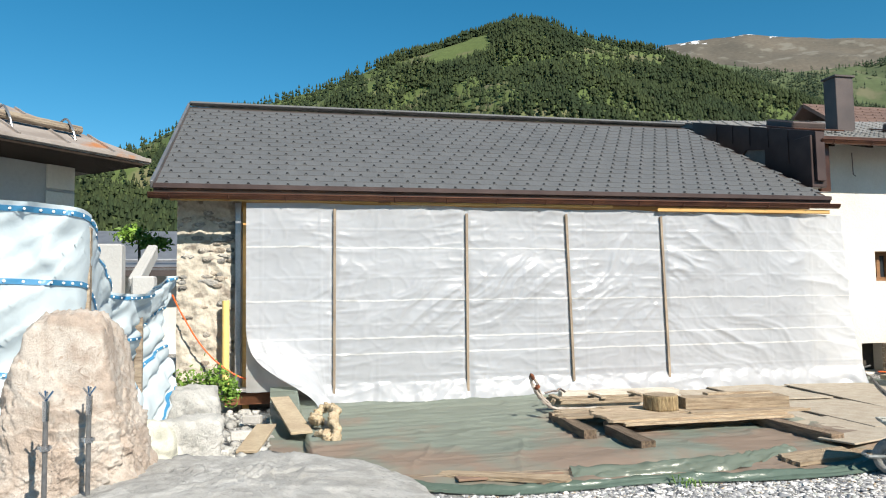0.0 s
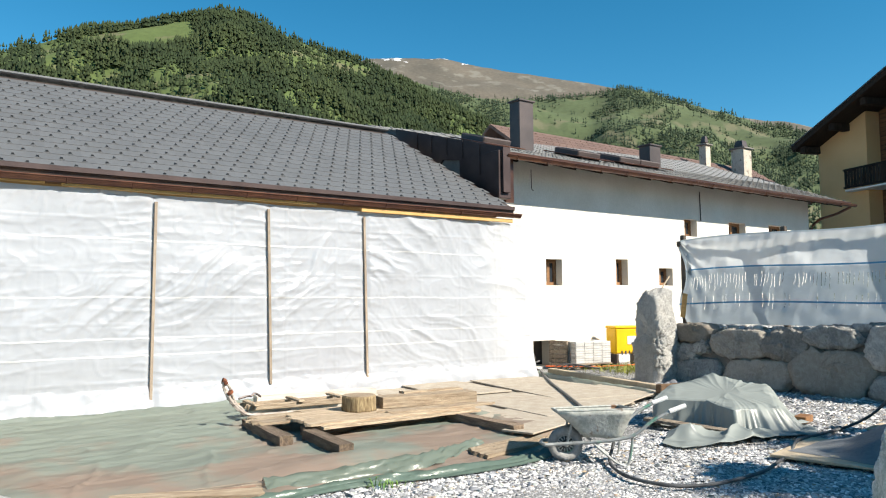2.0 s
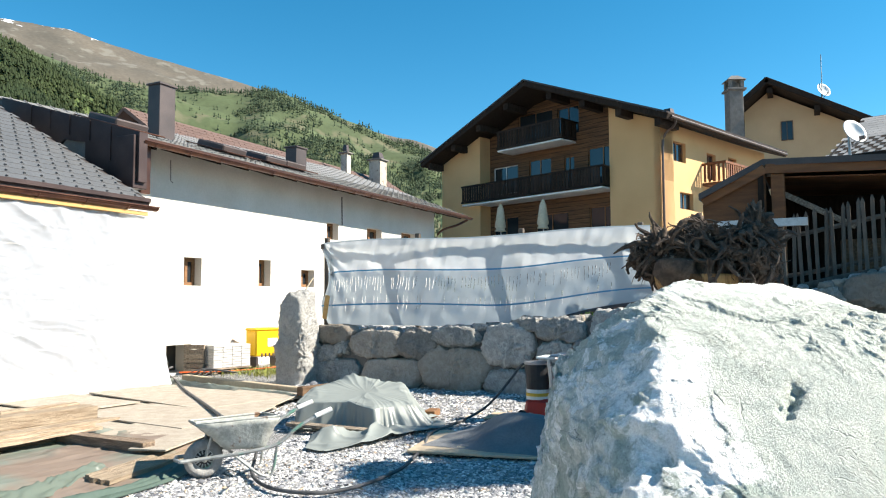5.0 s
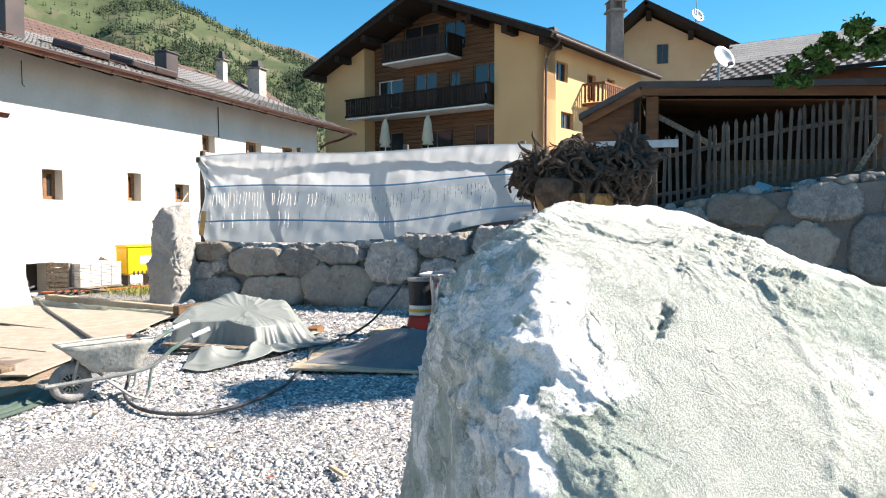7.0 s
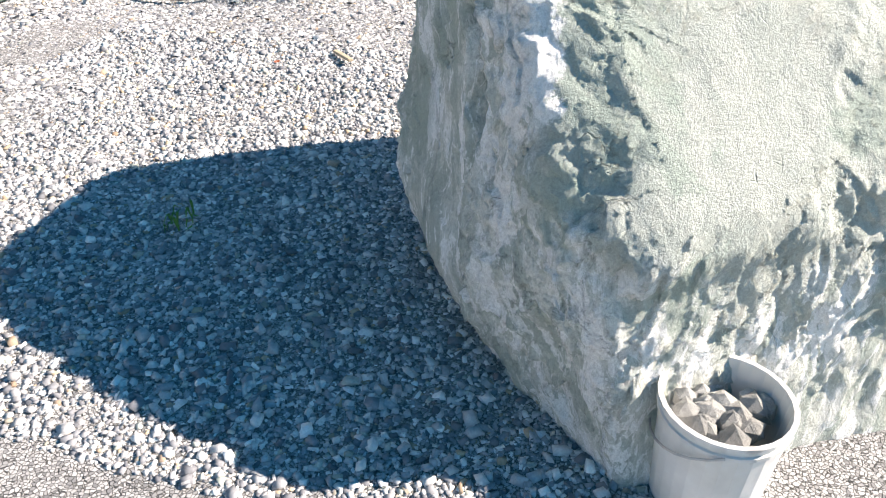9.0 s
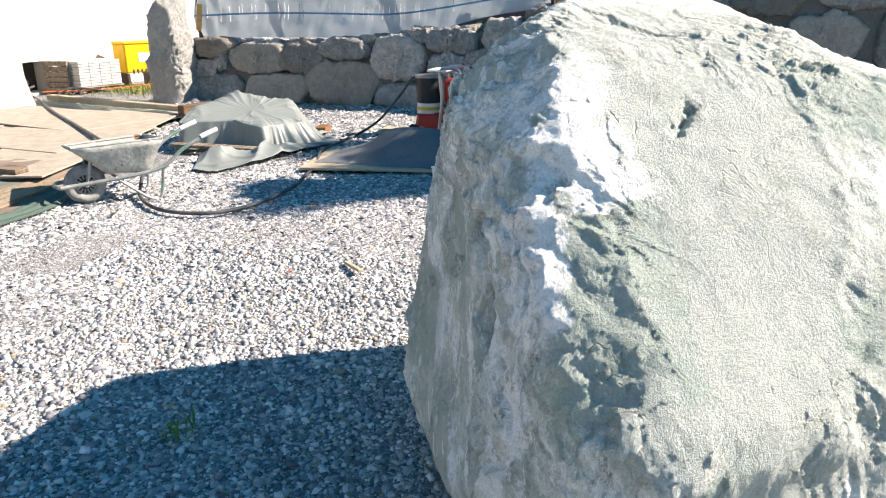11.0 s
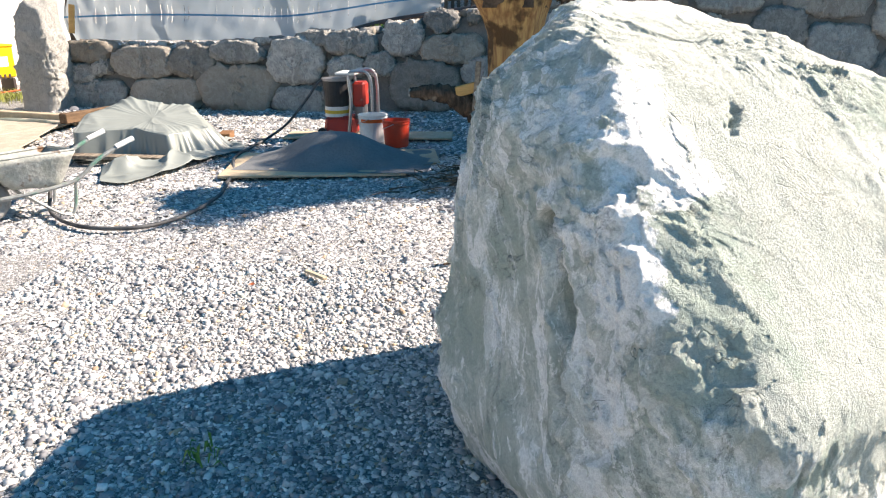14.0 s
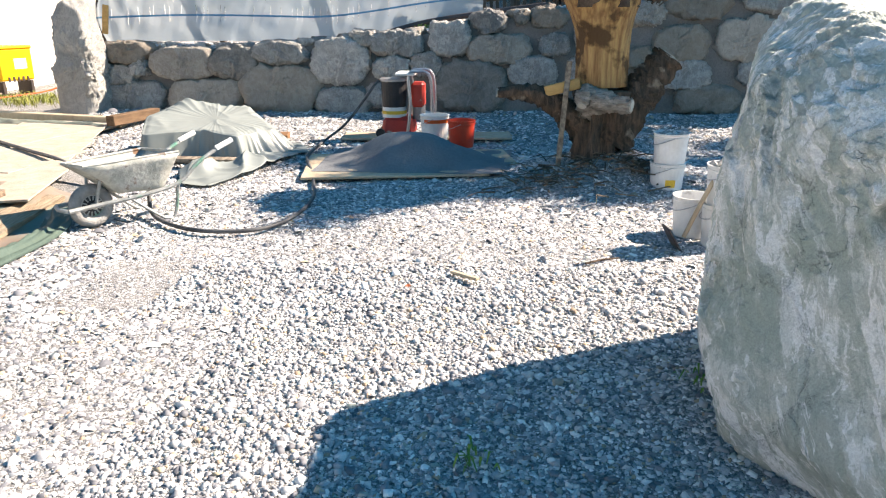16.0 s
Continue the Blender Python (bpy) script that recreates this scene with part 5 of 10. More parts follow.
def log_mat():
    """Brown squared logs: dark joints at every 0.24 m of height."""
    m = mat("log_wall", (0.185, 0.092, 0.042), (0.085, 0.043, 0.022), 1.2, 0.75, 0.2, 14, stretch=(0.6, 1, 8))
    t = m.node_tree
    n, l = t.nodes, t.links
    b = n["Principled BSDF"]
    src = b.inputs["Base Color"].links[0].from_socket
    g = n.new("ShaderNodeTexCoord")
    sp = n.new("ShaderNodeSeparateXYZ")
    l.new(g.outputs["Object"], sp.inputs[0])
    md = n.new("ShaderNodeMath")
    md.operation = "PINGPONG"
    l.new(sp.outputs["Z"], md.inputs[0])
    md.inputs[1].default_value = 0.12
    rp = n.new("ShaderNodeMapRange")
    rp.inputs["From Min"].default_value, rp.inputs["From Max"].default_value = 0.006, 0.022
    rp.inputs["To Min"].default_value = 0.25
    l.new(md.outputs[0], rp.inputs["Value"])
    sc = n.new("ShaderNodeVectorMath")
    sc.operation = "SCALE"
    l.new(src, sc.inputs[0])
    l.new(rp.outputs[0], sc.inputs["Scale"])
    l.new(sc.outputs[0], b.inputs["Base Color"])
    bp = n.new("ShaderNodeBump")
    bp.inputs["Distance"].default_value = 0.05
    l.new(md.outputs[0], bp.inputs["Height"])
    l.new(bp.outputs[0], b.inputs["Normal"])
    return m


M["logs"] = log_mat()


def chalet():
    h = thing("chalet", "ochre apartment chalet with dark wooden balconies and gable", "house", (36, 5.85, 0), -110)
    W, D, G = -15.3, 12.0, 3.0
    # front masonry piers either side, timber front between, side wall with windows
    under = lambda x: 13.25 - abs(x + 7.45) * (0.398 if x > -7.45 else 0.402)
    for x0, x1 in ((-2.9, 0.0), (W, W + 3.3)):
        bm = bmesh.new()
        v = [bm.verts.new(p) for y in (0.0, 1.2) for p in ((x0, y, G), (x1, y, G), (x1, y, under(x1)), (x0, y, under(x0)))]
        for f in ((0, 1, 2, 3), (7, 6, 5, 4), (0, 4, 5, 1), (1, 5, 6, 2), (2, 6, 7, 3), (3, 7, 4, 0)):
            bm.faces.new([v[k] for k in f])
        part("pier", bm, M["ochre"], h)
    holes = [(-11.75, -9.8, 5.0, 6.5), (-8.5, -6.2, 5.0, 6.45), (-4.8, -2.95, 4.9, 6.55), (-11.7, -9.8, 7.9, 9.55), (-8.95, -7.35, 7.6, 9.65), (-6.45, -5.75, 7.9, 9.5), (-4.85, -2.95, 7.6, 9.75),
             (-9.7, -7.2, 10.6, 12.4), (-6.85, -5.4, 10.7, 12.3)]
    front = wall_with_holes("timber_front", -12.1, -2.8, G, 13.0, 0.9, 1.15, holes, M["logs"], h)
    front["label"] = "brown log-built gable front"
    for v in front.data.vertices:
        v.co.z = min(v.co.z, under(v.co.x))
    for i, (a, b, c, d) in enumerate(holes):
        window_set(h, a, b, c, d, 0.9, M["wood_brown"] if i not in (3,) else M["white_paint"], 0.1, 2)
    part("inner_wall", box(bmesh.new(), (9.2, 0.2, 9.0), (-7.45, 2.2, G + 4.0)), M["dark_inside"], h)
    # side wall in local y
    sh = [(1.1, 2.45, 8.45, 9.45), (4.7, 5.7, 7.9, 9.3), (1.75, 3.1, 6.1, 6.95), (6.6, 7.6, 6.0, 7.4), (7.2, 8.2, 8.2, 9.4)]
    side = new("side_wall")
    side.parent = h
    side.matrix_basis = pose(0, 0, 0, 0, 0, 90)
    wall_with_holes("side_masonry", 0.0, D, G, 10.25, 0.0, 0.4, sh, M["ochre"], side)
    for a, b, c, d in sh:
        window_set(side, a, b, c, d, 0.0, M["wood_brown"], 0.2, 2)
    part("rear_mass", box(bmesh.new(), (14.0, 8.0, 6.9), (-7.8, 7.4, G + 3.3)), M["ochre"], h)
    # roof: two slopes, overhanging
    roof = new("roof")
    roof.parent = h
    rx, rz, exr, exl, ez = -7.45, 13.6, 1.1, -15.9, 10.2
    for x0, x1 in ((rx, exr), (rx, exl)):
        ln = math.hypot(x1 - x0, rz - ez)
        a = math.degrees(math.atan2(rz - ez, abs(x1 - x0))) * (1 if x1 > x0 else -1)
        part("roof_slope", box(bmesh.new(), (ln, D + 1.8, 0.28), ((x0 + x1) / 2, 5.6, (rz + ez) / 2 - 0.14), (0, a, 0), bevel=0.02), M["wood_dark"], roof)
        part("roof_covering", box(bmesh.new(), (ln, D + 1.9, 0.08), ((x0 + x1) / 2, 5.6, (rz + ez) / 2 + 0.05), (0, a, 0)), M["darkmetal"], roof)
        for k in range(4):
            t = 0.18 + 0.25 * k
            x = x0 + (x1 - x0) * t
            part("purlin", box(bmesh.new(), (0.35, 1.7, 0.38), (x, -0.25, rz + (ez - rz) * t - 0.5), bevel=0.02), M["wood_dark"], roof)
    part("vent", box(bmesh.new(), (0.5, 0.5, 0.45), (-0.9, 2.5, 11.2), taper=0.7), M["darkmetal"], roof)
    part("eaves_gutter", cyl(bmesh.new(), (1.15, -1.0, 10.08), (1.15, 12.4, 10.08), 0.07, seg=8), M["darkmetal"], roof)
    bm = bmesh.new()
    tube(bm, curve_pts([(1.15, -0.6, 10.05), (0.9, -0.3, 9.8), (0.25, -0.1, 9.4), (0.15, -0.08, 8.0), (0.15, -0.08, G)], 5), 0.06, 8)
    part("downpipe", bm, M["darkmetal"], h)
    # balconies
    for x0, x1, z, yf in ((-13.0, -3.0, 7.35, -0.55), (-10.2, -5.6, 10.25, -0.45)):
        bal = new("balcony")
        bal.parent = h
        bal["label"] = "dark wooden balcony with a white underside"
        part("balcony_slab", box(bmesh.new(), (x1 - x0, 1.5, 0.10), ((x0 + x1) / 2, yf + 0.75, z - 0.05), bevel=0.02), M["white_paint"], bal)
        for zz in (z + 1.05, z + 0.10):
            part("rail", box(bmesh.new(), (x1 - x0 + 0.1, 0.09, 0.10), ((x0 + x1) / 2, yf, zz), bevel=0.01), M["wood_dark"], bal)
            part("rail", box(bmesh.new(), (0.09, 1.5, 0.10), (x1, yf + 0.75, zz), bevel=0.01), M["wood_dark"], bal)
        me = bpy.data.meshes.new("baluster")
        bm = box(bmesh.new(), (0.17, 0.035, 0.95), (0, 0, 0.475), bevel=0.008)
        bm.to_mesh(me)
        bm.free()
        me.materials.append(M["wood_dark"])
        n = int((x1 - x0) / 0.20)
        for i in range(n):
            o = new("baluster", me)
            o.parent = bal
            o.matrix_basis = pose(x0 + 0.1 + i * (x1 - x0 - 0.1) / n, yf, z + 0.08, 0, 0, 0)
        for i in range(7):
            o = new("baluster", me)
            o.parent = bal
            o.matrix_basis = pose(x1, yf + 0.1 + i * 0.2, z + 0.08, 0, 0, 90)
    # side porch with a pale timber rail
    porch = new("porch_balcony")
    porch.parent = h
    porch["label"] = "brown timber side balcony"
    part("porch_floor", box(bmesh.new(), (1.3, 4.5, 0.15), (0.65, 6.4, 7.55)), M["wood_red"], porch)
    part("porch_rail", box(bmesh.new(), (0.08, 4.5, 0.12), (1.25, 6.4, 8.6)), M["wood_red"], porch)
    part("porch_rail", box(bmesh.new(), (1.3, 0.08, 0.12), (0.65, 4.15, 8.6)), M["wood_red"], porch)
    for i in range(18):
        part("porch_baluster", box(bmesh.new(), (0.04, 0.12, 0.9), (1.25, 4.3 + i * 0.25, 8.1)), M["wood_red"], porch)
    for i in range(5):
        part("porch_baluster", box(bmesh.new(), (0.12, 0.04, 0.9), (0.15 + i * 0.25, 4.15, 8.1)), M["wood_red"], porch)


chalet()


def parasol(at):
    p = thing("parasol", "closed cream garden parasol on a thin pole", "parasol", at, 0, "parasols on the terrace")
    part("pole", cyl(bmesh.new(), (0, 0, 0), (0, 0, 2.55), 0.025, seg=8), M["white_paint"], p)
    bm = bmesh.new()
    n = 10
    rings = []
    for z, r in ((2.62, 0.03), (2.3, 0.17), (1.7, 0.24), (1.25, 0.30), (1.15, 0.22), (1.0, 0.30)):
        rings.append([bm.verts.new((r * (1 + 0.18 * (k % 2)) * math.cos(2 * math.pi * k / n), r * (1 + 0.18 * (k % 2)) * math.sin(2 * math.pi * k / n), z)) for k in range(n)])
    for a, b in zip(rings, rings[1:]):
        for i in range(n):
            bm.faces.new((a[i], b[i], b[(i + 1) % n], a[(i + 1) % n]))
    part("canopy", bm, M["cream"], p, "folded cream canopy", True)
    return p


M["cream"] = mat("cream_cloth", (0.66, 0.60, 0.45), (0.58, 0.52, 0.38), 4, 0.9, 0.2, 20)
for sx, zt in ((-10.1, 4.55), (-7.0, 4.5)):
    q = CH @ Vector((sx, -0.3, 0))
    parasol((q.x, q.y, zt))
# ---- dry-stone retaining wall ----
def stone_wall():
    w = thing("stone_wall", "retaining wall of big rough boulders set in grey mortar", "stone wall", kind="structure")
    n = 70

    def face(u, v):
        y = 8.5 - 14 * u
        d = 0.05 * noise.noise(Vector((y * 1.5, v * 2, 3))) + 0.10 * v
        return (WALL_X + 0.06 + d, y, -0.1 + (wall_top(y) + 0.06) * v)
    grid_sheet("mortar_face", n * 2, 12, face, M["mortar"], w)

    def cap(u, v):
        y = 8.5 - 14 * u
        return (WALL_X + 0.16 + 0.5 * v, y, wall_top(y) - 0.04 + 0.04 * noise.noise(Vector((y * 3, v * 3, 1))))
    grid_sheet("mortar_top", n, 3, cap, M["gravel"], w)
    part("end_face", box(bmesh.new(), (0.6, 0.1, 1.0), (WALL_X + 0.4, 8.45, 0.45)), M["mortar"], w)
    # each block: y and z of the centre, half width, half height
    blocks = ((7.63, 1.02, 0.46, 0.15), (7.78, 0.67, 0.32, 0.16), (7.37, 0.76, 0.14, 0.12), (7.55, 0.33, 0.59, 0.24), (6.66, 0.85, 0.52, 0.24), (6.31, 0.35, 0.63, 0.25), (5.81, 0.86, 0.38, 0.26), (5.10, 1.01, 0.43, 0.17),
              (5.10, 0.47, 0.63, 0.37), (4.14, 0.88, 0.44, 0.36), (4.12, 0.29, 0.46, 0.21), (3.78, 1.22, 0.20, 0.12), (3.27, 1.15, 0.41, 0.19), (3.35, 0.79, 0.28, 0.18), (2.83, 0.84, 0.25, 0.18), (3.47, 0.38, 0.26, 0.21))
    upper = ((2.46, 1.22, 0.31, 0.25), (1.86, 1.46, 0.27, 0.15), (1.71, 1.08, 0.48, 0.22), (2.12, 0.52, 0.56, 0.39), (1.20, 0.73, 0.36, 0.23), (1.37, 1.51, 0.12, 0.10), (0.96, 1.50, 0.26, 0.16), (0.88, 1.13, 0.24, 0.17),
             (0.28, 1.32, 0.32, 0.24), (0.25, 0.78, 0.42, 0.26), (0.1, 0.34, 0.46, 0.20), (-0.42, 1.57, 0.29, 0.19), (-1.16, 1.72, 0.48, 0.22), (-0.96, 1.15, 0.40, 0.26), (-1.92, 1.20, 0.47, 0.33), (-0.96, 0.71, 0.50, 0.20))
    rest = ((-1.39, 0.34, 0.50, 0.22), (-2.2, 0.72, 0.40, 0.20), (-2.25, 1.84, 0.46, 0.26), (-0.35, 0.95, 0.20, 0.18), (-2.94, 1.20, 0.38, 0.50), (-2.6, 0.34, 0.55, 0.22), (-3.55, 1.85, 0.58, 0.34), (-3.8, 1.05, 0.5, 0.40), (-3.7, 0.35, 0.52, 0.28),
            (-4.75, 1.6, 0.55, 0.5), (-4.8, 0.6, 0.6, 0.5))
    for i, (y, z, a, b) in enumerate(blocks + upper + rest):
        q = random.Random(200 + i)
        planes = [((-1, q.uniform(-0.14, 0.14), q.uniform(0.0, 0.20)), 0.15), ((1, 0, 0), 0.3), ((0, 0, 1), b), ((0, 0, -1), b)]
        for k in range(9):
            t = 2 * math.pi * (k + q.uniform(-0.3, 0.3)) / 9
            e = (abs(math.cos(t) * a) ** 1.5 + abs(math.sin(t) * b) ** 1.5) ** (1 / 1.5)
            planes.append(((q.uniform(-0.25, 0.05), math.cos(t), math.sin(t)), e * q.uniform(0.95, 1.04)))
            if k % 2:
                planes.append(((-0.75, 0.66 * math.cos(t), 0.66 * math.sin(t)), (0.75 * 0.15 + 0.66 * e) * q.uniform(0.84, 0.97)))
        ob = hull_rock("stone", planes, (0, 0, 0), M["wallstone"], w, 5, 26, (0.035, 3.0, 0.050, 7.0), 200 + i, craggy=True)
        ob.matrix_basis = pose(WALL_X + 0.06 + 0.09 * (z / 1.2), y, z, 0, 0, 0)
    rnd = random.Random(9)
    for i in range(90):
        y = rnd.uniform(-3, 8.3)
        rock("small_stone", (WALL_X + 0.2 + rnd.uniform(0, 0.3), y, wall_top(y) + 0.02), (rnd.uniform(0.05, 0.14), rnd.uniform(0.06, 0.16), rnd.uniform(0.03, 0.08)), M["wallstone"], w, 2, 300 + i)


stone_wall()

# ---- standing stone at the wall's end ----
ob = hull_rock("standing_stone", [((-1, 0, 0.05), 0.24), ((1, 0, 0), 0.26), ((0, 1, 0.10), 0.30), ((0, -1, 0.06), 0.29), ((0, 0.1, 1), 0.92), ((0, 0, -1), 0.95), ((-0.5, 0.6, 0.5), 0.62),
                                    ((-0.4, -0.5, 0.6), 0.72), ((-0.7, -0.7, 0), 0.34), ((-0.6, 0.8, 0), 0.36)], (10.75, 8.15, 0.88), M["standing"], None, 6, 16, (0.06, 2.4, 0.05, 8), 3, craggy=True)
tagged(ob, "upright grey standing stone at the wall end", "standing stone")


o = link("yellow_board", box(bmesh.new(), (0.03, 0.10, 0.46), (11.66, 8.14, 1.50), (9, 0, 0), bevel=0.006), M["wood_new"])
tagged(o, "short yellow board wedged behind the standing stone", "board")
o = link("thin_stick", tube(bmesh.new(), [(11.10, 8.28, 1.72), (11.24, 8.29, 1.87), (11.45, 8.30, 2.06)], 0.014, 6), M["wood_pale"])
tagged(o, "pale thin stick leaning on the standing stone", "stick")


# ---- the great boulder ----
def boulder():
    c = Vector((2.55, -0.45, 0.75))
    planes = [((-0.614, -0.277, 0.739), 0.667), ((-0.612, 0.775, 0.158), 1.042), ((-0.228, -0.151, 0.962), 0.733), ((0.1, 0.0, 1.0), 0.985), ((0.0, -0.365, 0.931), 0.765),
              ((-0.812, 0.579, -0.07), 1.22), ((-0.82, -0.50, 0.15), 0.90), ((-0.35, -0.93, 0.1), 1.22), ((0.9, 0.1, 0.25), 1.08), ((0.296, 0.95, 0.099), 1.085), ((0.161, 0.957, -0.242), 1.175), ((0.278, 0.76, 0.588), 1.27), ((0, 0, -1), 0.85),
              ((0.3, -0.9, 0.3), 1.1), ((-0.101, 0.569, 0.816), 1.12), ((-0.265, 0.929, 0.257), 1.13), ((-0.568, 0.486, 0.664), 1.04), ((0.85, 0.5, 0.0), 1.15), ((-0.493, 0.745, -0.451), 1.25), ((0.75, 0.66, 0.1), 1.09), ((-0.725, -0.02, 0.689), 0.835), ((-0.86, 0.25, 0.45), 1.057)]
    bm = bmesh.new()
    bmesh.ops.create_icosphere(bm, subdivisions=7, radius=1)
    # a finer net where the rock is seen from close by
    seen = Vector((-0.72, 0.40, 0.42)).normalized()
    for least in (0.15, 0.45):
        bmesh.ops.subdivide_edges(bm, edges=[e for e in bm.edges if ((e.verts[0].co + e.verts[1].co) * 0.5).dot(seen) > least], cuts=1)
    bmesh.ops.triangulate(bm, faces=[f for f in bm.faces if len(f.verts) > 3])
    pn, pd = np.array([Vector(p[0]).normalized() for p in planes]), np.array([p[1] for p in planes])
    dirs = np.array([v.co.normalized() for v in bm.verts])
    k = np.maximum(dirs @ pn.T, 0) / pd
    rad = (k ** 70).sum(1) ** (-1 / 70)
    srt = np.sort(k, 1)
    arris = np.exp(-((srt[:, -1] - srt[:, -2]) / srt[:, -1]) / 0.07)
    slab = np.isin(k.argmax(1), (0, 20))

    off = Vector((80.3, 34.1, 62.7))
    stretch = Vector((-0.907, 0.275, 0.315))
    for i, v in enumerate(bm.verts):
        dd = Vector(dirs[i])
        p = dd * float(rad[i])
        q = p + off
        w = q + noise.noise_vector(q * 3.2) * 0.07 + noise.noise_vector(q * 11) * 0.018
        w2 = w + stretch * (w.dot(stretch) * 1.6)
        e = float(arris[i])
        broken = 0.0 if slab[i] else 0.70
        broken = min(1.0, broken + 0.75 * e) * (0.55 + 0.9 * smooth01(noise.noise(q * 2.3) + 0.5))
        d = 0.034 * noise.fractal(q * 2.0, 1.0, 2.0, 4)
        d += max(0.0, broken - 0.04) * (0.020 * facet(w2 * 4.2) + 0.011 * facet(w2 * 10.5) + 0.0080 * facet(w2 * 19) + 0.0035 * facet(w2 * 37))
        d += broken * 0.007 * noise.fractal(w * 14, 0.75, 2.1, 3)
        v.co = p + dd * d + c
    ob = link("boulder", bm, M["boulder"], smooth=True)
    # a fist-deep hollow in the sunny face, an oblique rib and a long cleft on the shaded side
    me = ob.data
    fn0, eu0, ew0 = Vector((-0.618, -0.183, 0.765)).normalized(), Vector((0.284, -0.959, 0)), Vector((0.733, 0.217, 0.644))
    pit = c + eu0 * -0.37 + ew0 * 0.106 + fn0 * 0.67
    notches = ((Vector((1.84, 0.20, 1.22)), 0.13, 0.034), (Vector((1.66, 0.17, 0.98)), 0.12, -0.014))
    cleft = [Vector(q) for q in ((1.93, 0.34, 1.04), (1.85, 0.29, 0.90), (1.806, 0.263, 0.775), (1.774, 0.262, 0.681), (1.71, 0.25, 0.50), (1.65, 0.22, 0.25))]
    # the sunny slab stands proud: it breaks off in a ragged ledge on either side
    fn = Vector((-0.618, -0.183, 0.765)).normalized()
    face = Vector(planes[0][0]).normalized()
    eu, ew = Vector((0.284, -0.959, 0)), Vector((0.733, 0.217, 0.644))
    lw, lu = [-0.82, -0.744, -0.664, -0.552, -0.508, -0.448, -0.252, -0.109, -0.013, 0.13], [-0.775, -0.658, -0.561, -0.52, -0.593, -0.586, -0.576, -0.649, -0.747, -0.777]
    rw, ru = [-0.702, -0.447, -0.253, -0.016, 0.189, 0.442], [-0.071, -0.063, 0.004, 0.025, -0.008, -0.072]
    for v in me.vertices:
        p = v.co
        q = p - c
        hh = q.dot(face)
        if not 0.54 < hh < 0.80:
            continue
        zone = smooth01((hh - 0.54) / 0.06)
        u, w = q.dot(eu), q.dot(ew)
        jag = 0.026 * noise.noise(p * 8) + 0.022 * noise.noise(p * 19) + 0.012 * noise.noise(p * 45)
        dl = float(np.interp(w, lw, lu)) + jag - u
        dr = u - float(np.interp(w, rw, ru)) - jag
        inside = smooth01(-dl / 0.05) * smooth01(-dr / 0.05)
        a = inside * (0.664 + 0.008 * noise.fractal(p * 2.5, 1, 2, 3) - hh) * 0.5
        g = p + Vector((noise.noise(p * 5), noise.noise(p * 5 + fn), 0)) * 0.05
        crumb = 0.9 - 2.2 * abs(noise.noise(g * 7)) - 1.5 * abs(noise.noise(g * 15)) - 0.9 * abs(noise.noise(g * 33)) - 0.5 * abs(noise.noise(g * 70))
        if dl > 0 and w < 0.2:
            near = math.exp(-(dl / 0.15) ** 2) * smooth01((0.2 - w) / 0.1)
            a -= smooth01(dl / 0.035) * near * (0.004 - 0.002 * crumb + 0.005 * facet(g * 9) + 0.003 * facet(g * 21))
        if dr > 0:
            near = math.exp(-(dr / 0.40) ** 2)
            a -= smooth01(dr / 0.035) * near * (0.006 - 0.003 * crumb + 0.006 * facet(g * 8) + 0.003 * facet(g * 19))
        v.co = p + fn * a * zone
    for v in me.vertices:
        p = v.co
        dp = p - pit
        d = math.sqrt(((dp.y + 0.35 * dp.z) / 0.020) ** 2 + ((dp.z * 0.8 + dp.x * 0.6) / 0.046) ** 2) + 0.9 * noise.noise(p * 26) + 0.5 * noise.noise(p * 60)
        if d < 3 and dp.length < 0.25:
            v.co = p + Vector((0.6, 0.18, -0.75)) * 0.045 * math.exp(-d * d)
        for spot, r, depth in notches:
            d = (p - spot).length / r + 0.35 * noise.noise(p * 9) + 0.22 * noise.noise(p * 24)
            if d < 1.3:
                v.co = v.co + Vector((0.66, -0.42, -0.62)) * depth * smooth01((1.05 - d) / 0.42)
        d = 9.0
        for c0, c1 in zip(cleft, cleft[1:]):
            ax = c1 - c0
            t = min(max((p - c0).dot(ax) / ax.length_squared, 0), 1)
            d = min(d, (p - (c0 + ax * t)).length)
        d += 0.025 * noise.noise(p * 7)
        if d < 0.12:
            v.co = v.co + Vector((0.70, -0.62, 0.1)) * (0.075 * math.exp(-(d / 0.026) ** 2) - 0.02 * math.exp(-((d - 0.06) / 0.03) ** 2))
    tagged(ob, "huge pale boulder with white and green marbling on gravel", "boulder")


boulder()


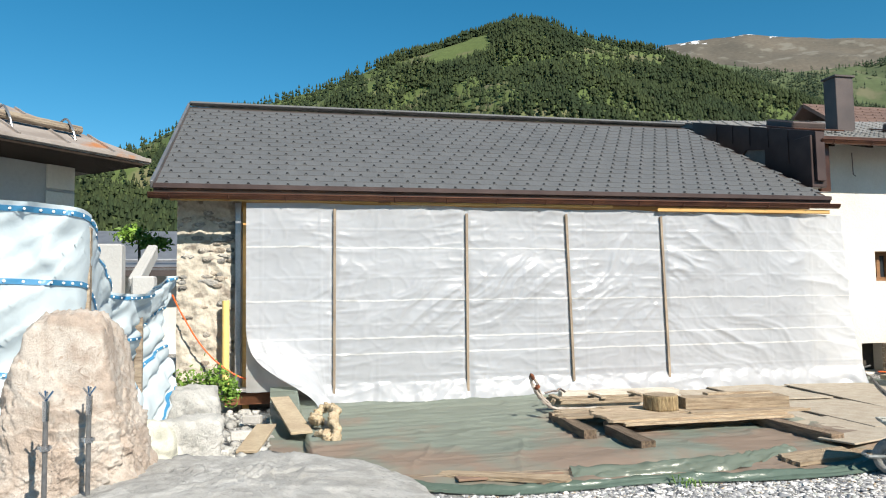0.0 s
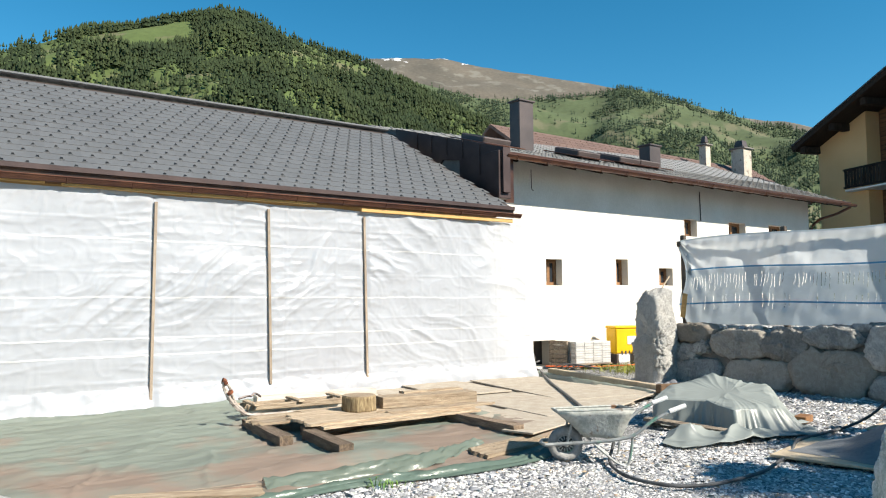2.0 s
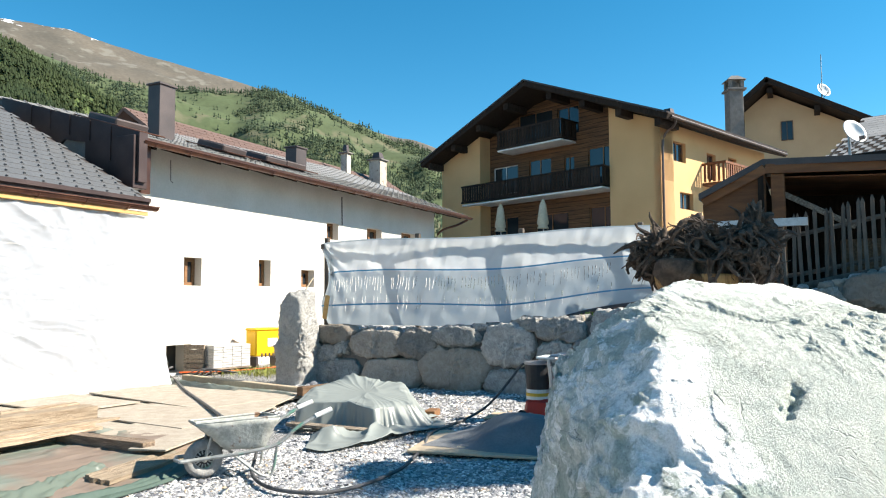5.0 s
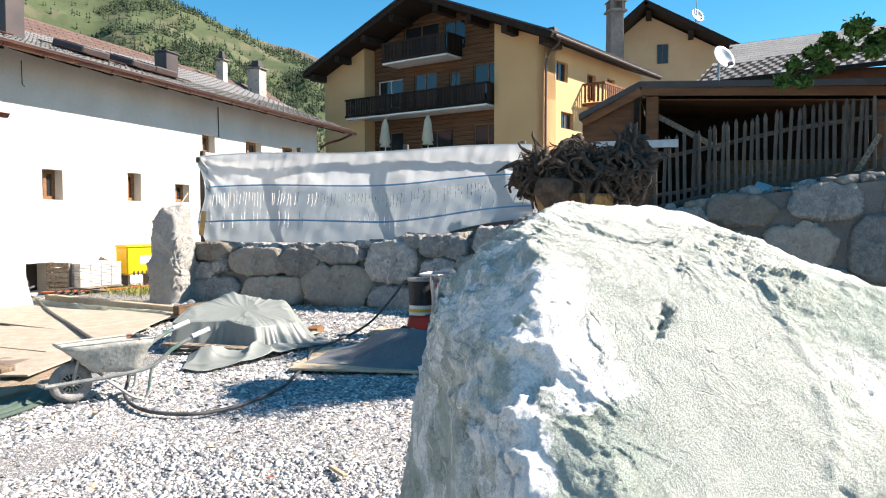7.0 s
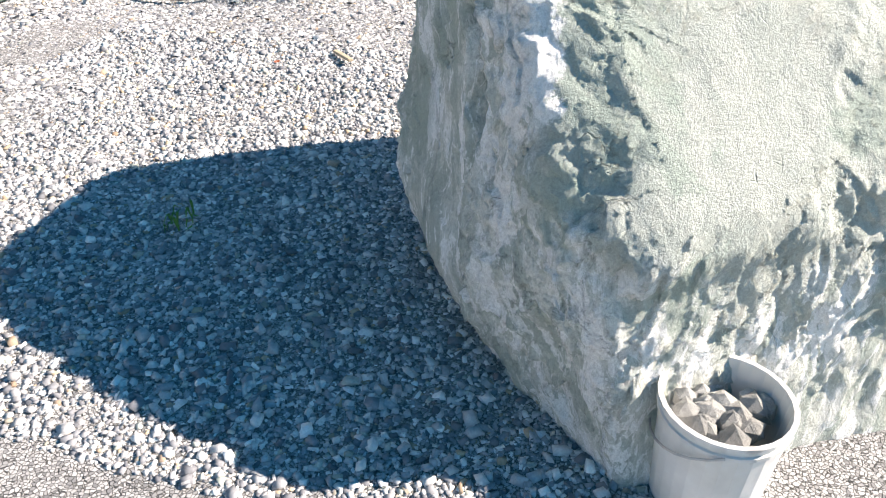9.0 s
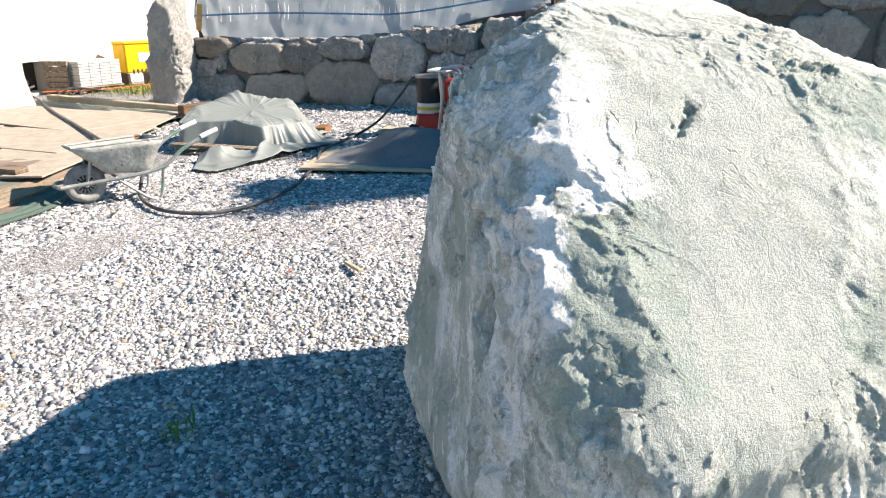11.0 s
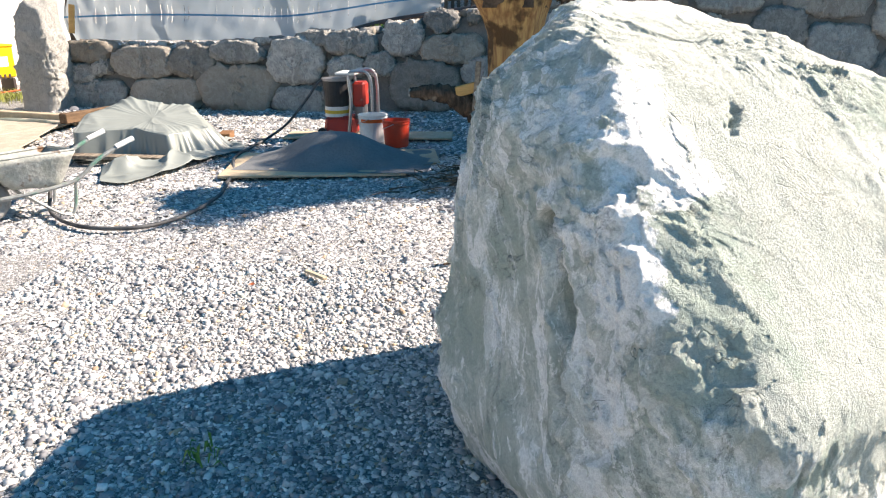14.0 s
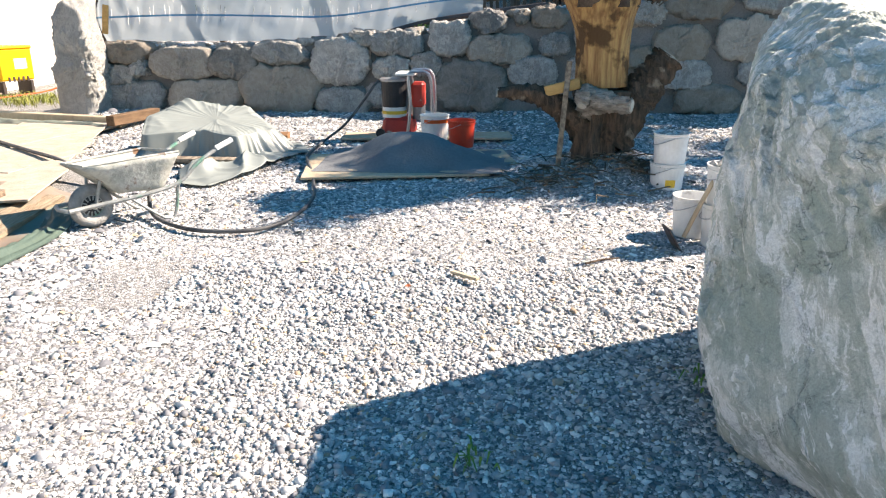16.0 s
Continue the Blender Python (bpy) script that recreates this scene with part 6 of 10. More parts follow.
# ---- white construction tarpaulin on the fence above the wall ----
def fence_tarp():
    f = thing("fence_tarp", "white translucent scaffold tarp with blue bands hung on a fence", "tarp")

    def shape(u, v):
        y = 8.55 - 6.55 * u
        top = 2.78 + 0.03 * math.sin(u * 9) + 0.03 * u
        bot = 1.10 + 0.05 * math.sin(u * 5) + 0.42 * smooth01((u - 0.55) / 0.45)
        z = bot + (top - bot) * v
        x = 12.0 + 0.07 * noise.fractal(Vector((y * 0.8, z * 1.2, 0)), 1, 2, 3) + 0.02 * noise.noise(Vector((y * 6 + z * 2, z * 2, 4))) + 0.10 * (1 - v) ** 2
        # folds that fan out from the corner where it is tied
        x += 0.028 * math.sin(22 * math.atan2(1.02 - v, 5 * u + 0.02)) * math.exp(-u / 0.10) * smooth01((1 - v) * 8)
        if u < 0.04:
            x += 0.15 * (0.04 - u) / 0.04
            y += 0.10 * math.sin(v * 7)
        return (x, y, z)
    # rows of cut slits: the sheet is open there; an added white flap stands for the light in each
    rnd = random.Random(2)
    slits = []
    for row, cnt in ((0.56, 84), (0.33, 60)):
        for i in range(cnt):
            u = 0.05 + 0.86 * i / cnt + rnd.uniform(-0.003, 0.003)
            if rnd.random() > 0.12 and (row > 0.5 or rnd.random() < 0.75):
                slits.append((u, row + rnd.uniform(-0.02, 0.02), rnd.uniform(0.09, 0.17), rnd.uniform(0.0010, 0.0016), rnd.uniform(-0.006, -0.001)))
    nu, nv = 900, 64
    gone = set()
    for u, row, ln, w, s in slits:
        for j in range(int((row - ln) * nv), int(row * nv) + 1):
            k = (row - (j + 0.5) / nv) / ln
            if 0 <= k <= 1:
                c = u + s * k * k
                ww = w * (1 - 0.6 * k)
                for i in range(int(c * nu), max(int(c * nu) + 1, int((c + ww) * nu))):
                    gone.add((i, j))
    vs = [shape(i / nu, j / nv) for j in range(nv + 1) for i in range(nu + 1)]
    fs = [(j * (nu + 1) + i, j * (nu + 1) + i + 1, (j + 1) * (nu + 1) + i + 1, (j + 1) * (nu + 1) + i) for j in range(nv) for i in range(nu) if (i, j) not in gone]
    # lit and shaded halves painted: paler sheet above the blue band, darker below
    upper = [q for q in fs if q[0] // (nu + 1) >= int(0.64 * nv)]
    pydata("upper_sheet", vs, upper, M["lit_thin_tarp"], f, smooth=True)
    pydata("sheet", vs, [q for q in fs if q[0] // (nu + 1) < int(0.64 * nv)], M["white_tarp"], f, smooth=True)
    for u, row, ln, w, s in slits:
        bm = bmesh.new()
        for k in range(4):
            k0, k1 = k / 4, (k + 1) / 4
            q = [shape(u + s * k0 * k0, row - ln * k0), shape(u + w * (1 - 0.6 * k0) + s * k0 * k0, row - ln * k0), shape(u + w * (1 - 0.6 * k1) + s * k1 * k1, row - ln * k1), shape(u + s * k1 * k1, row - ln * k1)]
            bm.faces.new([bm.verts.new((p[0] + 0.006, p[1], p[2])) for p in q])
        part("vent_flap", bm, M["flap"], f)
    for vb in (0.63, 0.24, 0.985):
        grid_sheet("blue_band" if vb < 0.9 else "hem", 110, 1, lambda u, v, vb=vb: (lambda p: (p[0] - 0.008, p[1], p[2]))(shape(u, vb + 0.018 * v)), M["tarp_blue"] if vb < 0.9 else M["white_tarp"], f)
    for y in (8.5, 6.4, 4.3, 2.2):
        p = bmesh.new()
        box(p, (0.09, 0.09, 1.9), (12.20, y, 1.95), bevel=0.01)
        part("post", p, M["wood_fence"], f)
    part("top_rail", box(bmesh.new(), (0.04, 6.6, 0.10), (12.13, 5.3, 2.72), bevel=0.008), M["wood_fence"], f)
    bm = bmesh.new()
    tube(bm, curve_pts([(11.75, 3.9, 1.18), (11.8, 3.0, 1.42), (11.85, 2.2, 1.55), (11.9, 1.0, 1.70)], 6), 0.045, 7)
    part("hem_pipe", bm, M["darkmetal"], f)


fence_tarp()


# ---- picket fence on the terrace ----
def picket_fence():
    f = thing("picket_fence", "weathered grey wooden picket fence on the terrace", "fence")
    me = bpy.data.meshes.new("picket")
    bm = bmesh.new()
    box(bm, (0.03, 0.055, 1.10), (0, 0, 0.55), bevel=0.006)
    t = bmesh.new()
    bmesh.ops.create_cone(t, cap_ends=True, segments=4, radius1=0.042, radius2=0.004, depth=0.09)
    merge(bm, t, pose(0, 0, 1.14, 0, 0, 45))
    bm.to_mesh(me)
    bm.free()
    me.materials.append(M["wood_fence"])
    rnd = random.Random(4)
    fz = lambda y: float(np.interp(y, [-9, -3.28, -2.0, -0.3, 0.4, 2.2], [2.9, 2.28, 2.12, 1.76, 1.66, 1.5]))
    y = 2.0
    while y > -8.5:
        o = new("picket", me)
        o.parent = f
        o.matrix_basis = pose(12.7 + rnd.uniform(-0.01, 0.01), y, fz(y) + 0.05 + rnd.uniform(-0.03, 0.03), rnd.uniform(-2, 2), rnd.uniform(-2, 2), rnd.uniform(-6, 6))
        y -= 0.112 + rnd.uniform(-0.012, 0.012)
    for dz in (0.22, 0.85):
        ys = [2.0, 0.4, -0.3, -2.0, -3.28, -8.5]
        bm = bmesh.new()
        tube(bm, [(12.75, yy, fz(yy) + 0.05 + dz) for yy in ys], 0.04, 6)
        part("rail", bm, M["wood_fence"], f)
    bm = bmesh.new()
    tube(bm, curve_pts([(12.55, 2.2, 1.52), (12.5, 0.4, 1.68), (12.5, -1.0, 1.98), (12.5, -3.2, 2.30), (12.5, -8, 2.85)], 5), 0.06, 8)
    part("kick_log", bm, M["wood_fence"], f)
    for yy in (1.5, -0.6, -2.8, -5.0):
        part("post", box(bmesh.new(), (0.1, 0.1, 1.3), (12.82, yy, fz(yy) + 0.5), bevel=0.01), M["wood_fence"], f)
    part("brace", box(bmesh.new(), (0.04, 0.08, 0.75), (12.62, -3.05, 2.55), (28, 0, 0), bevel=0.006), M["wood_grey"], f)
    part("grey_board", box(bmesh.new(), (0.04, 1.4, 0.13), (12.62, 0.4, 2.83), bevel=0.006), M["steel"], f)


picket_fence()


# ---- upturned tree: stump, trunk, root plate ----
M["bark"] = mat("bark", (0.125, 0.085, 0.06), (0.05, 0.038, 0.028), 9, 0.95, 1.0, 20, fine_amt=0.7, stretch=(2.4, 2.4, 0.5), spots=((0.31, 0.25, 0.19), 5.0, 0.62))
M["peeled"] = mat("peeled_wood", (0.46, 0.28, 0.11), (0.24, 0.12, 0.05), 7, 0.8, 0.8, 24, stretch=(3.4, 3.4, 0.35), spots=((0.09, 0.048, 0.02), 4.0, 0.545))
M["root"] = mat("root_wood", (0.050, 0.038, 0.031), (0.115, 0.085, 0.064), 8, 0.95, 0.8, 40, fine_amt=0.5, spots=((0.30, 0.265, 0.225), 11.0, 0.66))
M["grey_root"] = mat("grey_root", (0.34, 0.31, 0.27), (0.20, 0.17, 0.14), 9, 0.9, 0.8, 26, fine_amt=0.4, stretch=(1, 1, 3))
M["cut_wood"] = mat("cut_wood", (0.45, 0.43, 0.38), (0.36, 0.33, 0.28), 14, 0.85, 0.3, 50)


def trunk_ring(bm, pts, radii, seg, seed, rough):
    rings = []
    for k, (p, r) in enumerate(zip(pts, radii)):
        rings.append([bm.verts.new(Vector(p) + Vector((math.cos(a), math.sin(a), 0)) * r * (1 + rough * noise.fractal(Vector((math.cos(a) * 2, math.sin(a) * 2, p[2] * 1.5 + seed)), 1, 2, 4)))
                      for a in (2 * math.pi * i / seg for i in range(seg))])
    for a, b in zip(rings, rings[1:]):
        for i in range(seg):
            bm.faces.new((a[i], a[(i + 1) % seg], b[(i + 1) % seg], b[i]))
    bm.faces.new(rings[0][::-1])
    bm.faces.new(rings[-1])


def root_sculpture():
    s = thing("tree_stump", "upturned tree trunk with its root plate standing on a stump", "tree stump")
    X, Y = 7.12, 0.64
    bm = bmesh.new()
    zs = [0.05 + 0.06 * k for k in range(15)]
    trunk_ring(bm, [(X, Y, z) for z in zs], [0.28 - 0.06 * smooth01(k / 8) + 0.03 * smooth01((k - 9) / 5) for k in range(15)], 40, 1, 0.42)
    part("stump", bm, M["bark"], s, "dark barked stump", True)
    bm = bmesh.new()
    zs = [0.93 + 0.04 * k for k in range(24)]
    trunk_ring(bm, [(X - 0.02, Y + 0.04 * smooth01((z - 1.2) / 0.7), z) for z in zs], [0.245 + 0.16 * smooth01((z - 1.2) / 0.7) ** 1.5 for z in zs], 32, 5, 0.14)
    part("trunk", bm, M["peeled"], s, "peeled yellow-brown trunk", True)
    bm = bmesh.new()
    zs = [1.66 + 0.03 * k for k in range(12)]
    trunk_ring(bm, [(X - 0.02, Y + 0.03, z) for z in zs], [0.31 + 0.05 * smooth01((z - 1.66) / 0.2) for z in zs], 36, 15, 0.9)
    part("bark_collar", bm, M["root"], s, "dark ragged bark under the roots", True)
    for name, pts, rad, seed in (("limb", [(X, Y - 0.10, 0.40), (X, Y - 0.30, 0.72), (X + 0.05, Y - 0.48, 0.98), (X + 0.08, Y - 0.64, 1.20)], [0.22, 0.19, 0.165, 0.15], 3),
                                 ("limb", [(X - 0.05, Y + 0.1, 0.45), (X - 0.12, Y + 0.38, 0.72), (X - 0.15, Y + 0.65, 0.86), (X - 0.15, Y + 1.0, 0.87)], [0.16, 0.12, 0.09, 0.045], 7),
                                 ("root_stub", [(X - 0.10, Y + 0.10, 0.74), (X - 0.30, Y + 0.05, 0.82), (X - 0.40, Y - 0.10, 0.80), (X - 0.46, Y - 0.24, 0.79)], [0.15, 0.11, 0.08, 0.068], 9),
                                 ("root_stub", [(X - 0.12, Y + 0.02, 0.80), (X - 0.28, Y + 0.16, 0.86), (X - 0.36, Y + 0.20, 0.78)], [0.12, 0.10, 0.05], 12)):
        bm = bmesh.new()
        p = curve_pts(pts, 10)
        tube(bm, p, [float(np.interp(i / (len(p) - 1), np.linspace(0, 1, len(rad)), rad)) for i in range(len(p))], 22, 0.24, seed)
        o = part(name, bm, M["grey_root"] if name == "root_stub" else M["bark"], s, "pale grey debarked root" if name == "root_stub" else "", True)
        d = (p[-1] - p[-2]).normalized()
        part("cut_end", cyl(bmesh.new(), p[-1] - d * 0.01, p[-1] + d * 0.012, rad[-1] * 0.88, seg=14), M["cut_wood"], o, "pale sawn end")
    # root plate: a ragged mass of lumps and roots spreading from the trunk head
    rnd = random.Random(77)
    bm = bmesh.new()
    for k in range(20):
        c = Vector((rnd.gauss(0, 0.13), rnd.uniform(-0.56, 0.60), rnd.gauss(0, 0.12)))
        c.z += 0.10 - 0.22 * abs(c.y - 0.05) + 0.14 * (c.y < -0.05) * rnd.random()
        sz = Vector((rnd.uniform(0.14, 0.26), rnd.uniform(0.13, 0.26), rnd.uniform(0.11, 0.20))) * (0.92 - 0.5 * abs(c.y))
        tmp = bmesh.new()
        bmesh.ops.create_icosphere(tmp, subdivisions=4, radius=1)
        for v in tmp.verts:
            d = v.co.normalized()
            r = 0.85 + 0.55 * noise.fractal(d * 1.7 + c * 9, 0.75, 2.2, 5) + 0.22 * noise.fractal(d * 6 + c * 5, 0.6, 2.1, 3)
            v.co = Vector((d.x * sz.x, d.y * sz.y, d.z * sz.z)) * r
        merge(bm, tmp, pose(X + c.x, Y + 0.0 + c.y, 2.04 + c.z, rnd.uniform(0, 360), rnd.uniform(0, 60), 0))
    plate = part("root_plate", bm, M["root"], s, "tangled dark root plate with soil", True)
    rnd = random.Random(12)
    for i in range(360):
        a = rnd.uniform(0, 2 * math.pi)
        el = rnd.uniform(-0.25, 0.9)
        d = Vector((math.cos(a) * math.cos(el) * 0.7, math.sin(a) * math.cos(el), math.sin(el) * 0.8))
        p = Vector((X, Y - 0.05, 2.03)) + Vector((d.x * 0.4, d.y * 0.55, d.z * 0.30))
        pts = [p]
        r = rnd.choice((0.008, 0.011, 0.016, 0.022, 0.030, 0.042))
        ln = rnd.uniform(0.12, 0.27) + (0.20 if r > 0.015 else 0.0) * rnd.random()
        v = d.normalized()
        axis = Vector((rnd.uniform(-1, 1), rnd.uniform(-1, 1), rnd.uniform(-1, 1))).normalized() * rnd.uniform(0.3, 0.9)
        for k in range(7):
            v = (v + axis.cross(v) * 0.6 + Vector((rnd.uniform(-1, 1), rnd.uniform(-1, 1), rnd.uniform(-1, 1))) * 0.38 + Vector((0, 0, -0.14))).normalized()
            pts.append(pts[-1] + v * ln / 7)
        bm = bmesh.new()
        tube(bm, pts, [r * (1 - 0.11 * k) for k in range(8)], 6, 0.3, i)
        part("root", bm, M["root"], plate)
    bm = bmesh.new()
    for i in range(700):
        g = [max(-1.3, min(1.3, rnd.gauss(0, 0.9))) for _ in range(3)]
        p = Vector((X + 0.24 * g[0], Y - 0.02 + 0.42 * g[1], 2.05 + 0.19 * g[2] * (1.1 - 0.4 * abs(g[1]))))
        v = Vector((rnd.uniform(-1, 1), rnd.uniform(-1, 1), rnd.uniform(-1, 0.6))).normalized()
        w = (v + Vector((rnd.uniform(-1, 1), rnd.uniform(-1, 1), rnd.uniform(-1, 1))) * 0.7).normalized()
        tube(bm, [p, p + v * 0.05, p + v * 0.07 + w * 0.05, p + v * 0.06 + w * 0.10 - Vector((0, 0, 0.03))], [0.006, 0.005, 0.004, 0.002], 4)
    o = part("rootlet_fringe", bm, M["root"], s)
    o["kind"] = "stuff"
    # upright lath and wedge at the stump
    part("stake", box(bmesh.new(), (0.05, 0.05, 1.0), (X - 0.25, Y + 0.36, 0.68), (4, 3, 0), bevel=0.005), M["wood_grey"], s)
    part("wedge", box(bmesh.new(), (0.06, 0.34, 0.10), (X - 0.2, Y + 0.38, 0.93), (-14, 0, 0), bevel=0.01), M["wood_new"], s, "yellow wooden wedge")


root_sculpture()


# ---- twigs lying at the stump ----
M["twig"] = mat("dry_twig", (0.16, 0.12, 0.085), (0.09, 0.068, 0.05), 12, 0.95, 0.3, 40, vary=0.5, island=True)


def twigs():
    rnd = random.Random(8)
    bm = bmesh.new()
    for i in range(150):
        x, y = (6.60 + rnd.gauss(0, 0.20), 0.90 + rnd.gauss(0, 0.34)) if i % 4 else (6.72 + rnd.gauss(0, 0.08), 0.28 + rnd.gauss(0, 0.10))
        a = rnd.uniform(0, 6.28)
        ln = rnd.uniform(0.1, 0.35)
        z = ground_z(x, y) + 0.04
        p = [(x, y, z), (x + ln * 0.5 * math.cos(a), y + ln * 0.5 * math.sin(a), z + rnd.uniform(0.0, 0.05)), (x + ln * math.cos(a + 0.4), y + ln * math.sin(a + 0.4), z + rnd.uniform(-0.01, 0.03))]
        tube(bm, p, [0.009, 0.006, 0.003], 4)
    o = link("twigs", bm, M["twig"])
    tagged(o, "dry twigs and root scraps lying at the stump", "twigs", kind="stuff")


twigs()

# ---- buckets ----
M["bucket_white"] = mat("bucket_white", (0.72, 0.72, 0.71), (0.62, 0.61, 0.58), 6, 0.4, 0.05, 30, fine_amt=0.1, spots=((0.42, 0.41, 0.39), 9, 0.62))
M["bucket_red"] = mat("bucket_red", (0.55, 0.045, 0.02), (0.48, 0.06, 0.03), 5, 0.4, 0.05, 30, fine_amt=0.1, spots=((0.4, 0.3, 0.26), 8, 0.66))
M["black_plastic"] = mat("black_plastic", (0.02, 0.02, 0.022), (0.035, 0.035, 0.037), 6, 0.45, 0.1, 30)
M["orange_label"] = mat("orange_label", (0.75, 0.13, 0.02), (0.65, 0.10, 0.02), 5, 0.5, 0)
M["yellow_label"] = mat("yellow_label", (0.72, 0.45, 0.05), (0.6, 0.36, 0.04), 5, 0.5, 0)


def bucket(at, r, h, material, label, contents=None, band=None, rz=0.0):
    b = thing("bucket", label, "bucket", at, rz, "buckets in the yard")
    bm = bmesh.new()
    n = 28
    prof = [(0.86 * r, 0), (0.88 * r, 0.01), (r * 0.985, h * 0.86), (r * 1.03, h * 0.87), (r * 1.03, h * 0.90), (r * 0.99, h * 0.905), (r, h * 0.975), (r * 1.05, h * 0.98), (r * 1.05, h), (r * 0.97, h),
            (r * 0.95, h * 0.9), (r * 0.84, 0.03)]
    rings = [[bm.verts.new((q * math.cos(2 * math.pi * i / n), q * math.sin(2 * math.pi * i / n), z)) for i in range(n)] for q, z in prof]
    for a, c in zip(rings, rings[1:]):
        for i in range(n):
            bm.faces.new((a[i], a[(i + 1) % n], c[(i + 1) % n], c[i]))
    bm.faces.new(rings[0][::-1])
    bm.faces.new(rings[-1])
    part("body", bm, material, b, "", False)
    bm = bmesh.new()
    pts = [(1.06 * r * math.cos(t), 1.06 * r * math.sin(t) * 1.0, h * 0.9 - 0.16 * h * math.sin(t) * 1.6) for t in (math.pi * k / 14 for k in range(15))]
    tube(bm, pts, 0.0035, 5)
    part("bail", bm, M["steel"], b, "thin wire bail")
    if contents:
        rnd = random.Random(int(at[0] * 100))
        for i in range(26):
            q, a = r * 0.8 * math.sqrt(rnd.random()), rnd.uniform(0, 6.28)
            t = bmesh.new()
            bmesh.ops.create_icosphere(t, subdivisions=1, radius=rnd.uniform(0.02, 0.05))
            for v in t.verts:
                v.co = v.co * rnd.uniform(0.7, 1.2) + Vector((q * math.cos(a), q * math.sin(a), h * contents))
            part("rubble_stone", t, M["greystone"], b)
    if band:
        bm = bmesh.new()
        a0, a1, z0, z1, mt = band
        k = 10
        for i in range(k):
            t0, t1 = a0 + (a1 - a0) * i / k, a0 + (a1 - a0) * (i + 1) / k
            rr = lambda z: r * (0.88 + 0.105 * z / (h * 0.86)) + 0.003
            bm.faces.new([bm.verts.new((rr(z) * math.cos(t), rr(z) * math.sin(t), z)) for t, z in ((t0, z0), (t1, z0), (t1, z1), (t0, z1))])
        part("label_band", bm, M[mt], b)
    return b


bucket((6.47, 0.06, 0.01), 0.155, 0.30, M["bucket_white"], "white plastic bucket under another bucket", None, (radians(165), radians(200), 0.09, 0.16, "yellow_label"))
bucket((6.47, 0.05, 0.28), 0.155, 0.30, M["bucket_white"], "white plastic bucket full of rubble stacked on a bucket", 0.9)
bucket((4.94, -0.04, 0.0), 0.15, 0.32, M["bucket_white"], "white plastic bucket with an orange label beside the boulder", None, (radians(150), radians(230), 0.06, 0.17, "orange_label"))
bucket((4.94, -0.05, 0.30), 0.15, 0.30, M["bucket_white"], "white plastic bucket stacked on another bucket", 0.9)
bucket((5.20, 0.11, 0.0), 0.15, 0.31, M["bucket_white"], "dusty white plastic bucket on the gravel", None)
bucket((8.58, 2.10, 0.05), 0.165, 0.32, M["bucket_red"], "bright red plastic bucket beside the mortar mixer")
bucket((8.88, 2.46, 0.05), 0.18, 0.34, M["bucket_white"], "white plastic tub with a red rim", None, (radians(140), radians(260), 0.25, 0.30, "orange_label"))
bucket((1.30, -0.47, 0.0), 0.155, 0.35, M["bucket_white"], "white plastic bucket half filled with stones beside the boulder", 0.80)


# ---- shovel leaning on the boulder's far side ----
def shovel():
    s = thing("shovel", "long-handled shovel leaning with its blade in the gravel", "shovel")
    part("handle", tube(bmesh.new(), curve_pts([(4.86, 0.24, 0.08), (4.88, 0.10, 0.42), (4.90, -0.10, 0.84), (4.91, -0.22, 1.10)], 5), 0.017, 8), M["wood_pale"], s)
    bm = bmesh.new()
    box(bm, (0.20, 0.02, 0.24), (4.85, 0.32, 0.06), (-30, 0, 8), bevel=0.006, taper=0.75)
    part("blade", bm, M["darkmetal"], s)


shovel()


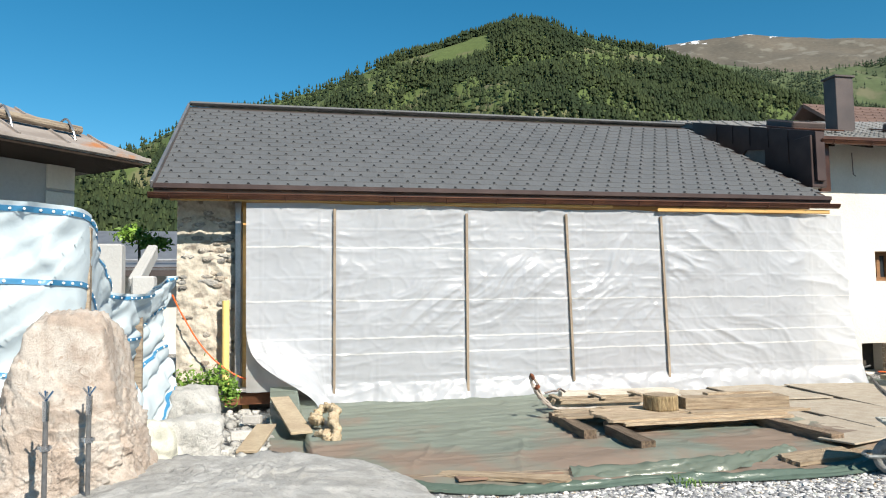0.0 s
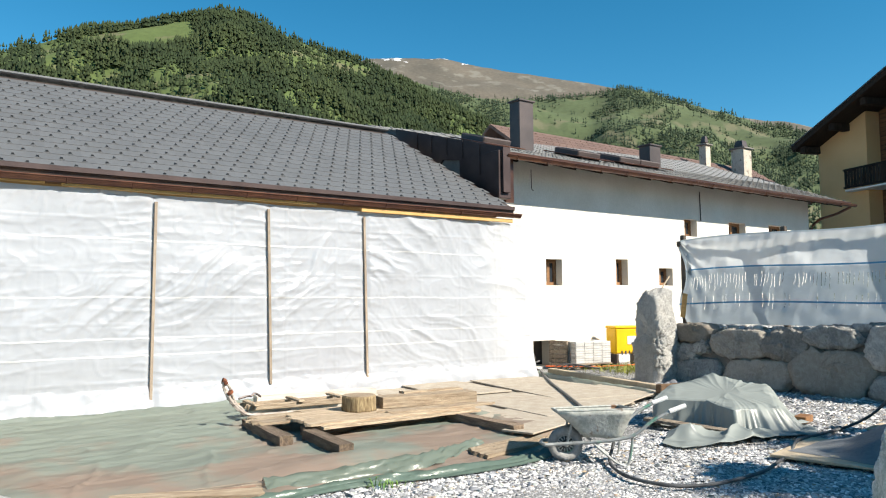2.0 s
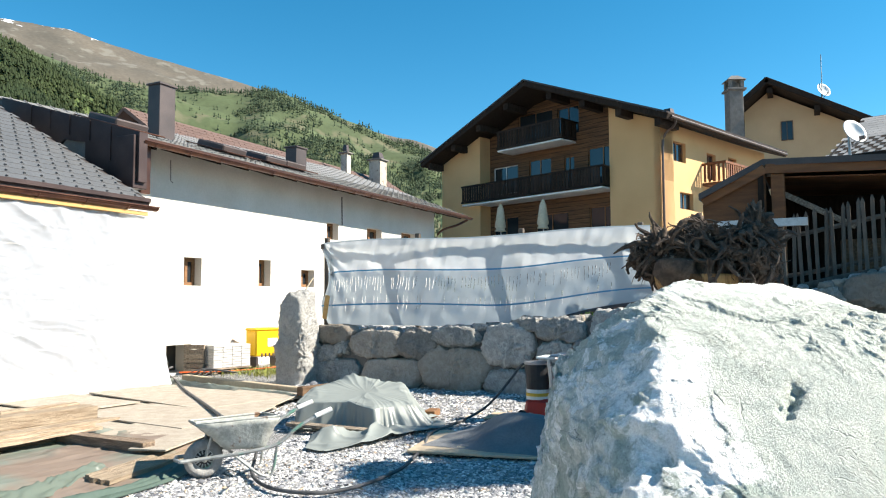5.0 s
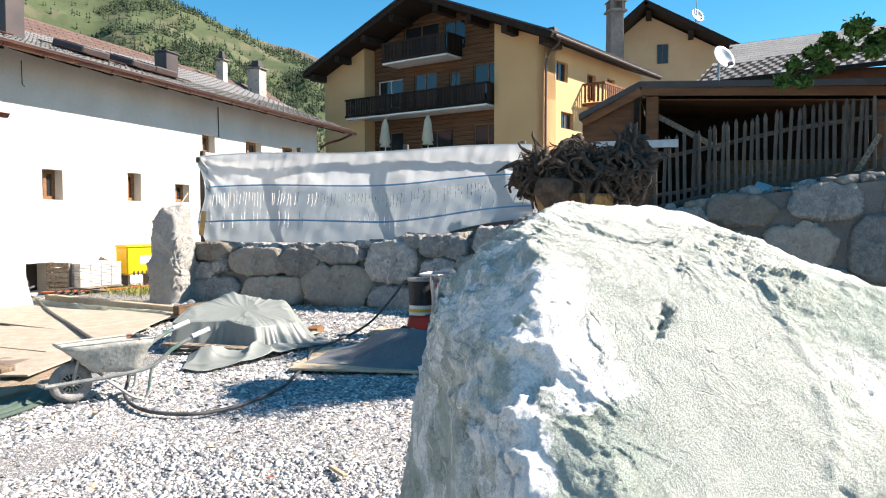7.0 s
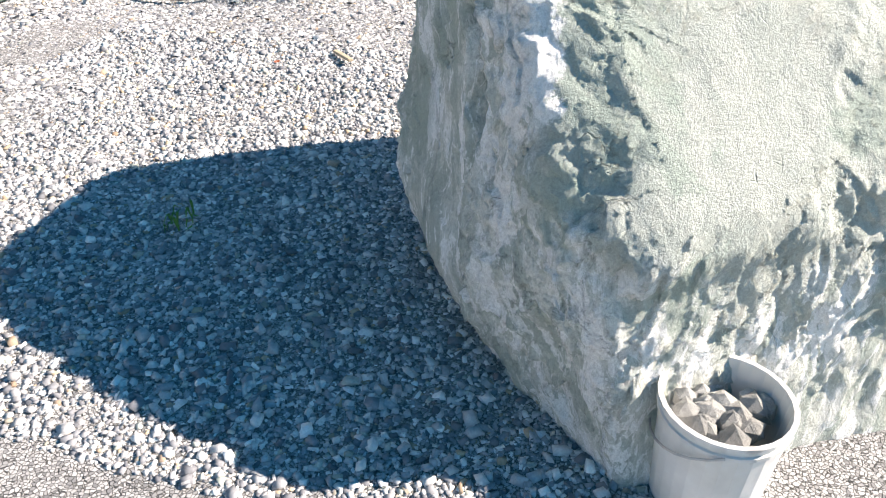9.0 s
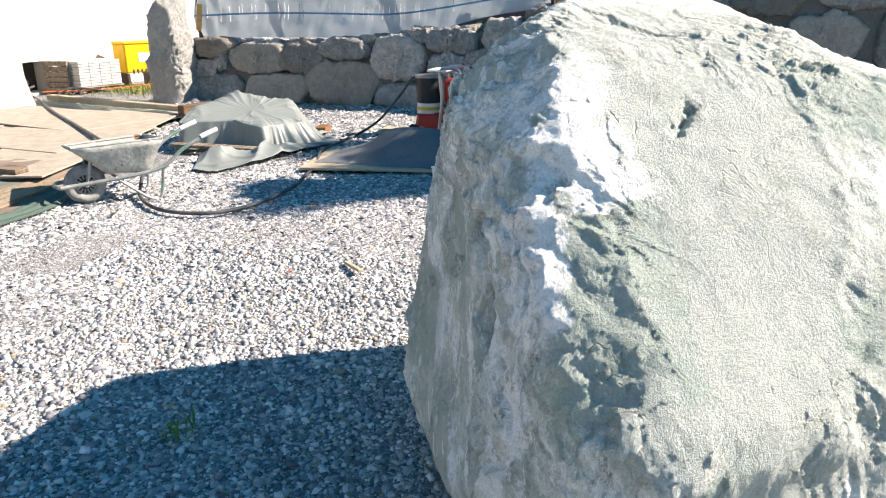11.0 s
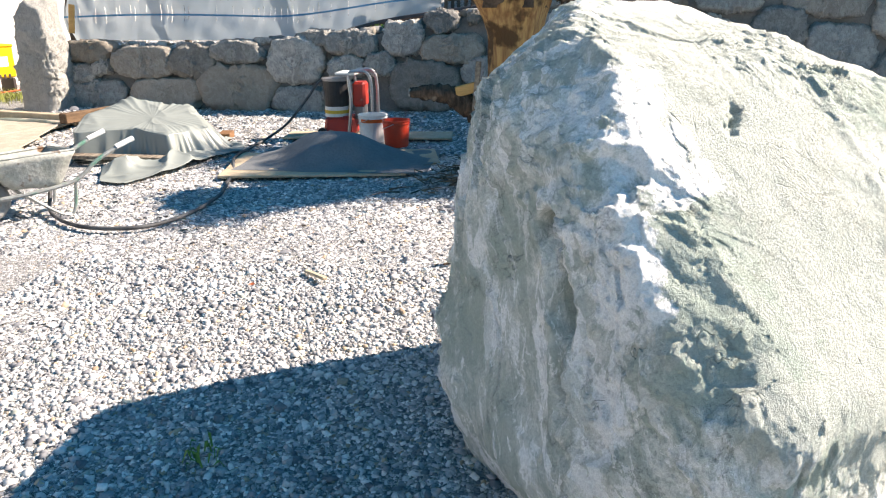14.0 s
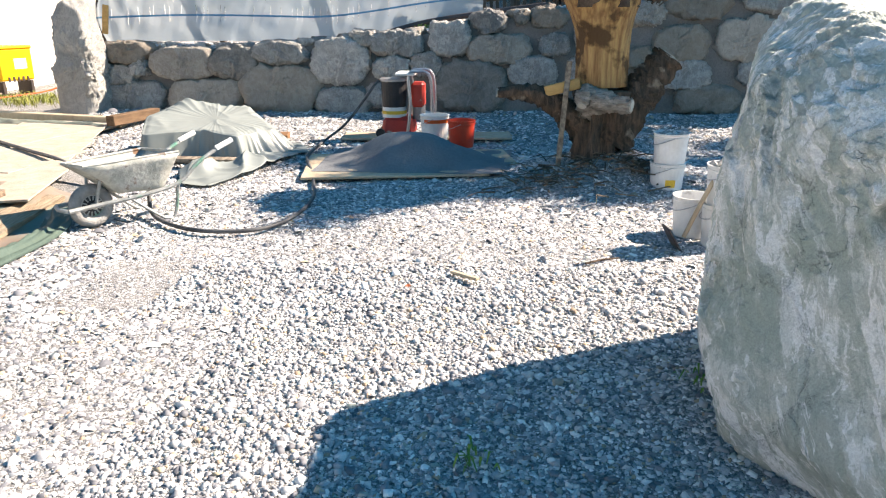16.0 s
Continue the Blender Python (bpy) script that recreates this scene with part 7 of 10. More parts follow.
# ---- mortar mixing place: board, heap, pump ----
def mixing_place():
    for i, (x, y, w, d, rz, lab) in enumerate(((7.45, 2.75, 1.9, 1.25, -80, "pale formwork board under the mortar heap"), (7.85, 2.15, 1.3, 0.8, -78, "short formwork board beside the mortar heap"), (9.3, 2.6, 2.2, 0.5, -85, "pale plank under the mixer"))):
        o = link("formwork_board", box(bmesh.new(), (w, d, 0.027), (0, 0, 0), bevel=0.004), M["wood_pale"])
        o.matrix_basis = pose(x, y, 0.045 + 0.004 * i, 0, 0, rz)
        tagged(o, lab, "board", "boards under the mortar")

    def heap(u, v):
        x, y = 6.95 + 1.35 * u, 3.55 - 2.05 * v
        e = min(u, 1 - u) * 2
        g = min(v, 1 - v) * 2
        rr = math.hypot((u - 0.52) / 0.5, (v - 0.46) / 0.52) + 0.10 * noise.noise(Vector((x * 2.2, y * 2.2, 4)))
        h = 0.33 * smooth01((1.02 - rr) * 0.92) + 0.02 * noise.noise(Vector((x * 4, y * 4, 0))) * smooth01(e * 4) * smooth01(g * 4)
        return (x + 0.06 * noise.noise(Vector((y * 2, 1, 1))), y, 0.062 + h)
    o = grid_sheet("wet_mortar", 50, 60, heap, M["wet_mortar"])
    tagged(o, "low heap of dark grey mortar spread on boards", "mortar")
    p = thing("mortar_pump", "red and black mortar mixing pump with a tubular frame", "pump")
    p.matrix_basis = Matrix.Translation((9.33, 2.93, 0.055)) @ Matrix.Scale(1.07, 4) @ Matrix.Translation((-8.68, -2.80, -0.05))
    bm = bmesh.new()
    cyl(bm, (8.68, 2.90, 0.40), (8.68, 2.90, 0.72), 0.145, 0.165, 24)
    part("hopper", bm, M["black_plastic"], p, "black plastic hopper")
    part("hopper_rim", cyl(bmesh.new(), (8.68, 2.90, 0.71), (8.68, 2.90, 0.74), 0.172, seg=24), M["greymetal"], p)
    part("hopper_base", cyl(bmesh.new(), (8.68, 2.90, 0.28), (8.68, 2.90, 0.41), 0.15, 0.145, 24), M["bucket_white"], p, "cream hopper foot with a stripe")
    part("label_stripe", cyl(bmesh.new(), (8.68, 2.90, 0.32), (8.68, 2.90, 0.36), 0.1515, 0.150, 24, False), M["yellow_label"], p)
    bm = bmesh.new()
    box(bm, (0.34, 0.42, 0.22), (8.68, 2.84, 0.18), bevel=0.04, taper=0.85)
    part("housing", bm, M["red_paint"], p, "red painted housing")
    part("motor", box(bmesh.new(), (0.22, 0.16, 0.30), (8.70, 2.60, 0.55), bevel=0.03), M["red_paint"], p)
    part("gearbox", cyl(bmesh.new(), (8.70, 2.60, 0.25), (8.70, 2.60, 0.42), 0.08, seg=14), M["greymetal"], p)
    for x in (8.52, 8.84):
        bm = bmesh.new()
        tube(bm, curve_pts([(x, 2.72, 0.10), (x, 2.68, 0.45), (x, 2.70, 0.78), (x, 2.60, 0.83), (x, 2.46, 0.80), (x, 2.42, 0.60), (x, 2.42, 0.12)], 5), 0.02, 8)
        part("frame_tube", bm, M["steel"], p)
    part("frame_plate", box(bmesh.new(), (0.36, 0.24, 0.03), (8.68, 2.74, 0.80), bevel=0.008), M["white_paint"], p)
    for x in (8.50, 8.86):
        part("wheel", cyl(bmesh.new(), (x - 0.02, 3.05, 0.10), (x + 0.02, 3.05, 0.10), 0.055, seg=16), M["black_plastic"], p)
        part("foot", cyl(bmesh.new(), (x, 2.45, 0.05), (x, 2.45, 0.15), 0.02, seg=8), M["black_plastic"], p)


M["wet_mortar"] = mat("wet_mortar", (0.14, 0.15, 0.16), (0.18, 0.19, 0.195), 3, 0.9, 0.4, 35, fine_amt=0.2)
M["red_paint"] = mat("red_paint", (0.42, 0.035, 0.025), (0.34, 0.04, 0.03), 4, 0.45, 0.1, 30, fine_amt=0.15, spots=((0.35, 0.3, 0.27), 7, 0.64))
mixing_place()

# ---- hose ----
M["hose"] = mat("black_hose", (0.040, 0.042, 0.045), (0.105, 0.105, 0.105), 5, 0.55, 0.15, 60, fine_amt=0.25)
bm = bmesh.new()
tube(bm, curve_pts([(9.30, 3.16, 0.76), (9.30, 3.26, 0.74), (9.24, 3.42, 0.52), (9.12, 3.66, 0.22), (8.95, 3.85, 0.07), (8.45, 3.88, 0.04), (7.93, 3.83, 0.05), (7.45, 3.72, 0.08), (7.02, 3.55, 0.04), (6.50, 3.40, 0.03), (6.0, 3.27, 0.03), (5.39, 3.26, 0.03),
                    (4.99, 3.41, 0.03), (4.88, 3.75, 0.03), (4.98, 4.08, 0.03), (5.20, 4.38, 0.05), (5.38, 4.50, 0.14), (5.50, 4.53, 0.36)], 10), 0.0165, 10)
tagged(link("hose", bm, M["hose"], smooth=True), "thick black mortar hose looped over the gravel", "hose")


# ---- wheelbarrow ----
M["barrow_tray"] = mat("barrow_tray", (0.30, 0.315, 0.285), (0.43, 0.43, 0.40), 9, 0.65, 0.3, 30, fine_amt=0.4, spots=((0.15, 0.085, 0.05), 9, 0.63))
M["barrow_frame"] = mat("barrow_frame", (0.35, 0.36, 0.35), (0.26, 0.27, 0.26), 9, 0.5, 0.2, 40, metal=0.3, spots=((0.10, 0.26, 0.19), 5, 0.58))
M["rubber"] = mat("dusty_rubber", (0.20, 0.20, 0.195), (0.31, 0.305, 0.295), 8, 0.9, 0.4, 50)


def wheelbarrow():
    # local: x forward to the wheel, z up
    d = Vector((5.12 - 5.80, 4.86 - 4.36, 0)).normalized()
    w = thing("wheelbarrow", "dented grey wheelbarrow with a rusty tray and pneumatic wheel", "wheelbarrow", (5.02, 4.80, 0.0), math.degrees(math.atan2(d.y, d.x)))
    bm = bmesh.new()
    top = [(0.10, -0.20, 0.495), (0.10, 0.20, 0.525), (-0.62, 0.31, 0.555), (-0.62, -0.31, 0.505)]
    bot = [(-0.18, -0.13, 0.28), (-0.18, 0.13, 0.28), (-0.50, 0.19, 0.25), (-0.50, -0.19, 0.25)]
    a = [bm.verts.new(p) for p in top]
    b = [bm.verts.new(p) for p in bot]
    for i in range(4):
        bm.faces.new((a[i], a[(i + 1) % 4], b[(i + 1) % 4], b[i]))
    bm.faces.new(b)
    bmesh.ops.subdivide_edges(bm, edges=bm.edges[:], cuts=5, use_grid_fill=True)
    for v in bm.verts:
        v.co += Vector((0, 0, 1)) * 0.012 * noise.noise(v.co * 6) + Vector((0.01, 0.01, 0)) * noise.noise(v.co * 9)
    tray = part("tray", bm, M["barrow_tray"], w, "dented tray with rust and dried mortar", True)
    sol = tray.modifiers.new("thick", "SOLIDIFY")
    sol.thickness = 0.012
    tube_pts = [(*p[:2], p[2] + 0.005) for p in top] + [(*top[0][:2], top[0][2] + 0.005)]
    part("rim", tube(bmesh.new(), tube_pts, 0.012, 6), M["barrow_tray"], tray)
    for s in (-1, 1):
        bm = bmesh.new()
        tube(bm, curve_pts([(0.22, s * 0.12, 0.19), (0.02, s * 0.13, 0.20), (-0.35, s * 0.22, 0.24), (-0.62, s * 0.27, 0.30), (-0.80, s * 0.29, 0.44), (-1.02, s * 0.30, 0.55)], 6), 0.018, 8)
        part("frame_tube", bm, M["barrow_frame"], w)
        part("grip", tube(bmesh.new(), [(-0.97, s * 0.30, 0.535), (-1.13, s * 0.30, 0.59)], 0.023, 10), M["white_paint"], w, "white plastic grip")
        bm = bmesh.new()
        tube(bm, curve_pts([(-0.22, s * 0.19, 0.24), (-0.40, s * 0.22, 0.08), (-0.50, s * 0.23, 0.015), (-0.58, s * 0.23, 0.03), (-0.62, s * 0.25, 0.28)], 6), 0.014, 7)
        part("leg", bm, M["barrow_frame"], w)
        part("strut", tube(bmesh.new(), [(0.0, s * 0.075, 0.17), (-0.05, s * 0.13, 0.42)], 0.013, 6), M["barrow_frame"], w)
    part("nose_bar", tube(bmesh.new(), [(0.22, -0.12, 0.19), (0.25, 0, 0.19), (0.22, 0.12, 0.19)], 0.018, 8), M["barrow_frame"], w)
    wheel = new("wheel")
    wheel.parent = w
    wheel.matrix_basis = pose(0, 0, 0.178) @ Matrix.Scale(1.06, 4)
    bm = bmesh.new()
    n, m = 30, 10
    rings = []
    for i in range(n):
        t = 2 * math.pi * i / n
        rings.append([bm.verts.new(((0.122 + 0.045 * math.cos(q)) * math.cos(t), 0.042 * math.sin(q), (0.122 + 0.045 * math.cos(q)) * math.sin(t))) for q in (2 * math.pi * k / m for k in range(m))])
    for i in range(n):
        for k in range(m):
            bm.faces.new((rings[i][k], rings[i][(k + 1) % m], rings[(i + 1) % n][(k + 1) % m], rings[(i + 1) % n][k]))
    part("tyre", bm, M["rubber"], wheel, "dusty grey pneumatic tyre", True)
    bm = bmesh.new()
    cyl(bm, (0, -0.02, 0), (0, 0.02, 0), 0.088, seg=24)
    for i in range(14):
        t = 2 * math.pi * i / 14
        box(bm, (0.034, 0.050, 0.011), (0.060 * math.cos(t), 0, 0.060 * math.sin(t)), (0, -math.degrees(t), 0))
    cyl(bm, (0, -0.07, 0), (0, 0.07, 0), 0.022, seg=12)
    rim = part("rim", bm, M["barrow_frame"], wheel, "dusty grey spoked rim")
    part("rim_back", cyl(bmesh.new(), (0, -0.0225, 0), (0, 0.0225, 0), 0.076, seg=24), M["black_plastic"], rim)
    return w


wheelbarrow()


# ---- tarp heap: stack under a grey sheet ----
def tarp_heap():
    h = thing("covered_stack", "stack of material under a crumpled grey tarp", "tarp")
    centre = Vector((8.12, 4.98))
    # outline of the stack, the height of its top there, how far the sheet slopes out, how far it lies on the ground
    stack = (((7.30, 5.52), 0.36, 0.03, 0.04), ((7.62, 4.96), 0.37, 0.03, 0.10), ((7.55, 4.53), 0.31, 0.05, 0.30), ((8.16, 4.30), 0.31, 0.20, 0.20),
             ((8.90, 4.84), 0.45, 0.14, 0.12), ((8.78, 5.66), 0.56, 0.10, 0.05), ((7.98, 5.78), 0.45, 0.06, 0.04))
    corner = [Vector(q[0]) for q in stack]

    def edge(th):
        """Distance from the centre to the outline in one direction, with the height, slope and skirt there."""
        d = Vector((math.cos(th), math.sin(th)))
        for k in range(len(stack)):
            a, e = corner[k] - centre, corner[(k + 1) % len(stack)] - corner[k]
            den = d.x * e.y - d.y * e.x
            if abs(den) < 1e-9:
                continue
            r, f = (a.x * e.y - a.y * e.x) / den, (a.x * d.y - a.y * d.x) / den
            if r > 0 and -1e-6 <= f <= 1 + 1e-6:
                p, q = stack[k], stack[(k + 1) % len(stack)]
                return [r] + [p[m] + (q[m] - p[m]) * f for m in (1, 2, 3)]
        return [0.6, 0.4, 0.1, 0.1]
    table = np.array([edge(2 * math.pi * k / 360) for k in range(360)])
    table = sum(np.roll(table, k, axis=0) for k in range(-2, 3)) / 5.0

    def shape(u, v):
        th = 2 * math.pi * u
        f = (u * 360) % 1
        k = int(u * 360) % 360
        r0, zt, slope, skirt = table[k] * (1 - f) + table[(k + 1) % 360] * f
        d = Vector((math.cos(th), math.sin(th)))
        per = th * 0.9
        pl = ridge_line(noise.noise(Vector((math.cos(th) * 3.2, math.sin(th) * 3.2, 3))), 3.2) + 0.5 * ridge_line(noise.noise(Vector((math.cos(th) * 7, math.sin(th) * 7, 9))), 3)
        soft = 0.10 + 1.5 * slope / 0.2
        if v < 0.6:
            r, drop = r0 * v / 0.6 * 0.985, 0.0
            z = None
        elif v < 0.85:
            w = (v - 0.6) / 0.25
            r, drop = r0 * 0.985 + (0.02 + slope) * w ** 1.4 + 0.11 * soft * pl * w ** 0.7 - 0.03 * soft * w, w
            z = zt * (1 - w ** 1.15) + 0.035 * w
        else:
            w = (v - 0.85) / 0.15
            r, drop = r0 * 0.985 + 0.02 + slope + (0.11 * pl - 0.03) * soft + skirt * w * (0.8 + 0.5 * noise.noise(Vector((per * 5, 0, 4)))), 1.0
            z = 0.035 + 0.05 * pl * (1 - 0.6 * w)
        x, y = centre.x + d.x * r, centre.y + d.y * r
        n = noise.fractal(Vector((x * 1.6, y * 1.6, 5)), 1, 2, 4)
        crease = ridge_line(noise.noise(Vector((x * 1.9 + 0.5 * n, y * 1.4 - x * 0.6, 8))), 4)
        if z is None:
            b = r / r0
            # the sheet sags between the back corner, the near edge and the sides
            top = 0.415 + 0.085 * (x - 8.1) + 0.06 * (y - 5.0)
            peak = 0.11 * max(0.0, 1 - math.hypot(x - 8.68, y - 5.55) / 0.30)
            z = (top + peak) * (1 - b ** 3) + zt * b ** 3 - 0.05 * max(0.0, b - 0.9) / 0.1 * 0.5
            z += 0.030 * pl * b ** 2 * min(1.0, soft)
        z += (0.012 * crease + 0.008 * n) * (1 - 0.7 * drop)
        return (x, y, max(z, 0.025 + 0.02 * abs(n)))
    grid_sheet("cover", 300, 66, shape, M["grey_tarp"], h)

    # the loose end of the sheet, crumpled on the gravel towards the wheelbarrow
    def apron(u, v):
        ax = np.interp(u, [0, 0.5, 1], [7.30, 7.36, 8.05]), np.interp(u, [0, 0.5, 1], [4.98, 4.52, 4.22])
        bx = np.interp(u, [0, 0.22, 0.5, 0.78, 1], [6.80, 6.36, 6.34, 7.05, 7.75]), np.interp(u, [0, 0.22, 0.5, 0.78, 1], [4.92, 4.66, 4.34, 4.14, 4.06])
        x, y = ax[0] + (bx[0] - ax[0]) * v, ax[1] + (bx[1] - ax[1]) * v
        n = noise.fractal(Vector((x * 1.6, y * 1.6, 2)), 1, 2, 3)
        f1 = ridge_line(noise.noise(Vector((x * 1.5 - y * 1.1 + 0.4 * n, y * 0.9 + x * 0.7, 7))), 2.4)
        f2 = ridge_line(noise.noise(Vector((x * 3.4 + y * 1.2, y * 2.2 - x + 0.5 * n, 15))), 3)
        hump = 0.10 * math.exp(-((x - 6.92) / 0.17) ** 2 - ((y - 4.72) / 0.20) ** 2) + 0.10 * math.exp(-((x - 7.25) / 0.2) ** 2 - ((y - 4.42) / 0.25) ** 2)
        lift = math.sin(math.pi * min(max(v, 0), 1)) ** 0.6
        z = 0.04 + (0.055 * f1 + 0.03 * f2) * (0.35 + 0.65 * lift) + hump * (0.7 + 0.5 * f1) + 0.02 * n
        return (x + 0.05 * n, y + 0.06 * noise.noise(Vector((x * 2, 3, y * 2))), max(z, 0.03))
    grid_sheet("apron", 110, 60, apron, M["grey_tarp"], h, label="loose crumpled end of the grey tarp")
    part("weight_plank", box(bmesh.new(), (1.25, 0.16, 0.04), (7.28, 4.93, 0.10), (0, 1, -86), bevel=0.004), M["wood_grey"], h)
    part("foot_block", box(bmesh.new(), (0.30, 0.16, 0.09), (8.98, 4.46, 0.07), (0, 0, 12), bevel=0.008), M["wood_brown"], h, "brown timber block under the sheet's edge")


tarp_heap()

# ---- loose sticks, a red leaf, weeds ----
o = link("wood_chip", box(bmesh.new(), (0.24, 0.035, 0.02), (4.05, 1.77, 0.035), (0, 3, 48), bevel=0.004), M["wood_pale"])
tagged(o, "pale splinter of wood lying on the gravel", "wood chip")
o = link("dry_stick", tube(bmesh.new(), [(4.36, 0.98, 0.03), (4.44, 0.86, 0.035), (4.50, 0.74, 0.03)], [0.008, 0.007, 0.004], 6), M["bark"])
tagged(o, "thin dry stick on the gravel", "stick")
M["weed"] = mat("weed_green", (0.10, 0.20, 0.035), (0.15, 0.26, 0.05), 5, 0.7, 0.0, 30, vary=0.2, island=True)
M["leaf_dry"] = mat("dry_leaf", (0.32, 0.09, 0.03), (0.25, 0.07, 0.03), 8, 0.8, 0.1)
bm = bmesh.new()
for k in range(6):
    a0, a1 = k * math.pi / 3, (k + 1) * math.pi / 3
    bm.faces.new([bm.verts.new((3.80 + r * 0.028 * math.cos(a), 2.10 + r * 0.02 * math.sin(a), z)) for r, a, z in ((0, 0, 0.045), (1, a0, 0.05), (1, a1, 0.052))])
tagged(link("dry_leaf", bm, M["leaf_dry"]), "small red-brown dry leaf on the gravel", "leaf")


def blades(name, cx, cy, cz, n, spread, ln, label, seed, wide=0.006, mt="weed"):
    rnd = random.Random(seed)
    bm = bmesh.new()
    for i in range(n):
        x, y = cx + rnd.gauss(0, spread), cy + rnd.gauss(0, spread)
        a, t = rnd.uniform(0, 6.28), rnd.uniform(0.2, 1.1)
        l = ln * rnd.uniform(0.5, 1.2)
        d = Vector((math.cos(a) * t, math.sin(a) * t, 1)).normalized()
        s = Vector((-math.sin(a), math.cos(a), 0)) * wide
        p = Vector((x, y, cz))
        m = p + d * l * 0.6 + Vector((0, 0, 0.02))
        e = p + d * l + Vector((math.cos(a), math.sin(a), -0.4)) * l * 0.3
        v = [bm.verts.new(q) for q in (p - s * 0.6, p + s * 0.6, m + s, m - s, e)]
        bm.faces.new(v[:4])
        bm.faces.new((v[3], v[2], v[4]))
    return tagged(link(name, bm, M[mt]), label, "weed", kind="stuff")


blades("weed_tuft", 2.03, 1.62, 0.02, 18, 0.05, 0.06, "small green weed in the gravel", 1)
blades("weed_tuft", 2.75, 0.62, 0.02, 14, 0.04, 0.05, "small green weed at the boulder's foot", 2)
blades("weed_tuft", 2.35, 3.95, 0.02, 24, 0.06, 0.10, "small green weed in the gravel", 3)
blades("weed_tuft", 3.0, 4.9, 0.02, 24, 0.09, 0.10, "small green weed at the deck's edge", 4)
# ---- deck in front of the barn: boards under a green tarp ----
def deck_front(x):
    return float(np.interp(x, [-0.6, 0.7, 2.0, 4.0, 5.8, 6.6, 8.2, 9.5], [5.9, 5.5, 5.27, 5.45, 5.75, 6.1, 6.7, 7.05]))


def deck():
    d = thing("deck", "low deck of brown boards in front of the barn", "deck")
    rnd = random.Random(6)
    y = 5.75
    x = -0.2
    while x < 8.9:
        w = 1.22
        for y0, y1 in ((deck_front(x + 0.6) + 0.15, 8.2), (8.21, 11.05)):
            if y1 - y0 > 0.2:
                part("board", box(bmesh.new(), (w, y1 - y0, 0.022), (x + w / 2, (y0 + y1) / 2, 0.085 + rnd.uniform(-0.004, 0.004)), (rnd.uniform(-0.2, 0.2), 0, 0), bevel=0.003), M["ply"] if x < 5.6 else M["osb"], d)
        x += w + 0.012
    for x0, x1 in ((-0.2, 2.6), (2.6, 5.8)):
        a, b = Vector((x0, deck_front(x0) + 0.12, 0.05)), Vector((x1, deck_front(x1) + 0.12, 0.05))
        c, e = (a + b) / 2, b - a
        part("edge_beam", box(bmesh.new(), (e.length, 0.10, 0.09), c, (0, 0, math.degrees(math.atan2(e.y, e.x))), bevel=0.008), M["wood_grey"], d)
    # loose boards lying on the right half
    for cx, cy, l, w, rz, mt in ((8.62, 8.75, 3.1, 1.45, 79, "osb"), (7.05, 7.45, 2.2, 1.2, 84, "osb"), (7.3, 9.9, 2.2, 1.2, 84, "osb"), (5.925, 5.87, 1.75, 0.40, 17.5, "osb"), (7.0, 6.85, 2.44, 1.22, 19, "osb"), (8.75, 7.5, 2.3, 1.22, 20, "osb")):
        o = link("loose_board", box(bmesh.new(), (l, w, 0.02), (0, 0, 0), bevel=0.003), M[mt])
        o.matrix_basis = pose(cx, cy, 0.112 + rnd.uniform(0, 0.012) + (0.05 if w == 0.40 else 0), rnd.uniform(-0.2, 0.2), rnd.uniform(-0.2, 0.2), rz)
        tagged(o, "pale chipboard sheet lying loose on the deck" if mt == "osb" else "weathered board lying loose on the deck", "board", "loose boards on the deck")


M["osb"] = mat("chipboard", (0.40, 0.355, 0.29), (0.33, 0.28, 0.22), 5, 0.85, 0.25, 45, fine_amt=0.3)
deck()


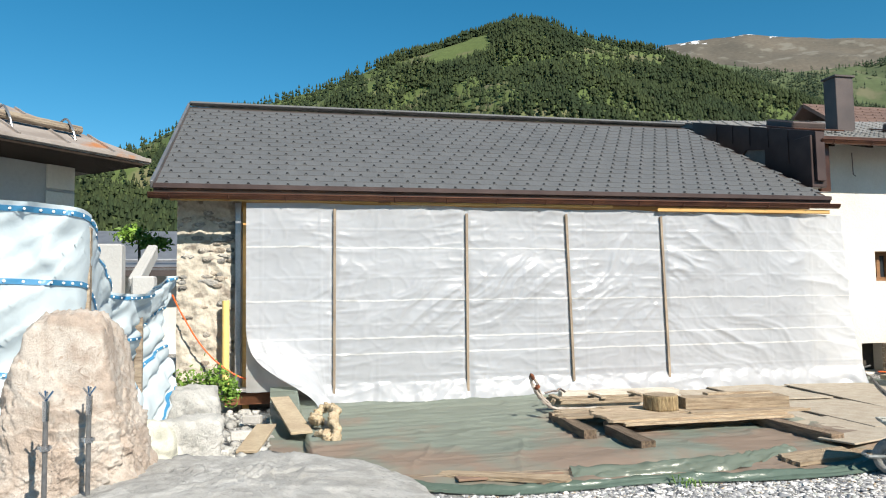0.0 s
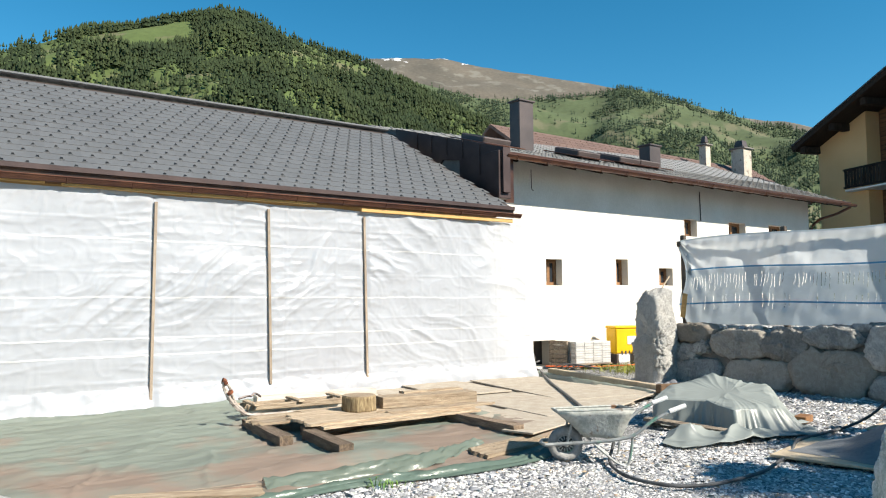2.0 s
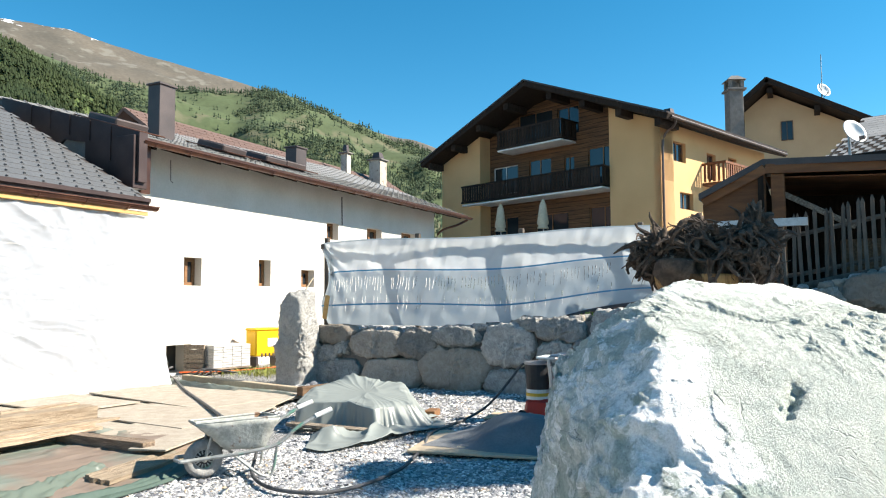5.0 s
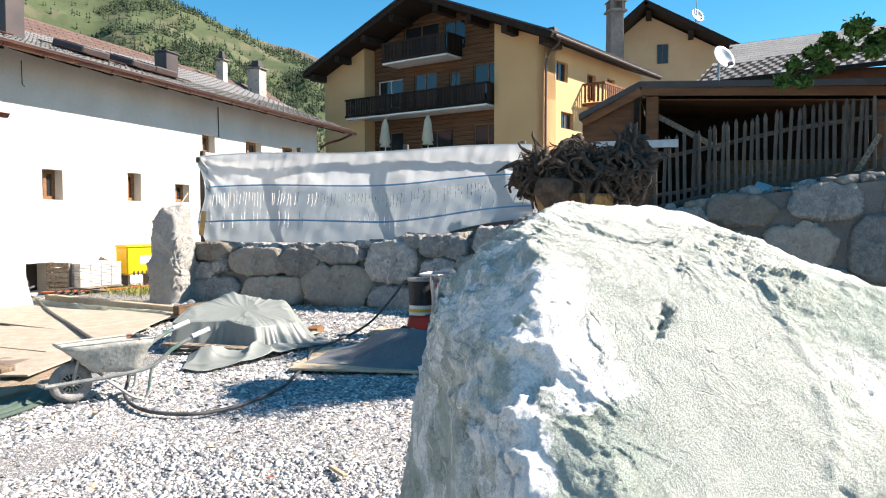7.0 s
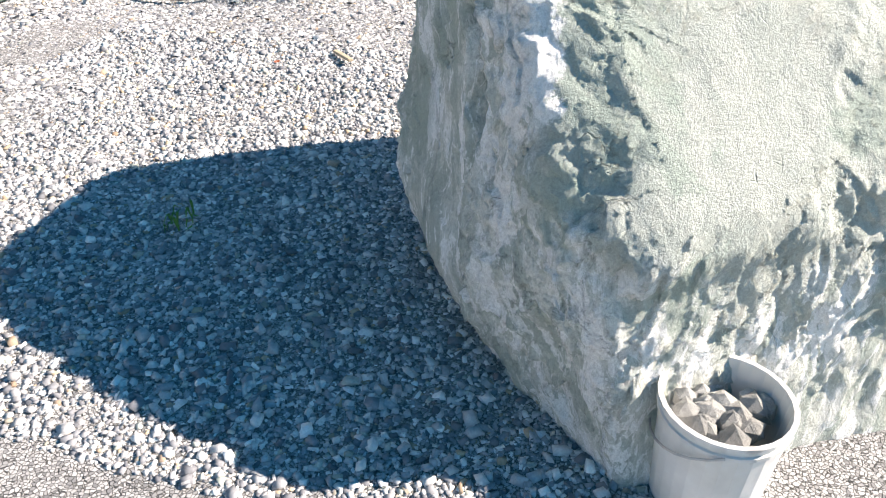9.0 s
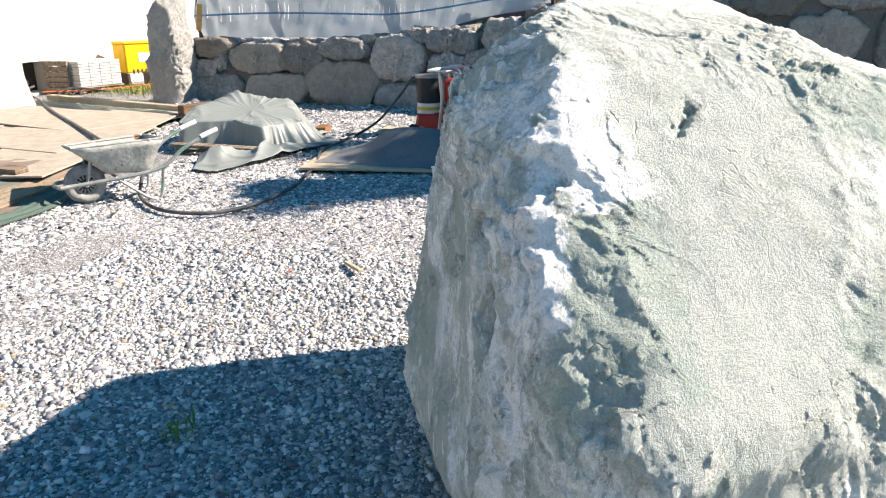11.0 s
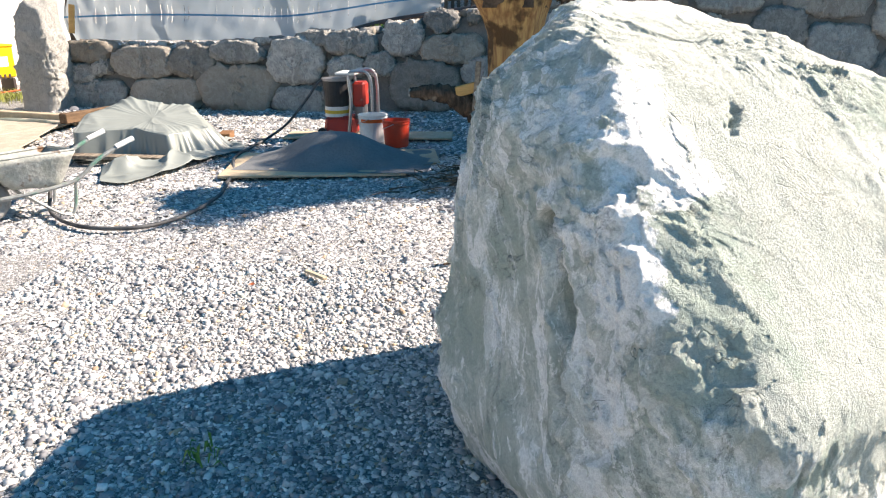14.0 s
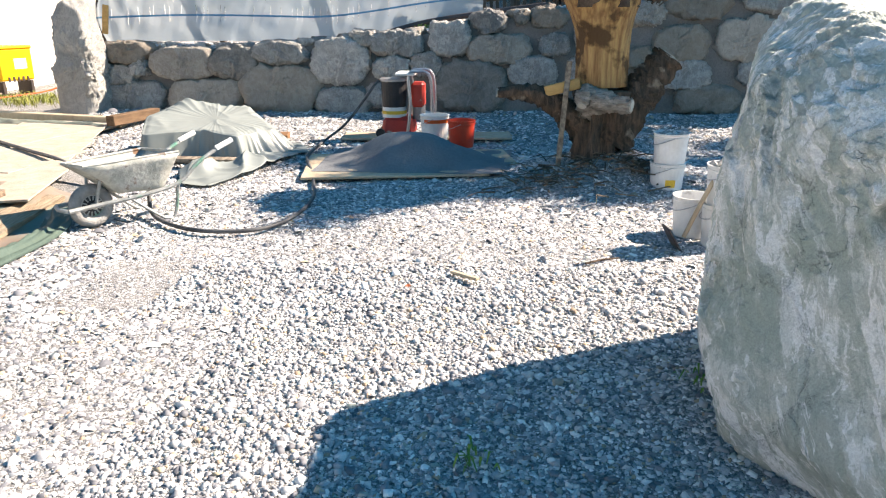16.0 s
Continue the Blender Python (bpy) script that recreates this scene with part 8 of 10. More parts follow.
def deck_tarp():
    t = thing("green_tarp", "thin green tarp spread in folds over the deck", "tarp")

    def shape(u, v):
        x = -0.62 + 6.6 * u
        y0 = deck_front(x) - 0.12 - float(np.interp(x, [3.4, 4.3, 5.3, 6.0], [0, 0.36, 0.40, 0.12])) if x > -0.2 else 7.0 + 1.2 * (-0.2 - x)
        y1 = 11.0 - 0.06 * x - (2.2 * smooth01((x - 3.6) / 2.4))
        y = y0 + (y1 - y0) * v
        n = noise.fractal(Vector((x * 0.7 - y * 0.25, y * 1.1 + x * 0.3, 2)), 1, 2, 4)
        ridge = abs(noise.noise(Vector((x * 0.6 + y * 0.3 + 0.5 * n, y * 2.6 - x * 0.5, 6))))
        cr = (1 - min(1, abs(noise.noise(Vector((x * 1.1 - y * 0.5, y * 2.2 + x * 0.9 + 0.6 * n, 13)))) * 6)) ** 2
        z = 0.122 + 0.025 * max(n, -0.3) + 0.06 * max(0.16 - ridge, 0) + 0.014 * cr
        # long pleats that fan out from the far corner, and the sharp lines in which it was folded
        pl = noise.noise(Vector((x * 0.25 + 0.3 * n, y * 3.4 - x * 0.55 + 0.3 * n, 4)))
        z += smooth01((y - 6.3) / 1.2) * (0.030 * ridge_line(pl, 2.4) + 0.010 * noise.noise(Vector((x * 0.5, y * 8 - x * 1.1, 14))))
        for fy, wob in ((7.26, 0.0), (6.25, 1.0)):
            z += 0.016 * math.exp(-((y - fy + 0.03 * (x - 1.5) - 0.02 * math.sin(x * 3 + wob)) / 0.022) ** 2) * smooth01((2.95 - x) / 0.2)
        for fx in (1.95, 0.9):
            z += 0.016 * math.exp(-((x - fx - 0.38 * (y - 6.4) - 0.02 * math.sin(y * 7)) / 0.024) ** 2) * smooth01((7.1 - y) / 0.3)
        edge = smooth01((0.14 - v) / 0.14)
        z = z * (1 - edge) + (0.03 + 0.05 * abs(noise.noise(Vector((x * 3, v * 9, 1))))) * edge
        z += 0.05 * math.exp(-((v - 0.10) / 0.03) ** 2) * (0.5 + 0.5 * math.sin(x * 2.2 + 1))
        if x < -0.2:
            z = 0.04 + 0.35 * smooth01((y - 8.4) / 2.2) * smooth01((x + 1.3) / 0.5) + 0.05 * abs(n)
        return (x, y, z)
    grid_sheet("sheet", 230, 190, shape, M["green_tarp"], t)
    # the hem: a dark doubled strip on the gravel, a crumpled roll over the pit's near side, a strip by the edging beam
    for k, pts in enumerate((((0.30, 5.85, 0.05), (0.8, 5.50, 0.05), (1.54, 5.17, 0.05), (2.5, 5.18, 0.055), (3.55, 5.06, 0.055), (4.6, 5.02, 0.05), (5.4, 5.35, 0.05), (5.95, 5.9, 0.06)),
                             ((10.2, 10.7, 0.11), (9.9, 9.5, 0.11), (9.62, 8.2, 0.11), (9.38, 7.15, 0.11)),
                             ((2.1, 5.50, 0.09), (2.9, 5.42, 0.10), (3.5, 5.42, 0.11), (4.1, 5.52, 0.12), (4.6, 5.66, 0.12)))):
        p = curve_pts(pts, 14)

        def roll(u, v, p=p, k=k):
            i = min(int(u * (len(p) - 1)), len(p) - 2)
            f = u * (len(p) - 1) - i
            c = p[i].lerp(p[i + 1], f)
            d = (p[i + 1] - p[i]).normalized()
            s = Vector((-d.y, d.x, 0))
            w = (v - 0.5) * ((0.24, 0.30, 0.26)[k] + (0.06, 0.12, 0.05)[k] * math.sin(u * 11 + k) + 0.10 * noise.noise(Vector((u * 9, v * 2, 3))))
            cr = (1 - min(1, abs(noise.noise(Vector((u * 5 + v * 0.8, v * 5.5 - u * 3, k)))) * 4)) ** 2 * (0.7, 0.5, 0.6)[k]
            z = (0.01, 0.04, 0.025)[k] * math.cos((v - 0.5) * 5.5) + 0.045 * cr + 0.03 * abs(noise.noise(Vector((u * 9, v * 4, k))))
            q = c + s * w
            return (q.x, q.y, max(q.z + z - 0.05 * abs(v - 0.5) * 2, 0.03))
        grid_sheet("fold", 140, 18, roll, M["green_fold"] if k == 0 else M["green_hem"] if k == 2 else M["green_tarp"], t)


deck_tarp()


M["wood_beam"] = mat("old_beam_timber", (0.17, 0.105, 0.06), (0.10, 0.06, 0.035), 4, 0.85, 0.4, 28, stretch=(1, 5, 5))


def ragged_plank(length, width, thick, seed, fray=0.10, hollow=0.0):
    """A riven plank: wavy edges, split and splintered ends, slightly cupped."""
    bm = bmesh.new()
    nx, ny = 26, 7
    rows = {}
    for top in (0, 1):
        for j in range(ny + 1):
            fy = j / ny - 0.5
            ends = [fray * (noise.noise(Vector((j * 1.7, seed, e))) + 0.6 * noise.noise(Vector((j * 5.3, seed, e + 4)))) for e in (0, 9)]
            for i in range(nx + 1):
                fx = i / nx
                x = -length / 2 + ends[0] + fx * (length + ends[1] - ends[0])
                edge_w = 1 + 0.10 * noise.noise(Vector((x * 1.3, seed, 2 + (fy > 0)))) + 0.05 * noise.noise(Vector((x * 5, seed, 7)))
                z = thick * (top - 0.5) + 0.007 * noise.noise(Vector((x * 2, fy * 3, seed))) - hollow * (1 - 4 * fy * fy) * top
                z += 0.006 * top * ridge_line(noise.noise(Vector((x * 0.8, fy * 9, seed + 3))), 5)
                rows[top, j, i] = bm.verts.new((x, fy * width * edge_w, z))
    for j in range(ny):
        for i in range(nx):
            bm.faces.new((rows[1, j, i], rows[1, j, i + 1], rows[1, j + 1, i + 1], rows[1, j + 1, i]))
            bm.faces.new((rows[0, j + 1, i], rows[0, j + 1, i + 1], rows[0, j, i + 1], rows[0, j, i]))
    for i in range(nx):
        bm.faces.new((rows[0, 0, i], rows[0, 0, i + 1], rows[1, 0, i + 1], rows[1, 0, i]))
        bm.faces.new((rows[1, ny, i], rows[1, ny, i + 1], rows[0, ny, i + 1], rows[0, ny, i]))
    for j in range(ny):
        bm.faces.new((rows[1, j, 0], rows[1, j + 1, 0], rows[0, j + 1, 0], rows[0, j, 0]))
        bm.faces.new((rows[0, j, nx], rows[0, j + 1, nx], rows[1, j + 1, nx], rows[1, j, nx]))
    return bm


def planks_and_sledge():
    grp = "old timbers on the deck"
    # squared bearers under the planks
    for a, b, z, lab in (((3.14, 5.93), (3.22, 6.95), 0.175, "short dark squared timber bearer lying on the deck"), ((2.86, 6.72), (2.98, 8.1), 0.172, "old dark squared timber bearer under the planks"),
                         ((5.19, 5.68), (5.24, 7.9), 0.175, "long grey squared timber bearer lying on the deck")):
        a, b = Vector((*a, 0)), Vector((*b, 0))
        e = b - a
        o = link("timber_bearer", ragged_plank(e.length, 0.15, 0.105, a.x, 0.02), M["wood_dark_grey"])
        o.matrix_basis = pose((a.x + b.x) / 2, (a.y + b.y) / 2, z, 0, 0, math.degrees(math.atan2(e.y, e.x)))
        tagged(o, lab, "timber", grp)
    # added cross timber, dark and recessed, to make the black shade under the planks
    o = link("timber_bearer", ragged_plank(2.0, 0.14, 0.105, 33, 0.02), M["wood_dark_grey"])
    o.matrix_basis = pose(4.25, 7.12, 0.175, 0, 0, -2)
    tagged(o, "added dark cross timber that fills the shade under the planks", "timber", grp)
    # planks across them, the widest in front
    for i, (cx, cy, l_, w, z, rz, tilt) in enumerate(((4.38, 7.10, 2.25, 0.40, 0.262, -2.0, 0), (4.45, 6.98, 2.15, 0.34, 0.236, -1.0, 0), (4.55, 7.48, 2.55, 0.42, 0.264, -3.5, 0.8), (4.75, 7.82, 2.3, 0.34, 0.258, -4.5, 0),
                                                     (3.32, 7.62, 0.85, 0.30, 0.240, -3.0, 0), (3.45, 7.95, 1.0, 0.26, 0.245, 1.0, 0), (5.05, 7.05, 1.5, 0.20, 0.286, -6.0, 0))):
        o = link("plank", ragged_plank(l_, w, 0.028, i * 3.1 + 1, 0.13), M["wood_warm"])
        o.matrix_basis = pose(cx, cy, z, tilt, 0, rz)
        tagged(o, "weathered warm brown split plank lying across the bearers", "plank", grp)
    o = link("beam", ragged_plank(1.35, 0.28, 0.135, 41, 0.03), M["wood_warm"])
    o.matrix_basis = pose(5.16, 7.45, 0.35, 0, 0, -9)
    tagged(o, "old hewn beam with a hollow end lying on the planks", "beam", grp)
    o = link("plank", ragged_plank(0.9, 0.16, 0.03, 47, 0.06), M["wood_warm"])
    o.matrix_basis = pose(5.35, 7.62, 0.425, 0, 0, -5)
    tagged(o, "short weathered board lying on the hewn beam", "plank", grp)
    # log slice
    l = thing("log_slice", "short round of a log with bark standing on the planks", "log", (4.20, 7.55, 0.277))
    bm = bmesh.new()
    trunk_ring(bm, [(0, 0, 0.026 * k) for k in range(8)], [0.215] * 8, 26, 2, 0.10)
    part("bark_ring", bm, M["log_bark"], l, "", True)
    part("top_face", cyl(bmesh.new(), (0, 0, 0.178), (0, 0, 0.189), 0.20, seg=26), M["wood_warm"], l)
    # hay sledge: mortised side rails, a horn made of two thin bent strips, short cross bars
    s = thing("sledge", "old grey wooden hay sledge with a thin bent runner horn", "sledge")
    for k, (d0, d1, r0) in enumerate(((0.0, 0.0, 0.026), (0.05, 0.035, 0.020))):
        bm = bmesh.new()
        pts = curve_pts([(2.665 + d0, 8.10 + 0.04 * k, 0.70 - 0.03 * k), (2.69 + d0 * 1.4, 8.10, 0.60), (2.76 + d1, 8.09, 0.46), (2.86 + d1, 8.08, 0.35), (2.98, 8.07, 0.275), (3.3, 8.07, 0.255), (3.7, 8.06, 0.25)], 6)
        tube(bm, pts, [r0 * (0.75 + 0.25 * min(1, q / 12)) for q in range(len(pts))], 6, 0.3, 2 + k)
        part("runner", bm, M["wood_sledge"], s, "thin grey bent runner")
    part("iron_tip", tube(bmesh.new(), curve_pts([(2.655, 8.08, 0.715), (2.685, 8.08, 0.70), (2.70, 8.08, 0.66)], 4), 0.026, 7), M["rust"], s, "rusty iron tip of the runner")
    part("iron_band", cyl(bmesh.new(), (2.735, 8.08, 0.575), (2.755, 8.08, 0.545), 0.042, seg=9), M["rust"], s, "rusty iron band round the horn")
    for y, z, l_ in ((8.38, 0.30, 1.45), (8.78, 0.28, 1.5)):
        rail = part("rail", box(bmesh.new(), (l_, 0.07, 0.075), (3.1 + l_ / 2, y, z), (0, 0, -6), bevel=0.01), M["wood_warm"], s)
        # mortises are solid dark blocks: the shade of the holes is their colour
        for k in range(5):
            part("mortise", box(bmesh.new(), (0.055, 0.02, 0.03), (3.3 + k * 0.24, y - 0.026 + 0.10 - (3.3 + k * 0.24 - 3.1) * 0.105 - 0.02, z + 0.012), (0, 0, -6)), M["dark_inside"], rail)
    for x in (3.2, 3.8, 4.4):
        part("crossbar", box(bmesh.new(), (0.08, 0.5, 0.03), (x, 8.56, 0.345), (0, 0, -4), bevel=0.006), M["wood_warm"], s)
    part("iron_hook", tube(bmesh.new(), curve_pts([(3.50, 8.98, 0.36), (3.42, 8.98, 0.41), (3.36, 8.97, 0.38), (3.30, 8.96, 0.385), (3.18, 8.95, 0.36)], 4), 0.015, 6), M["darkmetal"], s)
    for i, (x, y, l_, w, t_, z, rz) in enumerate(((4.40, 9.12, 1.75, 0.22, 0.10, 0.33, -9), (4.5, 9.35, 1.9, 0.25, 0.05, 0.245, -6), (4.2, 8.95, 1.7, 0.25, 0.05, 0.225, -8))):
        o = link("plank", ragged_plank(l_, w, t_, 60 + i, 0.05), M["wood_bleached"])
        o.matrix_basis = pose(x, y, z - 0.05 if i else z - 0.04, 0, 0, rz)
        tagged(o, "sun-bleached plank lying in a stack before the sheeted barn", "plank", grp)
    # boards showing at the front of the tarp
    for cx, cy, l_, w, z, rz in ((1.45, 5.48, 1.2, 0.12, 0.085, -27), (4.95, 5.42, 1.35, 0.26, 0.09, 10)):
        o = link("plank", ragged_plank(l_, w, 0.04, 80 + cx, 0.07), M["wood_warm"])
        o.matrix_basis = pose(cx, cy, z, 8, 0, rz)
        tagged(o, "pale brown board showing beyond the green tarp's edge", "plank", grp)
    # low edging beams towards the farmhouse
    for cx, cy, l_, rz, mt, lab in ((10.13, 8.84, 3.8, 76.6, "wood_pale", "pale squared edging beam on the ground"), (9.80, 6.88, 0.95, -14, "wood_beam", "old brown beam beside the covered stack")):
        o = link("edging_beam", box(bmesh.new(), (l_, 0.14, 0.14), (0, 0, 0), bevel=0.01), M[mt])
        o.matrix_basis = pose(cx, cy, 0.13 if mt == "wood_pale" else 0.195, 0, 0, rz)
        tagged(o, lab, "beam", "edging beams")
    # a second hose lying across the deck from the farmhouse corner
    o = link("deck_hose", tube(bmesh.new(), curve_pts([(11.5, 12.0, 0.22), (11.06, 11.77, 0.17), (10.1, 10.45, 0.15), (9.03, 9.12, 0.15), (8.1, 7.86, 0.15), (7.30, 6.80, 0.16), (6.75, 6.1, 0.17), (6.3, 5.5, 0.07)], 6), 0.022, 8), M["hose"], smooth=True)
    tagged(o, "black rubber hose lying across the chipboard deck", "hose")


M["log_bark"] = mat("log_bark", (0.36, 0.28, 0.16), (0.16, 0.11, 0.06), 16, 0.95, 0.8, 40, fine_amt=0.5, stretch=(3, 3, 0.5))
M["wood_sledge"] = mat("sledge_wood", (0.40, 0.36, 0.32), (0.26, 0.22, 0.19), 9, 0.85, 0.4, 30)
M["rust"] = mat("rust", (0.20, 0.065, 0.03), (0.11, 0.045, 0.028), 14, 0.9, 0.4, 40)
M["wood_warm"] = mat("warm_weathered_timber", (0.48, 0.385, 0.275), (0.29, 0.215, 0.145), 6, 0.85, 0.7, 30, stretch=(0.6, 7, 7), vary=0.22, fine_amt=0.35)
M["wood_bleached"] = mat("bleached_timber", (0.60, 0.555, 0.48), (0.47, 0.42, 0.35), 4, 0.85, 0.5, 30, stretch=(0.6, 6, 6), vary=0.15)
M["wood_dark_grey"] = mat("dark_weathered_timber", (0.25, 0.185, 0.13), (0.12, 0.088, 0.065), 5, 0.85, 0.7, 30, stretch=(0.7, 6, 6), vary=0.25, fine_amt=0.4)
planks_and_sledge()


# ---- by the farmhouse wall: paver stack, yellow box, grass ----
M["paver"] = mat("paver", (0.44, 0.43, 0.41), (0.52, 0.51, 0.49), 5, 0.9, 0.3, 40, vary=0.12)
M["yellow_paint"] = mat("yellow_paint", (0.80, 0.47, 0.01), (0.74, 0.42, 0.01), 3, 0.45, 0.05, 30, fine_amt=0.08)


def wall_corner():
    p = thing("paver_stack", "pallet of stacked grey concrete pavers by the white wall", "pavers", (12.72, 11.72, 0.02), -14)
    for x in (-0.42, 0, 0.42):
        part("pallet_block", box(bmesh.new(), (0.10, 0.75, 0.09), (x, 0, 0.05), bevel=0.005), M["wood_grey"], p)
    part("pallet_deck", box(bmesh.new(), (1.0, 0.8, 0.03), (0, 0, 0.11), bevel=0.004), M["wood_grey"], p)
    me = bpy.data.meshes.new("paver")
    bm = box(bmesh.new(), (0.235, 0.235, 0.05), (0, 0, 0), bevel=0.005)
    bm.to_mesh(me)
    bm.free()
    me.materials.append(M["paver"])
    for k in range(9):
        for i in range(4):
            for j in range(3):
                if j == 1 and 0 < i < 3:
                    continue
                o = new("paver", me)
                o.parent = p
                o.matrix_basis = pose(-0.36 + 0.24 * i, -0.25 + 0.25 * j, 0.155 + 0.056 * k, 0, 0, 0)
    g = thing("pallet", "grey wooden pallet leaning beside the pavers", "pallet", (12.10, 11.98, 0.0), 12)
    for k in range(6):
        part("slat", box(bmesh.new(), (0.05, 0.5, 0.09), (0, 0, 0.09 + 0.105 * k), bevel=0.004), M["wood_grey"], g)
    for y in (-0.2, 0.2):
        part("upright", box(bmesh.new(), (0.05, 0.05, 0.66), (0.05, y, 0.33), bevel=0.004), M["wood_grey"], g)
    y = thing("yellow_box", "bright yellow plastic grit box with a white label", "box", (14.02, 11.62, 0.27), -22)
    part("body", box(bmesh.new(), (0.72, 0.52, 0.62), (0, 0, 0.34), bevel=0.03), M["yellow_paint"], y)
    part("lid", box(bmesh.new(), (0.76, 0.56, 0.07), (0, 0, 0.67), bevel=0.03), M["yellow_paint"], y)
    part("label_plate", box(bmesh.new(), (0.26, 0.01, 0.20), (0.08, -0.264, 0.36)), M["white_paint"], y)
    for x in (-0.3, 0.3):
        part("leg", box(bmesh.new(), (0.07, 0.45, 0.32), (x, 0, -0.14), bevel=0.01), M["darkmetal"], y)
    for k in range(5):
        part("tooth", box(bmesh.new(), (0.035, 0.012, 0.10), (-0.2 + 0.1 * k, -0.266, 0.06)), M["darkmetal"], y)
    o = link("stone_ledge", box(bmesh.new(), (0.42, 0.30, 0.62), (10.55, 12.05, 0.30), bevel=0.03), M["plaster"])
    tagged(o, "low plastered ledge at the farmhouse corner", "ledge", kind="structure")
    for k in range(5):
        o = link("cable_end", tube(bmesh.new(), curve_pts([(11.2 + 0.1 * k, 11.4 - 0.1 * k, 0.08), (11.5 + 0.1 * k, 11.1, 0.22 - 0.02 * k), (12.1, 10.7 + 0.1 * k, 0.10)], 5), 0.012, 6), M["hose"])
        tagged(o, "loose dark cable at the foot of the white wall", "cable", "loose cables at the wall")
    bm = bmesh.new()
    tube(bm, curve_pts([(11.6, 11.9, 0.10), (12.6, 11.2, 0.08), (13.6, 10.6, 0.14), (14.1, 10.3, 0.32), (14.5, 10.35, 0.12), (15.0, 10.2, 0.08)], 6), 0.016, 6)
    tagged(link("orange_cable", bm, M["orange_label"]), "orange cable lying by the yellow box", "cable")
    blades("grass_patch", 12.9, 10.5, 0.02, 900, 0.5, 0.14, "patch of yellowish grass before the farmhouse", 6, 0.007, "grass_dry")
    blades("grass_patch", 11.9, 2.9, 1.36, 90, 0.18, 0.08, "grass along the top of the stone wall", 7, 0.007)


M["grass_dry"] = mat("dry_grass", (0.26, 0.26, 0.06), (0.17, 0.21, 0.05), 2, 0.85, 0.0, 20, vary=0.3, island=True)
wall_corner()
# ---- left end of the yard: tarp fence, standing stone, rocks ----
M["woven"] = sheeting("woven_tarp", (0.54, 0.63, 0.68), 0.0, 0.25, 0.4, 0.05, 0.3)


def left_tarp():
    f = thing("tarp_fence", "white woven tarp with bright blue bands hung as a site fence", "tarp")
    path = curve_pts([(-5.2, 4.35, 0), (-3.6, 4.45, 0), (-2.6, 4.75, 0), (-2.02, 5.02, 0), (-1.97, 5.8, 0), (-1.87, 6.6, 0), (-1.74, 7.3, 0), (-1.58, 8.0, 0)], 10)
    total = len(path) - 1

    def shape(u, v):
        i = min(int(u * total), total - 1)
        p = path[i].lerp(path[i + 1], u * total - i)
        back = smooth01((p.y - 5.05) / 1.3)
        top = 2.42 - 0.05 * (p.x + 1.93) * (p.x < -1.9) - 0.62 * back + 0.22 * smooth01((p.y - 6.9) / 1.0)
        bot = 0.35 - 0.2 * back + 0.55 * smooth01((p.y - 7.0) / 1.0)
        z = bot + (top - bot) * v
        n = noise.fractal(Vector((p.x * 1.2 + p.y, z * 1.3, 3)), 1, 2, 4)
        fold = abs(noise.noise(Vector((u * 5, z * 2.0 + u * 9, 5)))) + 0.35 * ridge_line(noise.noise(Vector((u * 6 + 0.4 * n, z * 4.5 - u * 14, 15))), 3)
        d = 0.07 * n + (0.12 + 0.10 * back) * fold + 0.16 * math.sin(v * math.pi) * back
        return (p.x - d * (0.2 + 0.8 * back), p.y + 0.08 * n - 0.16 * fold * (1 - back), z)
    grid_sheet("sheet", 150, 60, shape, M["woven"], f)
    for vb in (0.965, 0.715, 0.40, 0.03):
        grid_sheet("blue_band", 150, 2, lambda u, v, vb=vb: (lambda p: (p[0] + 0.007, p[1] - 0.009, p[2]))(shape(u, vb + 0.019 * v)), M["tarp_blue"], f)
    me = bpy.data.meshes.new("eyelet")
    bm = bmesh.new()
    bmesh.ops.create_cone(bm, cap_ends=True, segments=10, radius1=0.011, radius2=0.008, depth=0.006)
    bm.to_mesh(me)
    bm.free()
    me.materials.append(M["white_paint"])
    for vb in (0.965, 0.715, 0.40):
        for k in range(34):
            p, q = Vector(shape(0.30 + 0.7 * k / 34, vb + 0.0095)), Vector(shape(0.305 + 0.7 * k / 34, vb + 0.0095))
            e = new("eyelet", me)
            e.parent = f
            side = Vector((0, 0, 1)).cross(q - p).normalized() * -1
            e.matrix_basis = Matrix.Translation(p + Vector((0.007, -0.009, 0)) - side * -0.006) @ side.to_track_quat("Z", "Y").to_matrix().to_4x4()
    for x, y, z in ((-1.95, 5.10, 2.3), (-1.90, 7.2, 1.75)):
        part("post", box(bmesh.new(), (0.08, 0.08, z), (x - 0.06, y + 0.1, z / 2), bevel=0.008), M["wood_grey"], f)


left_tarp()

ob = hull_rock("standing_stone", [((0, -1, 0.06), 0.28), ((0, 1, 0), 0.26), ((1, -0.15, 0.22), 0.40), ((-1, -0.1, 0.20), 0.42), ((0.1, 0, 1), 0.92), ((0, 0, -1), 0.8), ((0.6, 0, 0.75), 0.80), ((-0.7, 0, 0.7), 0.75),
                                  ((-0.6, -0.8, 0.1), 0.42), ((0.7, -0.7, 0.1), 0.40)], (-1.82, 4.12, 0.70), M["pinkstone"], None, 7, 30, (0.045, 2.4, 0.034, 7), 21, craggy=True)
tagged(ob, "upright pinkish-brown standing stone beside the tarp fence", "standing stone")


